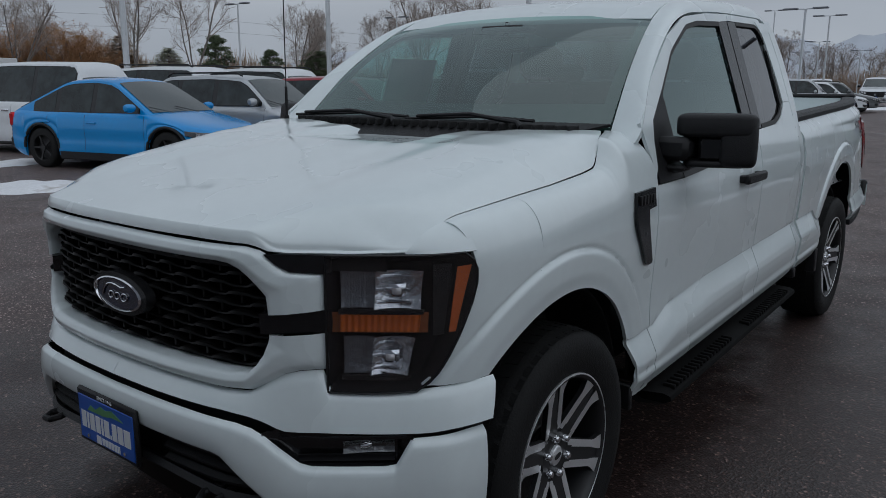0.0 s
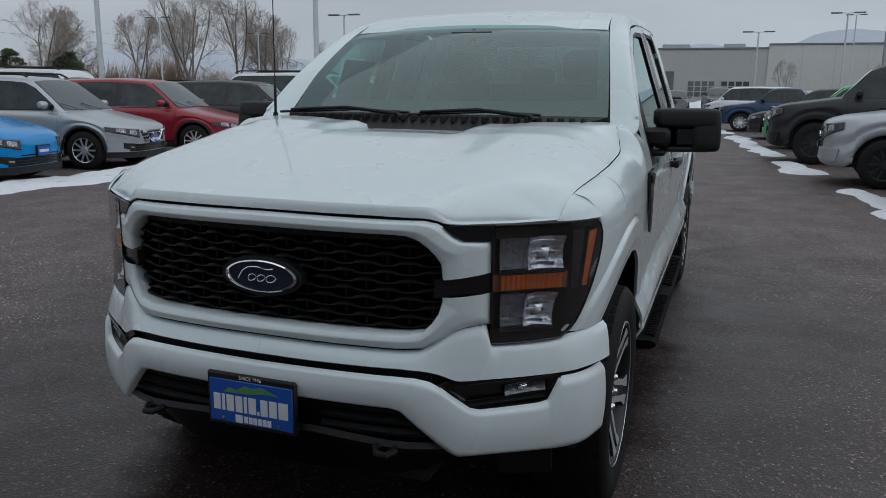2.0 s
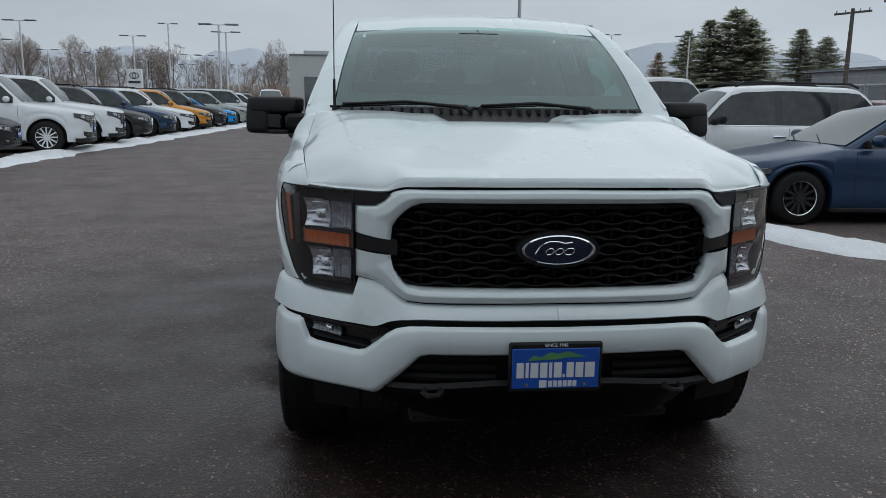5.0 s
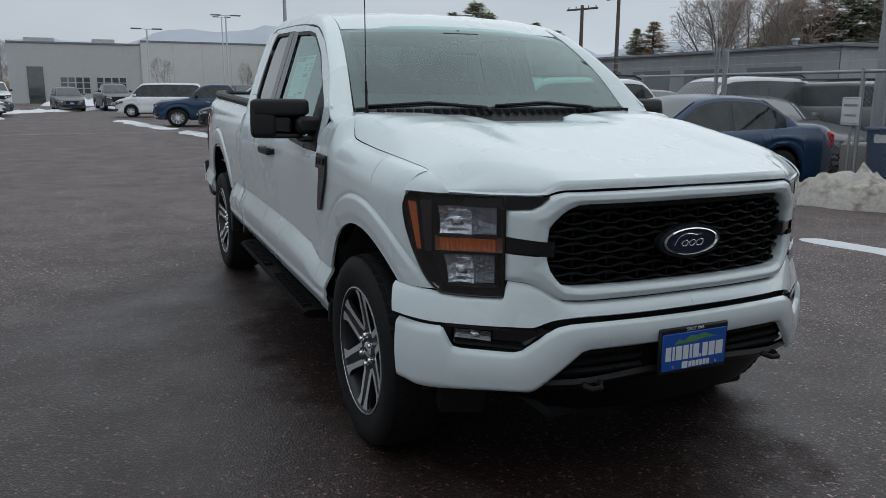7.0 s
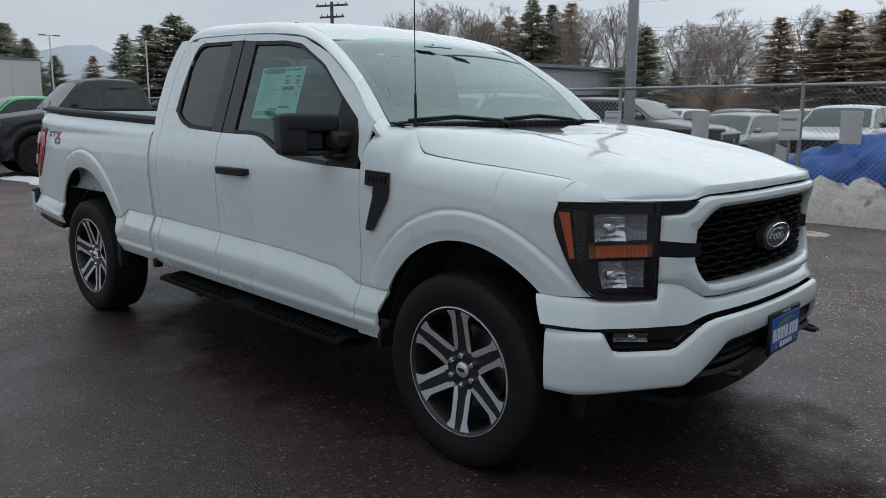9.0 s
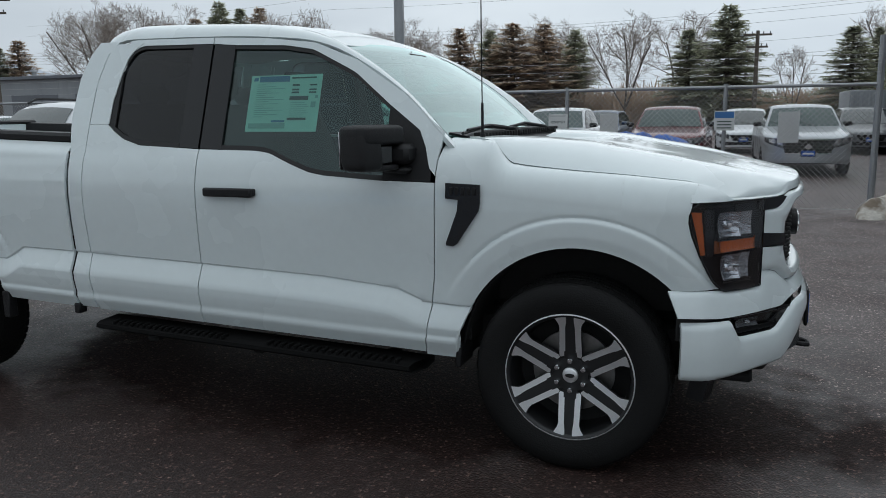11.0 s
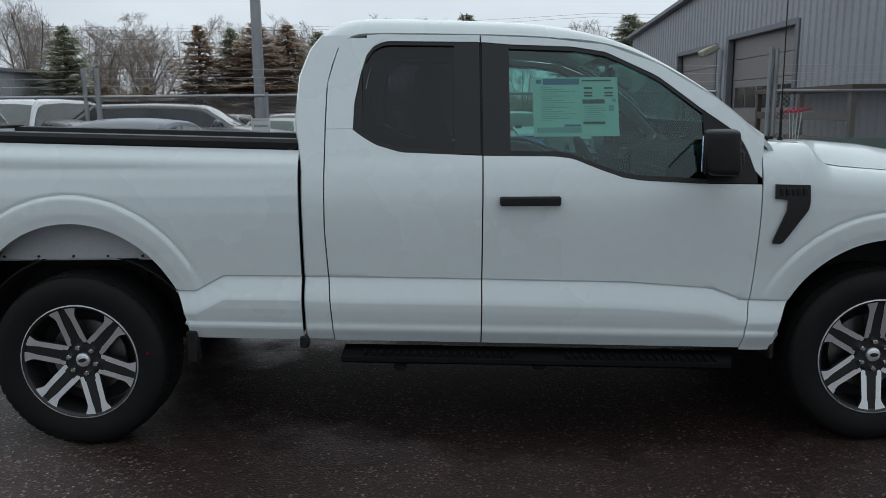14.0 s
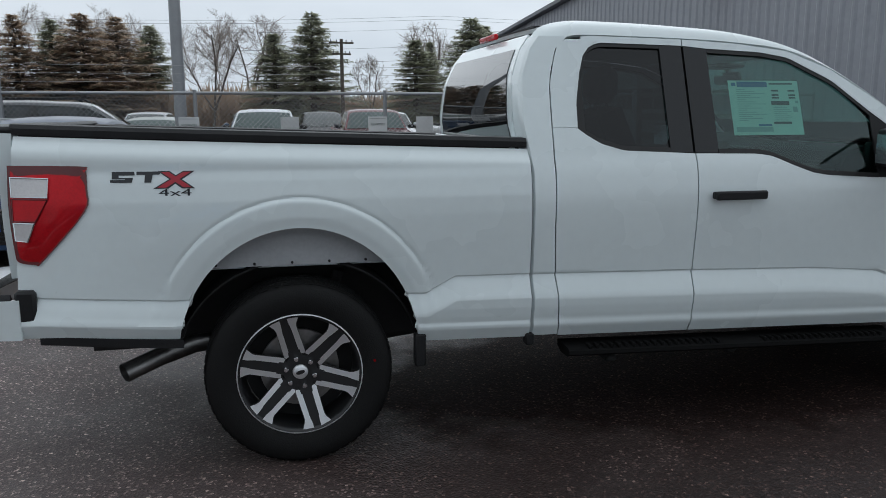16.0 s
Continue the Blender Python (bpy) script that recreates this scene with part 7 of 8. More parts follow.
def vehicle(kind, color, label, category, m, group="", bright=True, grille="dark", plate=True, spokes=10, rails=False, cladding=False, glass_m=None, **over):
    """A parked vehicle, nose along its own +x, middle of the wheelbase at the origin."""
    c = dict(SPEC[kind])
    c.update(over)
    L, W, H, wb, fo, r, belt_, clear, hf, hr = (c[k] for k in ("L", "W", "H", "wb", "fo", "r", "belt", "clear", "hf", "hr"))
    truck_like = kind in ("pickup", "big_pickup")
    x_n = wb / 2 + fo
    X = lambda f: x_n - f * L
    x_t = x_n - L
    deck = c.get("deck", belt_ + .04)
    o = thing("parked_" + category.replace(" ", "_"), m, label, category, group)
    hw = W / 2
    blunt = .62 if truck_like or kind in ("big_suv", "boxy_suv") else 1.0
    nose = Plan([(x_n - d * blunt, w * hw) for d, w in ((0, 0), (.006, .28), (.03, .48), (.09, .66), (.20, .81), (.38, .915), (.62, .972), (.95, 1.0))])
    tail_plan = lambda x: 1 - .10 * max(0, (x_t + .40 - x) / .40) ** 2.2

    def top_raw(x):
        return lerp(x_n - x, [0, .015, .05, .12, .34, x_n - X(c["cowl"]), x_n - X(c["tail"]), L - .06, L], [hf - .24, hf - .13, hf - .06, hf - .015, hf + .05, hr, deck, deck - .01, deck - .06])

    top = lambda x: top_raw(x) if x_n - x < .10 else even(top_raw, x, min(.10, (x_n - x) * .5), 5)

    def half(x):
        return (float(np.interp(-x, -nose.p[:, 0], nose.p[:, 1])) if x > x_n - .95 * blunt else hw) * tail_plan(x)

    axles = (wb / 2, -wb / 2)
    ra = r + .065

    def under(x):
        z = clear + .05 * max(0, 1 - (x_n - x) / .30) ** 2 + .12 * max(0, (x_t + .4 - x) / .4)
        for a in axles:
            d = (x - a) / ra
            if abs(d) < 1:
                z = max(z, r + ra * math.sqrt(1 - d * d) * .98)
        return z

    # columns crowd at the wheel openings and the nose
    xs = sorted(set(list(np.linspace(x_t, x_n - .2, 40)) + [x_n - d for d in (0, .002, .006, .015, .03, .05, .08, .12, .16)] + [a + ra * math.cos(t) for a in axles for t in np.linspace(0, math.pi, 17)]))

    def sec(x):
        w, zt, zb = half(x), top(x), under(x)
        k = min(1, w / (.75 * hw))
        sh = min(belt_, zt) - .03
        h = max(.02, sh - zb)
        pts = [(w - .05 * k, zb), (w - .012 * k, zb + h * .08), (w, zb + h * .28), (w - .014 * k, zb + h * .48), (w - .004 * k, zb + h * .64), (w - .016 * k, zb + h * .82), (w - .05 * k, max(sh - .005, zb + h * .92)), (w - .13 * k, zt - .012 + .004 * k), (w * .55, zt + .020 * k), (0, zt + .028 * k)]
        return catmull(pts, 2)

    vs, fs = [], []
    for x in xs:
        sc = sec(x)
        vs += [(x, -p[0], p[1]) for p in sc] + [(x, p[0], p[1]) for p in sc[-2::-1]]
    n = 2 * len(sc) - 1
    for i in range(len(xs) - 1):
        for j in range(n - 1):
            fs.append((i * n + j, i * n + j + 1, (i + 1) * n + j + 1, (i + 1) * n + j))
    fs.append(tuple(range(n)))
    part("body", Geo().add(vs, fs), color, o, sharp=42)
    part("underbody", Geo().box(x_t + .25, x_n - .30, -hw + .20, hw - .20, clear, max(r + ra, clear + .3) - .02), M_DARK, o)

    # cabin
    xc, xr0, xr1, xt = X(c["cowl"]), X(c["rf"]), X(c["rr"]), X(c["tail"])

    def zr_raw(x):
        return lerp(-x, [-xc, -xr0, -(xr0 * .6 + xr1 * .4), -xr1, -xt], [hr, H - .045, H, H - .03, max(deck, belt_)])

    def zr(x):
        e = min(.16, max(0, xc - x), max(0, x - xt))
        return even(zr_raw, x, e) if e > .01 else zr_raw(x)

    wb_ = hw - .10

    def wr(z):
        return wb_ - max(0, z - belt_) * .30 - .18 * max(0, z - (H - .16)) ** 1.2

    def cabin(a, t):
        x = xc + (xt - xc) * a
        z1 = max(zr(x), belt_ - .02)
        up = max(z1 - .07, belt_ - .04)
        kk = [(wr(belt_) + .012, belt_ - .04), (wr(up), up), (wr(up) - .022, max(z1 - .028, belt_ - .03)), (wr(up) - .09, z1 - .004), (wr(up) * .5, z1 + .022 * min(1, (z1 - belt_) / .3)), (0, z1 + .032 * min(1, (z1 - belt_) / .3))]
        u = (1 - abs(2 * t - 1)) * 5
        i = min(4, int(u))
        f = u - i
        w = kk[i][0] * (1 - f) + kk[i + 1][0] * f
        return x, math.copysign(w, t - .5) if abs(t - .5) > 1e-6 else 0.0, kk[i][1] * (1 - f) + kk[i + 1][1] * f

    part("cabin", Geo().sheet(cabin, 44, 30, 0, (0, 0, 1)), color, o, sharp=50)
    for nm, xa, xb in (("windscreen", xc - .03, xr0 + .05), ("back_window", xr1 - .05, xt + .05)):
        def ws_(a, t):
            x = xa + (xb - xa) * t
            z = zr(x)
            v = 2 * a - 1
            return x, v * (wr(z - .05) - .075), z + .010 + .032 * min(1, (z - belt_) / .3) * (1 - v * v)
        if nm == "back_window" and truck_like:
            continue
        part(nm, Geo().sheet(ws_, 10, 8, .004, (1 if nm == "windscreen" else -1, 0, 1)), glass_m or M_CARGLASS, o)
    # side windows in a black band
    cuts = {"pickup": [(.02, .47), (.53, .93)], "big_pickup": [(.02, .45), (.51, .93)], "van": [(.03, .28), (.31, .62), (.65, .95)], "sedan": [(.04, .48), (.52, .88)]}.get(kind, [(.04, .40), (.44, .72), (.76, .95)])
    xa_all, xb_all = xc - .22 * (xc - xr0), xt + .30 * abs(xr1 - xt)
    sub = (xa_all + xb_all) / 2
    for s_ in (1, -1):
        def pane(x0, x1, lo, hi, off):
            def sw(a, t):
                x = x0 + (x1 - x0) * a
                z1 = max(belt_ + .03, zr(x) - hi)
                z = belt_ + lo + (z1 - belt_ - lo) * t
                return x, s_ * (wr(z) + off), z
            return Geo().sheet(sw, 14, 5, .004, (0, s_, 0))
        part("window_band", pane(xa_all + (xb_all - xa_all) * .02, xa_all + (xb_all - xa_all) * .96, .004, .070, .006), M_GLOSSBLACK, o)
        for c0, c1 in cuts:
            part("side_window", pane(xa_all + (xb_all - xa_all) * c0, xa_all + (xb_all - xa_all) * c1, .022, .090, .0095), M_SIDEGLASS, o)
        if bright and not truck_like:
            part("window_trim", Geo().tube([(xa_all + (xb_all - xa_all) * u, s_ * (wr(belt_) + .012), belt_ + .006) for u in (.02, .3, .6, .95)], .007, 5), M_CHROME, o)
        mir = Geo()
        for q in range(9):
            v_ = -math.pi / 2 + math.pi * q / 8
            for e in range(12):
                t = 2 * math.pi * e / 12
                cs, sn = math.cos(v_) ** .5 if abs(math.cos(v_)) > 1e-6 else 0, math.sin(v_)
                mir.v.append((xc - .33 + .075 * cs * math.cos(t), s_ * (hw + .055 + .105 * math.copysign(abs(sn) ** .7, sn)), belt_ + .10 + .075 * cs * math.sin(t)))
        mir.f += [(q * 12 + e, q * 12 + (e + 1) % 12, q * 12 + 12 + (e + 1) % 12, q * 12 + 12 + e) for q in range(8) for e in range(12)]
        part("door_mirror", mir, M_BLACK if truck_like or kind == "boxy_suv" else color, o)
        for hx in (sub + .25, xb_all * .55 + xa_all * .45 - .75):
            part("door_handle", Geo().box(hx - .11, hx + .11, s_ * (hw - .03), s_ * (hw + .012), belt_ - .19, belt_ - .155, .010), M_CHROME if bright else color, o)
        for sx in (xc - .12, sub + .08, xb_all * .8 + xa_all * .2 if not truck_like else xt + .02):
            sm = Geo()
            zb = under(sx) + .08
            prof = sec(sx)
            seamp = [(sx, s_ * (p[0] + .0005), p[1]) for p in prof if zb < p[1] < belt_ - .02]
            if len(seamp) > 2:
                part("door_seam", sm.tube(seamp, .0035, 4), M_RUBBERGAP, o)
        part("sill", Geo().box(-wb / 2 + ra, wb / 2 - ra, s_ * (hw - .12), s_ * (hw - .004), clear - .02, clear + (.16 if cladding else .05), .02), M_BLACK, o)
        if cladding:
            for a in axles:
                pts = [(a + (ra + .012) * math.cos(t), s_ * (hw - .012), r + (ra + .012) * .98 * math.sin(t)) for t in np.linspace(0, math.pi, 17)]
                part("arch_cladding", Geo().tube(pts, .028, 6), M_BLACK, o)

        def on_nose(w0, back, z0, z1, off, rise=0.0, taper=0.0, nu=12, nv=5):
            """A patch wrapped round the nose, from half width w0 (of hw) to back metres behind the tip."""
            q0, q1 = nose.q_w(w0 * hw), nose.q_x(x_n - back)
            def fn(a, t):
                x, w = nose.at(q0 + (q1 - q0) * a, off)
                za, zb_ = z0 + (rise + taper) * a, z1 + rise * a
                return x, s_ * w, za + (zb_ - za) * t
            return Geo().sheet(fn, nu, nv, .02, (1, s_, 0))

        tall = .25 if truck_like else (.20 if kind in ("big_suv", "boxy_suv", "van") else .155)
        z1 = hf - .075
        clear_lamp = kind == "boxy_suv" or color is GREEN
        q0_, q1_ = nose.q_w(.50 * hw), nose.q_x(x_n - .48 * blunt)

        def lamp_piece(a0, a1, t0, t1, off, nu=8, nv=4, thick=.006):
            """A piece inside the swept outline of the head lamp."""
            def fn(a, t):
                u = a0 + (a1 - a0) * a
                x, w = nose.at(q0_ + (q1_ - q0_) * u, off)
                zb = z1 - tall + (.050 + tall * .55) * u
                return x, s_ * w, zb + (z1 + .050 * u - zb) * (t0 + (t1 - t0) * t)
            return Geo().sheet(fn, nu, nv, thick, (1, s_, 0))

        lamp = part("head_lamp", lamp_piece(0, 1, 0, 1, .004, 14, 6, .02), M_CARLAMP if clear_lamp else M_LAMPSMOKE, o)
        part("reflector", lamp_piece(.10, .34, .22, .80, .008, 8, 6), M_REFLECTOR, lamp)
        part("reflector", lamp_piece(.44, .70, .24, .84, .008, 8, 6), M_REFLECTOR, lamp)
        part("running_light", lamp_piece(.04, .92, .90, .98, .009, 14, 2), M_CARLAMP, lamp)
        part("lamp_edge", lamp_piece(0, 1, -.06, .03, .008, 14, 2), M_GLOSSBLACK, lamp)
        if clear_lamp:
            part("indicator", lamp_piece(.76, .97, .10, .86, .009, 6, 4), M_AMBER, lamp)
        fog = part("fog_lamp", on_nose(.62, .20 * blunt, clear + .10, clear + .24, .008, .02, .04, 8, 3), M_BLACK, o)
        part("fog_trim", on_nose(.64, .12 * blunt, clear + .16, clear + .185, .020, .01, 0, 5, 1), M_CHROME if grille == "chrome" else M_CARLAMP, fog)
        part("tail_lamp", Geo().box(x_t - .012, x_t + .14, s_ * (hw - .24), s_ * (hw - .06), belt_ - .28, belt_ - .02, .03), M_RED, o)
        for a in axles:
            car_wheel(o, a, s_ * (hw - .125), r, .23, bright, spokes)
        if rails:
            part("roof_rail", Geo().tube([(xr0 - .1, s_ * (wr(H) - .02), H - .01), (xr0 - .25, s_ * (wr(H) - .02), H + .06), (xr1 + .25, s_ * (wr(H) - .02), H + .05), (xr1 + .1, s_ * (wr(H) - .02), H - .01)], .02, 6), M_BLACK, o)

    def across(w, z0, z1, off, m_, nm, parent, cut=0.0, nu=16, nv=3, thick=.02):
        """A band across the nose, its lower corners cut in."""
        q = nose.q_w(w * hw)
        def fn(a, t):
            v = 2 * a - 1
            x, w_ = nose.at(abs(v) * q * (1 - cut * (1 - t)), off)
            return x, math.copysign(w_, v), z0 + (z1 - z0) * t
        return part(nm, Geo().sheet(fn, nu, nv, thick, (1, 0, 0)), m_, parent)

    big = truck_like or kind in ("big_suv", "boxy_suv")
    g0, g1, gw = (hf - .46, hf - .10, .62) if truck_like else ((hf - .38, hf - .11, .58) if big else (hf - .31, hf - .12, .46))
    if grille != "body":
        gp = across(gw, g0, g1, .004, M_GLOSSBLACK, "grille", o, .22)
        nb = 5 if big else 3
        for q in range(nb):
            z = g0 + (g1 - g0) * (q + .5) / nb
            across(gw * (.80 + .18 * (q + .5) / nb), z - .010, z + .010, .012, M_CHROME if grille == "chrome" else M_BLACK, "grille_bar", gp, 0, 12, 1, .012)
        for z in (g0 - .012, g1):
            across(gw * (.80 if z < g1 else 1.02), z, z + .022, .014, M_CHROME if grille == "chrome" or truck_like else M_GLOSSBLACK, "grille_frame", gp, 0, 14, 1, .02)
        part("badge", Geo().tube([(x_n + .012, 0, (g0 + g1) / 2), (x_n + .034, 0, (g0 + g1) / 2)], .07, 18), M_CHROME, gp)
        if kind == "suv" and grille == "chrome":
            for e in (1, -1):
                arm_ = [nose.at(nose.q_w(f * hw), .026) + (g0 - .01 + (g1 + .02 - g0) * u,) for f, u in ((.06, 0), (.15, .10), (.24, .50), (.31, .95), (.44, 1.0))]
                part("grille_vee", Geo().tube([(x, e * w, z) for x, w, z in arm_], .017, 6), M_CHROME, gp)
    else:
        gp = across(.50, g0 - .02, g0, .004, M_GLOSSBLACK, "grille", o)
    lo = across(.66 if not truck_like else .50, clear + .10, clear + .23, .004, M_GLOSSBLACK, "lower_intake", o, -.12)
    for q in range(2):
        across(.62 if not truck_like else .46, clear + .13 + .045 * q, clear + .142 + .045 * q, .010, M_BLACK, "intake_slat", lo, 0, 10, 1, .01)
    if truck_like:
        across(.93, clear + .10, clear + .30, .030, M_CHROME if bright else color, "front_bumper", o, .04, 24, 5, .05)
    elif cladding or big:
        across(.95, clear - .02, clear + .09, .010, M_BLACK, "lower_lip", o, .03, 24, 3, .03)
    part("rear_bumper", Geo().box(x_t - .05, x_t + .12, -hw * .92, hw * .92, clear + .14, clear + .36, .04), M_BLACK, o)
    if plate:
        px = x_n + (.036 if truck_like else .016)
        pf = part("number_plate", Geo().box(px - .02, px + .012, -.165, .165, clear + .22, clear + .40, .004), M_BLACK, o, "blue plate in black frame")
        part("plate_face", Geo().box(px + .012, px + .016, -.150, .150, clear + .235, clear + .385, .002), M_BLUE, pf)
        part("print_bar", Geo().box(px + .016, px + .018, -.12, .12, clear + .285, clear + .33), M_INK, pf)
    for y0 in (-.35, .3):
        part("wiper", Geo().tube([(xc + .04, y0, zr(xc) + .02), (xc - .14, y0 - .42, zr(xc - .14) + .040)], .006, 5), M_BLACK, o)
    if truck_like:
        part("bed_opening", Geo().box(x_t + .10, xt - .10, -hw + .16, hw - .16, deck + .02, deck + .045), M_DARK, o)
    return o


def beside(fw, heading, kind, side):
    """The pose at which a vehicle's front wheel on that side touches the ground at fw."""
    c = SPEC[kind]
    s_ = 1 if side == "left" else -1
    R = Matrix.Rotation(radians(heading), 3, "Z")
    off = R @ Vector((c["wb"] / 2, s_ * (c["W"] / 2 - .02), 0))
    return pose(fw[0] - off.x, fw[1] - off.y, 0, 0, 0, heading)


BLUE = paint("bright_blue", (.008, .25, .62), .25, .1)
SILVER = paint("silver", (.42, .44, .46), .28, .5)
CARWHITE = paint("white", (.66, .68, .70), .3, 0, .5)
DRED = paint("dark_red", (.24, .008, .020), .28, .2, .45)
CBLACK = paint("black", (.006, .006, .008), .38, 0, .12)
NAVY = paint("navy_blue", (.010, .034, .085), .3, .2, .25)
GREY = paint("mid_grey", (.12, .125, .13), .3, .4)
ORANGE = paint("orange", (.55, .24, .03))
SAGE = paint("sage_silver", (.30, .33, .31), .3, .5)
GREEN = paint("grass_green", (.05, .36, .12))
BURG = paint("burgundy", (.12, .02, .025))
RB_ = "cars in the row behind the snow"
vehicle("coupe_suv", BLUE, "bright blue electric crossover with black wheels", "car", beside((-5.55, -9.75), 104, "coupe_suv", "right"), RB_, bright=False, grille="body", cladding=True, spokes=5)
vehicle("suv", SILVER, "silver compact crossover with chrome front", "car", beside((-8.35, -10.0), 103, "suv", "right"), RB_, grille="chrome", cladding=True, rails=True)
vehicle("suv", DRED, "dark red crossover with chrome grille", "car", beside((-11.5, -10.0), 102, "suv", "right"), RB_, grille="chrome", cladding=True)
vehicle("suv", CBLACK, "black crossover with dark wheels and a chalk mark", "car", beside((-14.45, -9.25), 101, "suv", "right"), RB_, bright=False)
vehicle("big_suv", CARWHITE, "large white sport utility vehicle with roof rails", "car", beside((-16.9, -8.45), 100, "big_suv", "right"), RB_, grille="chrome", rails=True, spokes=12)
rowc = [("big_suv", CARWHITE, "white"), ("suv", CBLACK, "black"), ("suv", NAVY, "navy blue"), ("suv", CARWHITE, "white"), ("suv", ORANGE, "orange"), ("suv", CBLACK, "black"), ("sedan", BLUE, "bright blue"), ("suv", SAGE, "sage silver"), ("van", SILVER, "silver"), ("suv", SILVER, "silver"), ("suv", CARWHITE, "white"), ("suv", GREY, "grey")]
for k, (kd, cl, nm) in enumerate(rowc):
    x = -19.8 - 2.62 * k
    y = -8.55 + (-19.8 - x) * .062
    vehicle(kd, cl, f"{nm} car parked nose out by the snow ridge", "car", beside((x, y), 99, kd, "right"), RB_, bright=k % 2 == 0, grille="chrome" if k % 3 else "dark", rails=k % 2 == 1, cladding=k % 2 == 0)
RB2 = "cars in the second row"
vehicle("van", CARWHITE, "white passenger van seen from behind", "van", pose(-6.6, -16.6, 0, 0, 0, 284), RB2, bright=True, H=1.98)
for k, (kd, cl, nm) in enumerate([("big_suv", CARWHITE, "white"), ("big_suv", CARWHITE, "white"), ("suv", CARWHITE, "white"), ("suv", BURG, "burgundy"), ("suv", NAVY, "navy"), ("big_suv", CARWHITE, "white"), ("suv", GREY, "grey")]):
    vehicle(kd, cl, f"{nm} car in the second parked row", "car", pose(-10.4 - 2.95 * k, -18.2 + .16 * k, 0, 0, 0, 282), RB2, rails=True)
RL = "cars in the row by the fence"
vehicle("sedan", NAVY, "dark blue sedan with black bright-edged wheels", "car", beside((-5.55, 4.65), -92, "sedan", "left"), RL, bright=False, spokes=12, H=1.45, grille="chrome")
vehicle("boxy_suv", CARWHITE, "white boxy sport utility vehicle with roof rails", "car", beside((-8.75, 4.35), -93, "boxy_suv", "left"), RL, grille="chrome", rails=True, spokes=6)
vehicle("pickup", SILVER, "silver-white crew cab pickup truck", "pickup truck", beside((-11.5, 3.6), -94, "pickup", "left"), RL, bright=False)
vehicle("big_pickup", CBLACK, "large black crew cab pickup truck", "pickup truck", beside((-16.0, 2.9), -95, "big_pickup", "left") @ Matrix.Diagonal((1, 1, 1.05, 1)), RL, bright=False)
vehicle("pickup", GREEN, "grass green pickup truck with a black rack", "pickup truck", beside((-20.8, 2.9), -95, "pickup", "left") @ Matrix.Diagonal((1, 1, .93, 1)), RL, bright=False)
vehicle("suv", CBLACK, "black crossover with bright wheels", "car", beside((-25.6, 2.45), -96, "suv", "left"), RL)
vehicle("pickup", NAVY, "dark blue crew cab pickup truck", "pickup truck", beside((-31.2, 1.4), -97, "pickup", "left") @ Matrix.Diagonal((1, 1, .90, 1)), RL)
vehicle("van", CARWHITE, "plain white panel van parked nose out", "van", beside((-44, .2), -100, "van", "left"), RL, H=1.88)
for k, (kd, cl, nm) in enumerate([("pickup", CARWHITE, "white"), ("big_pickup", CARWHITE, "white"), ("suv", GREY, "grey"), ("pickup", GREY, "grey"), ("suv", SILVER, "silver"), ("boxy_suv", SILVER, "silver"), ("pickup", NAVY, "navy"), ("suv", CARWHITE, "white")]):
    vehicle(kd, cl, f"{nm} vehicle parked before the far building", "car", pose(-60 - 1.5 * (k % 2), -11.5 + 3.4 * k if k < 2 else -9.5 + 3.1 * k, 0, 0, 0, (8 if k != 5 else 185)), "cars before the far building")
for k, (kd, cl, nm) in enumerate([("suv", CARWHITE, "white"), ("suv", GREY, "grey"), ("sedan", SILVER, "silver"), ("suv", CARWHITE, "white"), ("suv", NAVY, "navy"), ("pickup", CARWHITE, "white"), ("suv", CBLACK, "black"), ("sedan", CARWHITE, "white")]):
    vehicle(kd, cl, f"{nm} car far across the car park", "car", pose(-62 - 3.2 * k, -24 + 1.1 * k, 0, 0, 0, 5), "cars far across the car park")
# behind the wire fence
M_TEALGLASS = mat("teal_car_glass", (.075, .105, .10), .12, vary=.3, scale=1.5, spec=.45)
RF = "vehicles behind the wire fence"
vehicle("boxy_suv", CARWHITE, "white sport utility vehicle with black roof rails", "car", pose(-10.2, 10.6, 0, 0, 0, -94), RF, rails=True, L=4.5, H=1.82)
vehicle("sedan", GREY, "dark grey sedan beside the fence", "car", pose(-9.2, 10.9, 0, 0, 0, 4), RF)
vehicle("big_suv", GREY, "long dark grey wagon with a flat roof", "car", pose(-7.7, 13.2, 0, 0, 0, 6), RF, H=1.72, rails=True)
for k, (x, y, kd, cl, nm, a) in enumerate([(-6.6, 16.6, "suv", SAGE, "sage silver", -90), (-3.85, 17.0, "pickup", CARWHITE, "white", -92), (-1.05, 17.2, "pickup", BURG, "dark red", -90), (1.9, 17.0, "pickup", SILVER, "silver", -88), (-9.6, 17.0, "big_pickup", SILVER, "silver", -91), (-12.6, 16.5, "suv", CBLACK, "black", -92), (-14.8, 12.6, "suv", BURG, "burgundy", 5), (-20, 13.2, "suv", CARWHITE, "white", 3), (-12.5, 20.5, "big_suv", CARWHITE, "white", 4), (-19, 20.0, "big_suv", CARWHITE, "white", 4)]):
    vehicle(kd, cl, f"{nm} vehicle parked behind the wire fence", "car", pose(x, y, 0, 0, 0, a) @ Matrix.Diagonal((.90, .90, .80 if y > 16 else .92, 1)), RF, bright=k % 2 == 0, glass_m=M_TEALGLASS)
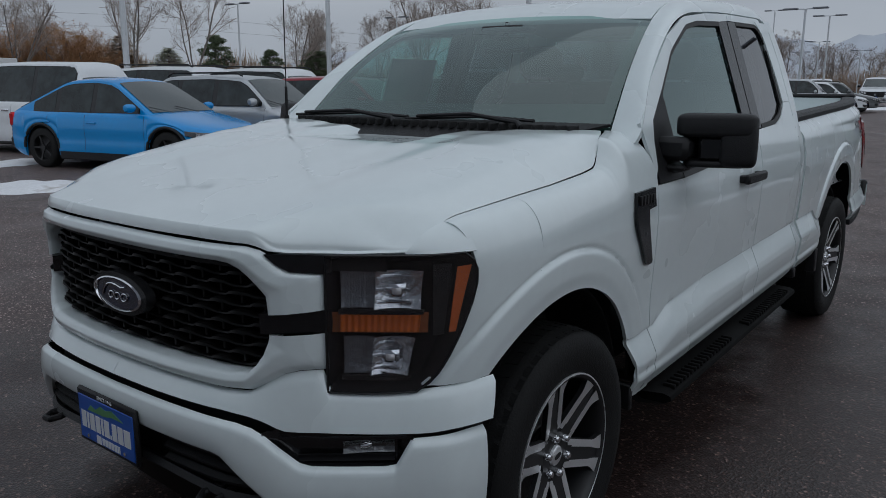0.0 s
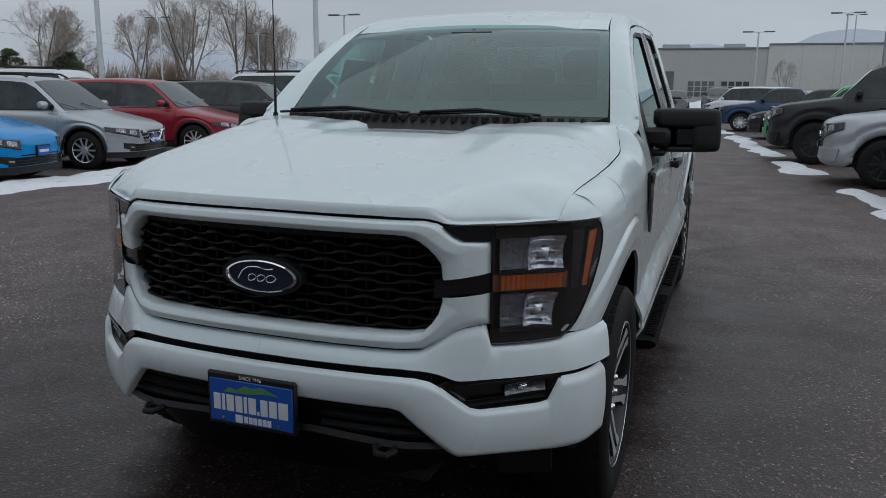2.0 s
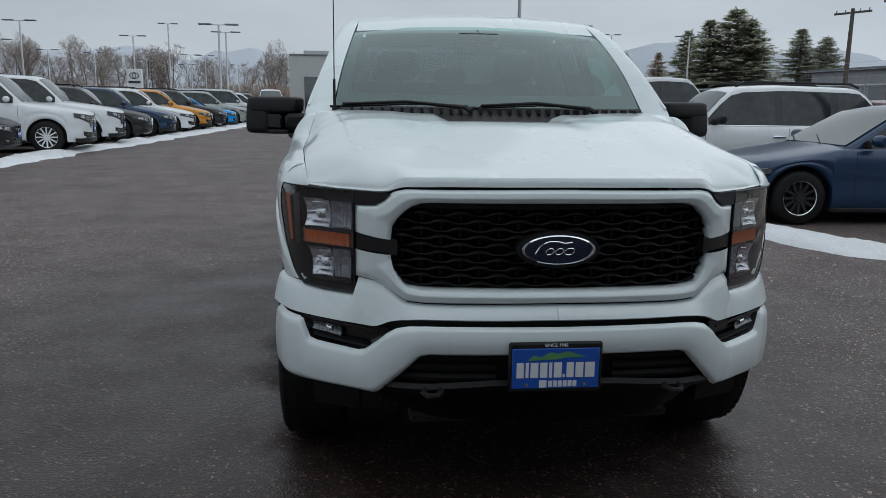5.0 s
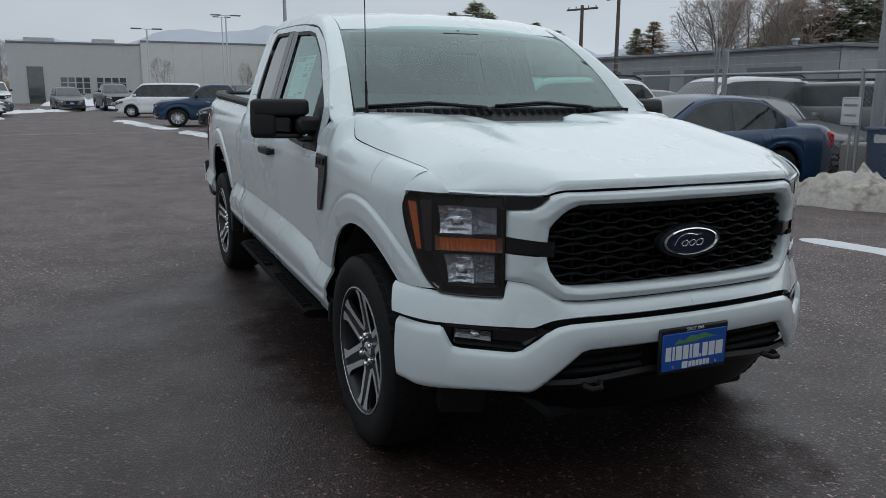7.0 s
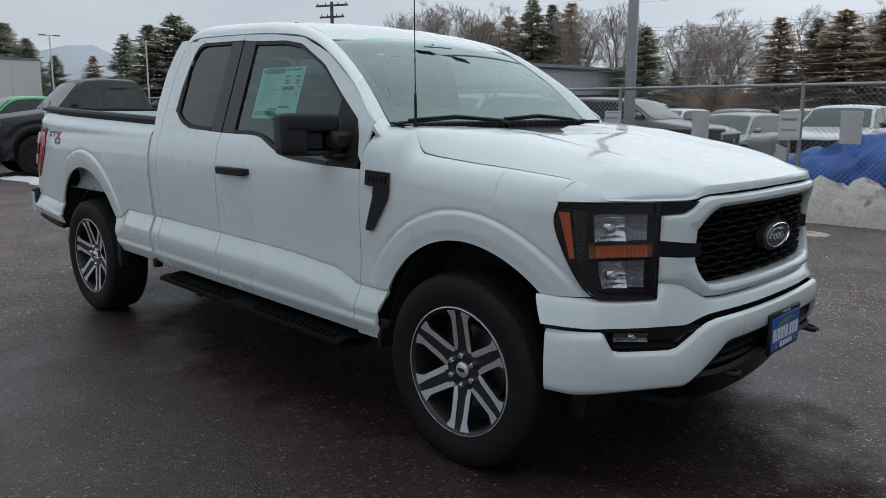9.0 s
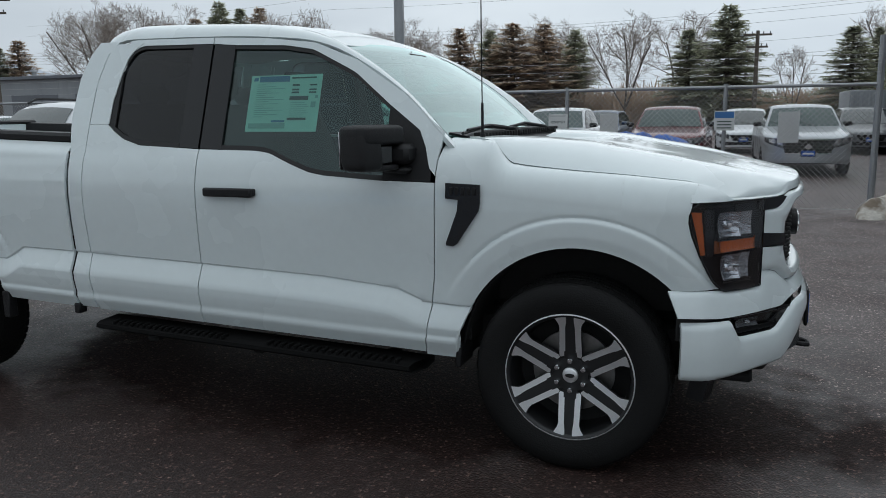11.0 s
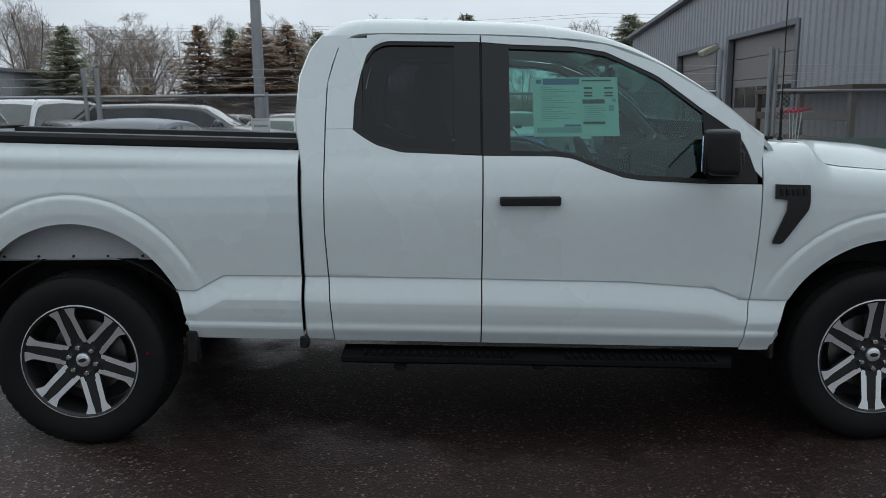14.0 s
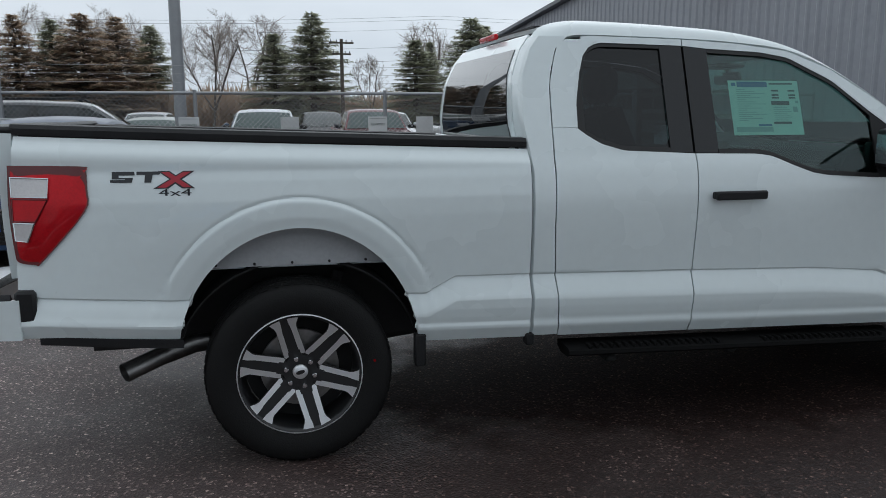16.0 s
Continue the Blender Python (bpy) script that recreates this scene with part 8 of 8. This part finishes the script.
for k in range(9):
    cl, nm = [(CARWHITE, "white"), (GREY, "grey"), (SILVER, "silver"), (NAVY, "navy"), (CBLACK, "black")][k % 5]
    vehicle("suv", cl, f"{nm} car in the yard behind the fence", "car", pose(-13 + 2.9 * k - (k % 3) * .4, 25.5, 0, 0, 0, -90) @ Matrix.Diagonal((.95, .95, .86, 1)), RF)

# yard clutter
tp = Geo()


def tarp(a, t):
    x, y = -3.0 + 3.6 * a, 8.75 + 2.2 * t
    h = 1.16 * (math.sin(math.pi * t) ** .35 if 0 < t < 1 else 0) * min(1, (math.sin(math.pi * a) if 0 < a < 1 else 0) ** .45)
    h *= .92 + .16 * noise.noise((x * 1.3, y * 1.3, 3)) + .05 * math.sin(a * 46 + 5 * noise.noise((x * 2, y * 2, 1))) - .09 * abs(noise.noise((x * 3.1, y * 3.1 + h * 2, 6))) + .06 * abs(noise.noise((x * 6.3, y * 6.3 + h * 4, 9)))
    return x + .06 * noise.noise((x * 3, y * 3, 8)), y + .16 * noise.noise((x * 3, h * 3, 2)) + .07 * noise.noise((x * 8, h * 9, 5)), max(.02, h)


tarp_ob = part("covered_pallet", tp.sheet(tarp, 90, 40, 0, (0, 0, 1)), M_TARP, sharp=80, fix=False)
tagged(tarp_ob, "bulky load under a crumpled blue tarpaulin", "tarpaulin")
for x, m_, w_, h_, lb in ((-4.62, mat("blue_bin_plastic", (.02, .06, .14), .5), .55, .95, "dark blue wheeled bin"), (-3.75, M_BLACK, .62, 1.10, "black wheeled bin with a red mark")):
    bn = thing("wheeled_bin", pose(x, 8.75, 0), lb + " behind the fence", "bin")
    part("bin_body", Geo().sheet(lambda a, t: ((-.5 + a) * w_ * (.82 + .18 * t), -.24 - .05 * t, h_ * t), 6, 6, .5, (0, -1, 0)), m_, bn)
    part("bin_lid", Geo().box(-w_ * .55, w_ * .55, -.33, .33, h_, h_ + .06, .02), m_, bn)
    part("label_patch", Geo().box(-.14, .06, -.305, -.30, h_ - .16, h_ - .04), M_INK if x < -4 else M_REDDECAL, bn)
blk = part("barrier_block", Geo().box(-5.45, -4.95, 8.60, 9.3, 0, .75, .04), M_CONCRETE)
tagged(blk, "stained concrete block at the foot of the lamp post", "block")
ct = thing("storage_container", pose(5.1, 26.8, 0), "grey steel storage container behind the fence", "container")
shell = part("container_shell", Geo().box(-1.0, 1.0, 0, 3.2, .1, 2.05, .02), M_SHED, ct, smooth=False)
for k in range(14):
    part("rib", Geo().box(-.95 + k * .136, -.95 + k * .136 + .07, -.04, 0, .2, 1.95, .01), M_SHED, shell, smooth=False)
M_MAST = mat("black_mast_steel", (.016, .012, .012), .5, vary=.2)
fk = thing("forklift", pose(4.52, 15.6, 0, 0, 0, -100), "dark forklift truck with a tall black mast", "forklift")
part("truck_body", Geo().box(-1.6, .2, -.5, .5, .3, 1.05, .08), mat("maroon_forklift_paint", (.10, .035, .02), .5), fk)
part("overhead_guard", Geo().tube([(-1.4, -.45, 1.0), (-1.2, -.45, 1.72), (-.1, -.45, 1.72), (.1, -.45, 1.0)], .04, 6), M_BLACK, fk)
part("overhead_guard", Geo().tube([(-1.4, .45, 1.0), (-1.2, .45, 1.72), (-.1, .45, 1.72), (.1, .45, 1.0)], .04, 6), M_BLACK, fk)
part("guard_roof", Geo().box(-1.25, -.05, -.47, .47, 1.70, 1.78, .02), M_BLACK, fk)
for y in (-.28, .28):
    part("mast_rail", Geo().box(.25, .40, y - .08, y + .08, .05, 2.0, .01), M_MAST, fk)
    part("fork", Geo().box(.42, 1.5, y * .6 - .06, y * .6 + .06, .06, .11, .01), M_BLACK, fk)
for z in (.4, 1.1, 1.86):
    part("mast_crosshead", Geo().box(.26, .38, -.28, .28, z, z + .12, .01), M_BLACK, fk)
part("seat", Geo().box(-1.0, -.55, -.25, .25, 1.05, 1.55, .05), M_BLACK, fk)
for x, y in ((-1.2, .5), (-1.2, -.5), (.0, .5), (.0, -.5)):
    part("tyre", Geo().lathe([(0, -.1), (.26, -.1), (.30, -.05), (.30, .05), (.26, .1), (0, .1)], 18, Matrix.Translation((x, y, .30))), M_RUBBER, fk, fix=False)
for k in range(4):
    pal = part("timber_beam", Geo().box(3.6, 4.9, 12.2 + .3 * k, 12.45 + .3 * k, .02, .22 + .05 * (k % 2), .02), mat("pale_timber" + "abcd"[k], (.28, .22, .15), .9, vary=.2, scale=5))
    tagged(pal, "pale squared timber beam lying on the asphalt", "timber", "timber by the gate")
fs_ = thing("flag_stakes", pose(4.5, 10.3, 0), "bundle of pale stakes with red flags", "stakes")
for k in range(4):
    part("stake", Geo().tube([(.04 * k, .03 * k, .5), (.04 * k + .05 * (k - 1.5), .03 * k, 1.48)], .010, 5), M_PAPER, fs_)
    part("flag", Geo().box(.04 * k + .05 * (k - 1.5) - .2, .04 * k + .05 * (k - 1.5) + .2, .03 * k - .01, .03 * k + .01, 1.44 + .018 * k, 1.485 + .018 * k, .008), M_REDDECAL, fs_)
part("stake_drum", Geo().tube([(0, 0, 0), (0, 0, .75)], .28, 14), M_SIDINGDARK, fs_)

# ---- trees ----
M_BARK = mat("grey_bark", (.17, .15, .135), .95, vary=.3, scale=3, bump=.5, bump_scale=15)
M_TWIG = mat("bare_twigs", (.29, .245, .215), .95, vary=.25, scale=.8)


def foliage(name, color, through):
    """Matt leaf or needle surface that lets some light through."""
    m = mat(name, color, .85, vary=.45, scale=.7, fine=6, spec=.2)
    nt = m.node_tree
    b = nt.nodes["Principled BSDF"]
    tl = nt.nodes.new("ShaderNodeBsdfTranslucent")
    tl.inputs[0].default_value = (*through, 1)
    mx = nt.nodes.new("ShaderNodeMixShader")
    mx.inputs[0].default_value = .62
    nt.links.new(b.outputs[0], mx.inputs[1])
    nt.links.new(tl.outputs[0], mx.inputs[2])
    nt.links.new(mx.outputs[0], nt.nodes["Material Output"].inputs[0])
    return m


M_NEEDLE = foliage("dark_conifer_needles", (.22, .225, .17), (.58, .59, .45))
M_BRUSH = foliage("brown_brush", (.34, .265, .20), (.50, .39, .30))
M_NEEDLEBROWN = foliage("browned_conifer_needles", (.34, .28, .22), (.66, .54, .42))
M_WILLOW = mat("orange_brown_twigs", (.33, .18, .085), .9, vary=.3, scale=.5, fine=4)



def conifer(seed, m_leaf, slim=.22, ragged=.3, bare_foot=.08, dense=1.0):
    """A unit-height conifer: trunk, uneven whorls of drooping boughs, each bough a spray of needle blades."""
    rnd = random.Random(seed)
    o = thing("conifer_tree")
    t = Geo().tube([(0, 0, 0), (.004, 0, .4), (0, .003, .8), (0, 0, .99)], [.020, .014, .007, .001], 7)
    zw = bare_foot + .03 * rnd.random()
    vs, fc = [], []

    def blade(c, d, ln, w):
        k = len(vs)
        sd = d.cross(Vector((rnd.uniform(-.4, .4), rnd.uniform(-.4, .4), 1))).normalized() * w
        e = c + d * ln
        vs.extend((tuple(c - sd), tuple(c + sd), tuple(e)))
        fc.append((k, k + 1, k + 2))

    while zw < .985:
        z = zw
        n = 6 + int(4 * (1 - z)) + rnd.randint(0, 2)
        env = min(1, ((z - bare_foot) / .16) * .45 + .62) * (1 - z) ** .82
        reach = slim * env * (.78 + .40 * rnd.random()) + .010
        a0 = rnd.uniform(0, 6.28)
        for k in range(n):
            if rnd.random() < ragged * .3:
                continue
            a = a0 + 6.283 * k / n + rnd.uniform(-.3, .3)
            z = min(.985, zw + rnd.uniform(-.045, .045) * (1.15 - zw))
            L = reach * rnd.uniform(1 - ragged, 1.15)
            dz = -.30 + .62 * z + rnd.uniform(-.22, .22)
            out_d = Vector((math.cos(a), math.sin(a), 0))
            side = Vector((-math.sin(a), math.cos(a), 0))
            tip = out_d * L + Vector((0, 0, z + dz * L))
            t.tube([(0, 0, z), tuple(tip * .55 + Vector((0, 0, z)) * .45 + Vector((0, 0, .02 * L))), tuple(tip)], [.0032, .002, .0006], 3, cap=False)
            m = max(5, int(L * 120 * dense))
            for q in range(m):
                u = .16 + .84 * ((q + rnd.random()) / m) ** .8
                c = out_d * (L * u) + Vector((0, 0, z + dz * L * u * u))
                sw = (.055 * (1 - u) + .012) * (.5 + L / slim)
                for e in (-1, 1):
                    d = (out_d * rnd.uniform(.3, 1.0) + side * e * rnd.uniform(.2, 1.1) + Vector((0, 0, rnd.uniform(-.55, .12)))).normalized()
                    blade(c + side * e * sw * rnd.random() * .4, d, rnd.uniform(.5, 1.1) * (.020 + sw * .55), rnd.uniform(.0035, .0075))
                if rnd.random() < .5:
                    blade(c, (out_d * .5 + Vector((0, 0, -1 if rnd.random() < .7 else .6))).normalized(), rnd.uniform(.012, .030), .005)
        zw += (.013 + .012 * (1 - zw)) * rnd.uniform(.8, 1.3)
    part("trunk", t, M_BARK, o, fix=False)
    me = Geo()
    me.v, me.f = vs, fc
    tagged(part("crown", me, m_leaf, o, fix=False, smooth=False), kind="stuff")
    return o


def pine(seed, m_leaf):
    """A unit-height pine: a bare lower stem, crooked limbs and loose rounded clumps of needles with gaps between."""
    rnd = random.Random(seed)
    o = thing("conifer_tree")
    t = Geo().tube([(0, 0, 0), (.006, .003, .35), (-.004, .004, .7), (0, 0, .96)], [.022, .017, .010, .003], 8)
    vs, fc = [], []
    env = lambda z: .235 * (math.sin(math.pi * min(1, max(0, (z - .10) / .95)) ** .62) ** .75 if .10 < z < 1.05 else 0)
    for _ in range(78):
        z = .15 + .83 * rnd.random() ** .85
        a, R = rnd.uniform(0, 6.28), env(z) * rnd.uniform(.35, 1.05)
        c = Vector((R * math.cos(a), R * math.sin(a), z))
        root = Vector((0, 0, max(.10, z - R * rnd.uniform(.15, .7))))
        t.tube([root, root.lerp(c, .55) + Vector((0, 0, .012)), c], [.006, .004, .0015], 4, cap=False)
        rr = rnd.uniform(.034, .066) * (1.15 - .5 * z)
        for _ in range(170):
            d = Vector((rnd.gauss(0, 1), rnd.gauss(0, 1), rnd.gauss(.15, .8))).normalized()
            p = c + Vector((d.x * rr * 1.35, d.y * rr * 1.35, d.z * rr * .72)) * rnd.random() ** .45
            q = (d + Vector((rnd.uniform(-.5, .5), rnd.uniform(-.5, .5), rnd.uniform(-.1, .7)))).normalized()
            sd = q.cross(Vector((rnd.uniform(-1, 1), rnd.uniform(-1, 1), rnd.uniform(-1, 1)))).normalized() * rnd.uniform(.0030, .0065)
            k = len(vs)
            vs.extend((tuple(p - sd), tuple(p + sd), tuple(p + q * rnd.uniform(.014, .034))))
            fc.append((k, k + 1, k + 2))
    part("trunk", t, M_BARK, o, fix=False)
    me = Geo()
    me.v, me.f = vs, fc
    tagged(part("crown", me, m_leaf, o, fix=False, smooth=False), kind="stuff")
    return o


def bare(seed, wide=.34, forks=3, m_=None, low=.18, twig=1.0):
    """A unit-height leafless tree: stems that fork into limbs, branches and a rounded haze of fine twigs."""
    rnd = random.Random(seed)
    o = thing("bare_tree")
    limbs, twigs = Geo(), Geo()
    cz, rz = .60, .40
    inside = lambda p: ((p.x ** 2 + p.y ** 2) / wide ** 2 + ((p.z - cz) / (rz if p.z > cz else .46)) ** 2)

    def grow(p, d, L, r, lev):
        q, pts, rs = p.copy(), [p.copy()], [r]
        n = 4 if lev < 3 else 2
        for i in range(n):
            d = (d + Vector((rnd.uniform(-1, 1), rnd.uniform(-1, 1), rnd.uniform(-.35, .6))) * (.16 + .05 * lev) + Vector((0, 0, .05))).normalized()
            q = q + d * L / n
            pts.append(q.copy())
            rs.append(r * (1 - .5 * (i + 1) / n))
            if inside(q) > 1.05 and lev > 0:
                break
        (limbs if lev < 2 else twigs).tube(pts, rs, (7, 5, 4, 3, 3, 3)[lev], cap=False)
        if lev >= 5:
            return
        kids = (0, 8, 7, 6, 4, 0)[lev] if lev else 0
        if lev == 0:
            for k in range(forks):
                a = 6.283 * k / forks + rnd.uniform(-.5, .5)
                tilt = rnd.uniform(.18, .55)
                grow(q, Vector((math.cos(a) * tilt, math.sin(a) * tilt, 1)).normalized(), rnd.uniform(.55, .75), r * rnd.uniform(.5, .72), 1)
            return
        for k in range(kids):
            u = rnd.uniform(.22, 1.0) * (len(pts) - 1)
            i = min(len(pts) - 2, int(u))
            b = pts[i].lerp(pts[i + 1], u - i)
            along = (pts[i + 1] - pts[i]).normalized()
            ax = Vector((rnd.gauss(0, 1), rnd.gauss(0, 1), rnd.gauss(0, .6))).normalized()
            nd = (along * rnd.uniform(.5, 1.0) + ax * rnd.uniform(.5, .95)).normalized()
            if inside(b) > 1.1:
                continue
            grow(b, nd, L * rnd.uniform(.36, .60), max(.0007 * twig, rs[i] * rnd.uniform(.34, .55)), lev + 1)

    grow(Vector((0, 0, 0)), Vector((rnd.uniform(-.08, .08), rnd.uniform(-.08, .08), 1)), low, .0165, 0)
    top_ = max(v[2] for v in twigs.v)
    for gg in (limbs, twigs):
        gg.v = [(v[0] / top_, v[1] / top_, v[2] / top_) for v in gg.v]
    part("trunk", limbs, M_BARK, o, fix=False)
    tagged(part("crown", twigs, m_ or M_TWIG, o, fix=False), kind="stuff")
    return o


M_PINE = foliage("dark_pine_needles", (.085, .105, .065), (.20, .24, .15))
protoC = [conifer(3, M_NEEDLE, .30), pine(5, M_PINE), conifer(8, M_NEEDLEBROWN, .30, .45), conifer(11, M_NEEDLE, .25, .35)]
protoB = [bare(21, .34, 3), bare(22, .40, 4), bare(25, .30, 3), bare(27, .44, 5, None, .10)]
protoW = [bare(31, .50, 7, M_WILLOW, .05, 1.6)]
used = set()


def plant(proto, x, y, h, w, label, group, rz):
    sx = h * w
    m = Matrix.LocRotScale((x, y, -.05), Euler((0, 0, rz)), (sx, sx, h))
    if proto.name not in used:
        used.add(proto.name)
        proto.matrix_basis = m
        o = proto
    else:
        o = proto.copy()
        scene.collection.objects.link(o)
        o.matrix_basis = m
        for c in proto.children:
            d = c.copy()
            scene.collection.objects.link(d)
            d.parent = o
    return tagged(o, label, "tree", group)


rndt = random.Random(4)
GC = "conifers beyond the yard"
# x, y, height, width factor, prototype
CON = [(-20.5, 55.4, 10.8, .9, 2), (-18.8, 57.9, 10.9, .8, 0), (-16.5, 56.4, 10.4, .95, 2), (-14.5, 58.8, 11.3, .9, 2), (-12.5, 61.1, 10.9, .8, 0), (-3.2, 55.7, 9.0, .8, 3), (-.5, 53.6, 10.7, .9, 0), (7.2, 54.7, 8.8, .9, 3), (9.5, 60.3, 9.0, .7, 3), (11.8, 55.7, 11.0, .9, 0),
       (-27.2, 48.1, 9.6, 1.1, 0), (-27.1, 52.5, 5.6, 1.0, 2), (-22.7, 50.0, 4.4, 1.1, 2), (-43.9, 56.5, 12.4, .6, 0), (-42.4, 57.5, 12.2, .6, 3), (-41.0, 58.5, 12.6, .6, 2), (13.6, 58.5, 11.4, .9, 3), (-45.4, 55.0, 11.1, .8, 2), (-64.1, 50.2, 8.5, .9, 3), (-63.0, 51.5, 9.9, .9, 2), (-47.9, 54.8, 10.9, .9, 2), (-50.7, 56.5, 10.6, .9, 0), (-53.7, 58.1, 10.0, .9, 2),
       (-98.2, 42.0, 10.9, .9, 0), (-88.0, 40.3, 11.8, 1.0, 3), (-86.8, 43.0, 12.3, 1.1, 0), (-86.1, 44.4, 11.1, 1.0, 0), (-66.1, 39.3, 8.6, .75, 3), (-64.0, 40.5, 7.6, .75, 0), (-111.3, 35.0, 9.3, .9, 2), (-110.5, 37.7, 8.8, .9, 0), (-108.9, 42.2, 8.4, .9, 2), (-112.1, 32.5, 13.3, .9, 0), (-103.3, 29.0, 12.1, 1.0, 3), (-102.6, 31.7, 9.7, .9, 0), (-107, 45, 7.5, 1.0, 2), (-104, 47, 8.0, 1.0, 2), (-101, 49, 8.5, 1.0, 0),
       (-46.2, -55.5, 4.9, 1.3, 1), (-49.3, -52.8, 4.7, 1.7, 1), (-41.8, -65.0, 5.0, 1.6, 0), (-45.3, -62.6, 6.3, 1.5, 1), (-37.5, -66, 5.6, 1.6, 2), (-52.9, -56.1, 4.9, 1.7, 1)]
for x, y, h, w, p in CON:
    plant(protoC[p], x, y, h * (1 if y < 45 else (.77 if x > -35 else .91)) * rndt.uniform(.95, 1.05), (w ** .4 * rndt.uniform(.95, 1.25) if p == 1 else w * ((1.7 if w > .96 else 2.1) if math.hypot(x, y) < 80 else 1.75) * rndt.uniform(.85, 1.15)), "tall dark conifer with drooping ragged boughs" if p != 2 else "tall browned conifer with ragged boughs", GC, rndt.uniform(0, 6.28))
GB = "leafless trees round the car park"
for k in range(12):
    u = (k + .6 * rndt.random()) / 12
    plant(protoB[k % 4], -72 + 96 * u, 70 + rndt.uniform(-4, 6), rndt.uniform(8.5, 11), rndt.uniform(.85, 1.2), "leafless tree in the belt of trees", GB, rndt.uniform(0, 6.28))
BARE = [(-7.7, 55.6, 10.7, .9, 1), (3.8, 55.2, 7.1, .8, 0), (-24.3, 53.7, 8.8, 1.0, 3), (-22.2, 68.0, 12.6, .8, 0), (-15.6, 69.5, 12.4, .8, 2), (-18.6, 70, 13, .8, 1), (-30.9, 65.0, 10.0, .8, 2), (-49.9, 51.6, 12.5, .8, 0), (-45.2, 49.1, 11.7, .7, 2), (-43.2, 50.7, 11.7, .8, 1), (-48.0, 46.6, 9.6, .8, 3), (-40.5, 58.6, 11.1, .8, 0), (-31.9, 52.3, 12.6, .7, 2), (-25.8, 57.5, 10.2, .9, 1), (-37.6, 54.9, 11.6, .8, 3), (-34.5, 57, 12, .8, 0), (-52, 49.7, 12.7, .9, 1), (-55.0, 52.9, 12.5, .9, 0), (-30.2, 60.8, 11.1, .9, 3),
        (-56.2, -45.3, 11.6, .9, 0), (-61.2, -43.6, 11.6, .9, 2), (-64.8, -41.8, 8.9, .8, 1), (-82.8, -40.1, 9.3, .8, 3), (-93.6, -52.0, 8.2, .7, 0), (-48.0, -53.8, 9.1, .9, 1), (-53.3, -48.4, 8.4, .8, 0), (-59.9, -48.4, 10.1, .8, 2), (-66.6, -44.8, 9.8, .8, 3), (-70.7, -44.6, 9.2, .7, 1), (-34.1, -58.0, 11.3, .8, 2), (-38.1, -55.4, 11.1, .8, 0), (-26.5, -62.0, 9.6, .8, 1), (-52.6, -56.5, 9.2, .8, 3), (-64.9, -58.3, 9.4, .8, 0), (-71.2, -58.7, 11.5, .8, 2), (-107.7, -46.1, 9.4, .8, 1), (-119.4, -43.4, 10.4, .8, 0), (-130.3, -42.4, 9.8, 1.0, 3), (-124, -38, 9.0, 1.0, 1), (-116.0, -13.3, 10.4, .6, 2), (-78.6, -37.8, 8.7, .8, 0), (-88, 5.6, 5.2, .7, 0), (-90, 18.5, 6.4, .8, 1), (-89, 14.6, 5.0, .6, 2)]
for x, y, h, w, p in BARE:
    plant(protoB[p], x, y, h * (1 if y < 45 else (.82 if x > -35 else .92)), w, "tall leafless tree with fine grey-brown twigs", GB, rndt.uniform(0, 6.28))
for k in range(22):
    u = (k + .5 * rndt.random()) / 22
    plant(protoB[(k * 3) % 4], -98 - 40 * u + rndt.uniform(-4, 4), -50 + 44 * u + rndt.uniform(-3, 3), rndt.uniform(6.5, 9.5), rndt.uniform(.8, 1.15), "leafless tree in the belt of trees", GB, rndt.uniform(0, 6.28))
for x, y, h, w in ((-32.6, -64.6, 6.9, 1.2), (-31.1, -67.4, 7.3, 1.1), (-29.0, -69, 6.8, 1.2), (-35.2, -66.5, 6.2, 1.1)):
    plant(protoW[0], x, y, h, w, "bushy orange-brown leafless willow", GB, rndt.uniform(0, 6.28))


# brush and hedges far off
def brush(name, label, boxes, n, h, m_, seed):
    rnd = random.Random(seed)
    vs, fc = [], []
    for (x0, y0, x1, y1) in boxes:
        for _ in range(n):
            u = rnd.random()
            x, y = x0 + (x1 - x0) * u + rnd.gauss(0, .8), y0 + (y1 - y0) * u + rnd.gauss(0, 1.2)
            hh = h * (.45 + .75 * (.5 + .5 * noise.noise((x * .15, y * .15, seed)))) * rnd.uniform(.5, 1)
            dx, dy = rnd.uniform(-.6, .6), rnd.uniform(-.6, .6)
            z0 = rnd.uniform(0, hh * .8)
            w = .03 + .08 * rnd.random()
            k = len(vs)
            vs += [(x - w, y, z0), (x + w, y + w, z0), (x + dx, y + dy, z0 + rnd.uniform(.4, 1.2) * hh * .4)]
            fc.append((k, k + 1, k + 2))
    g = Geo()
    g.v, g.f = vs, fc
    return tagged(part(name, g, m_, fix=False, smooth=False), label, "shrubs", kind="stuff")


brush("brush_strip", "tangled brown leafless brush beyond the yard", [(-62, 52, -40, 62), (-42, 62, -20, 64), (-22, 60, 0, 60), (-2, 60, 20, 58), (-30, 58, 14, 62)], 8000, 4.0, M_BRUSH, 3)
brush("brush_strip", "tangled brown leafless brush along the road", [(-20, -74, -45, -66), (-45, -64, -70, -58), (-70, -60, -100, -56), (-95, -50, -125, -40), (-110, -44, -140, -4)], 8000, 5.4, M_BRUSH, 5)
brush("brush_strip", "low brown hedge beyond the far car park", [(-118, -40, -116, -5), (-115, 30, -100, 55), (-100, 52, -62, 60)], 5000, 4.4, M_BRUSH, 6)
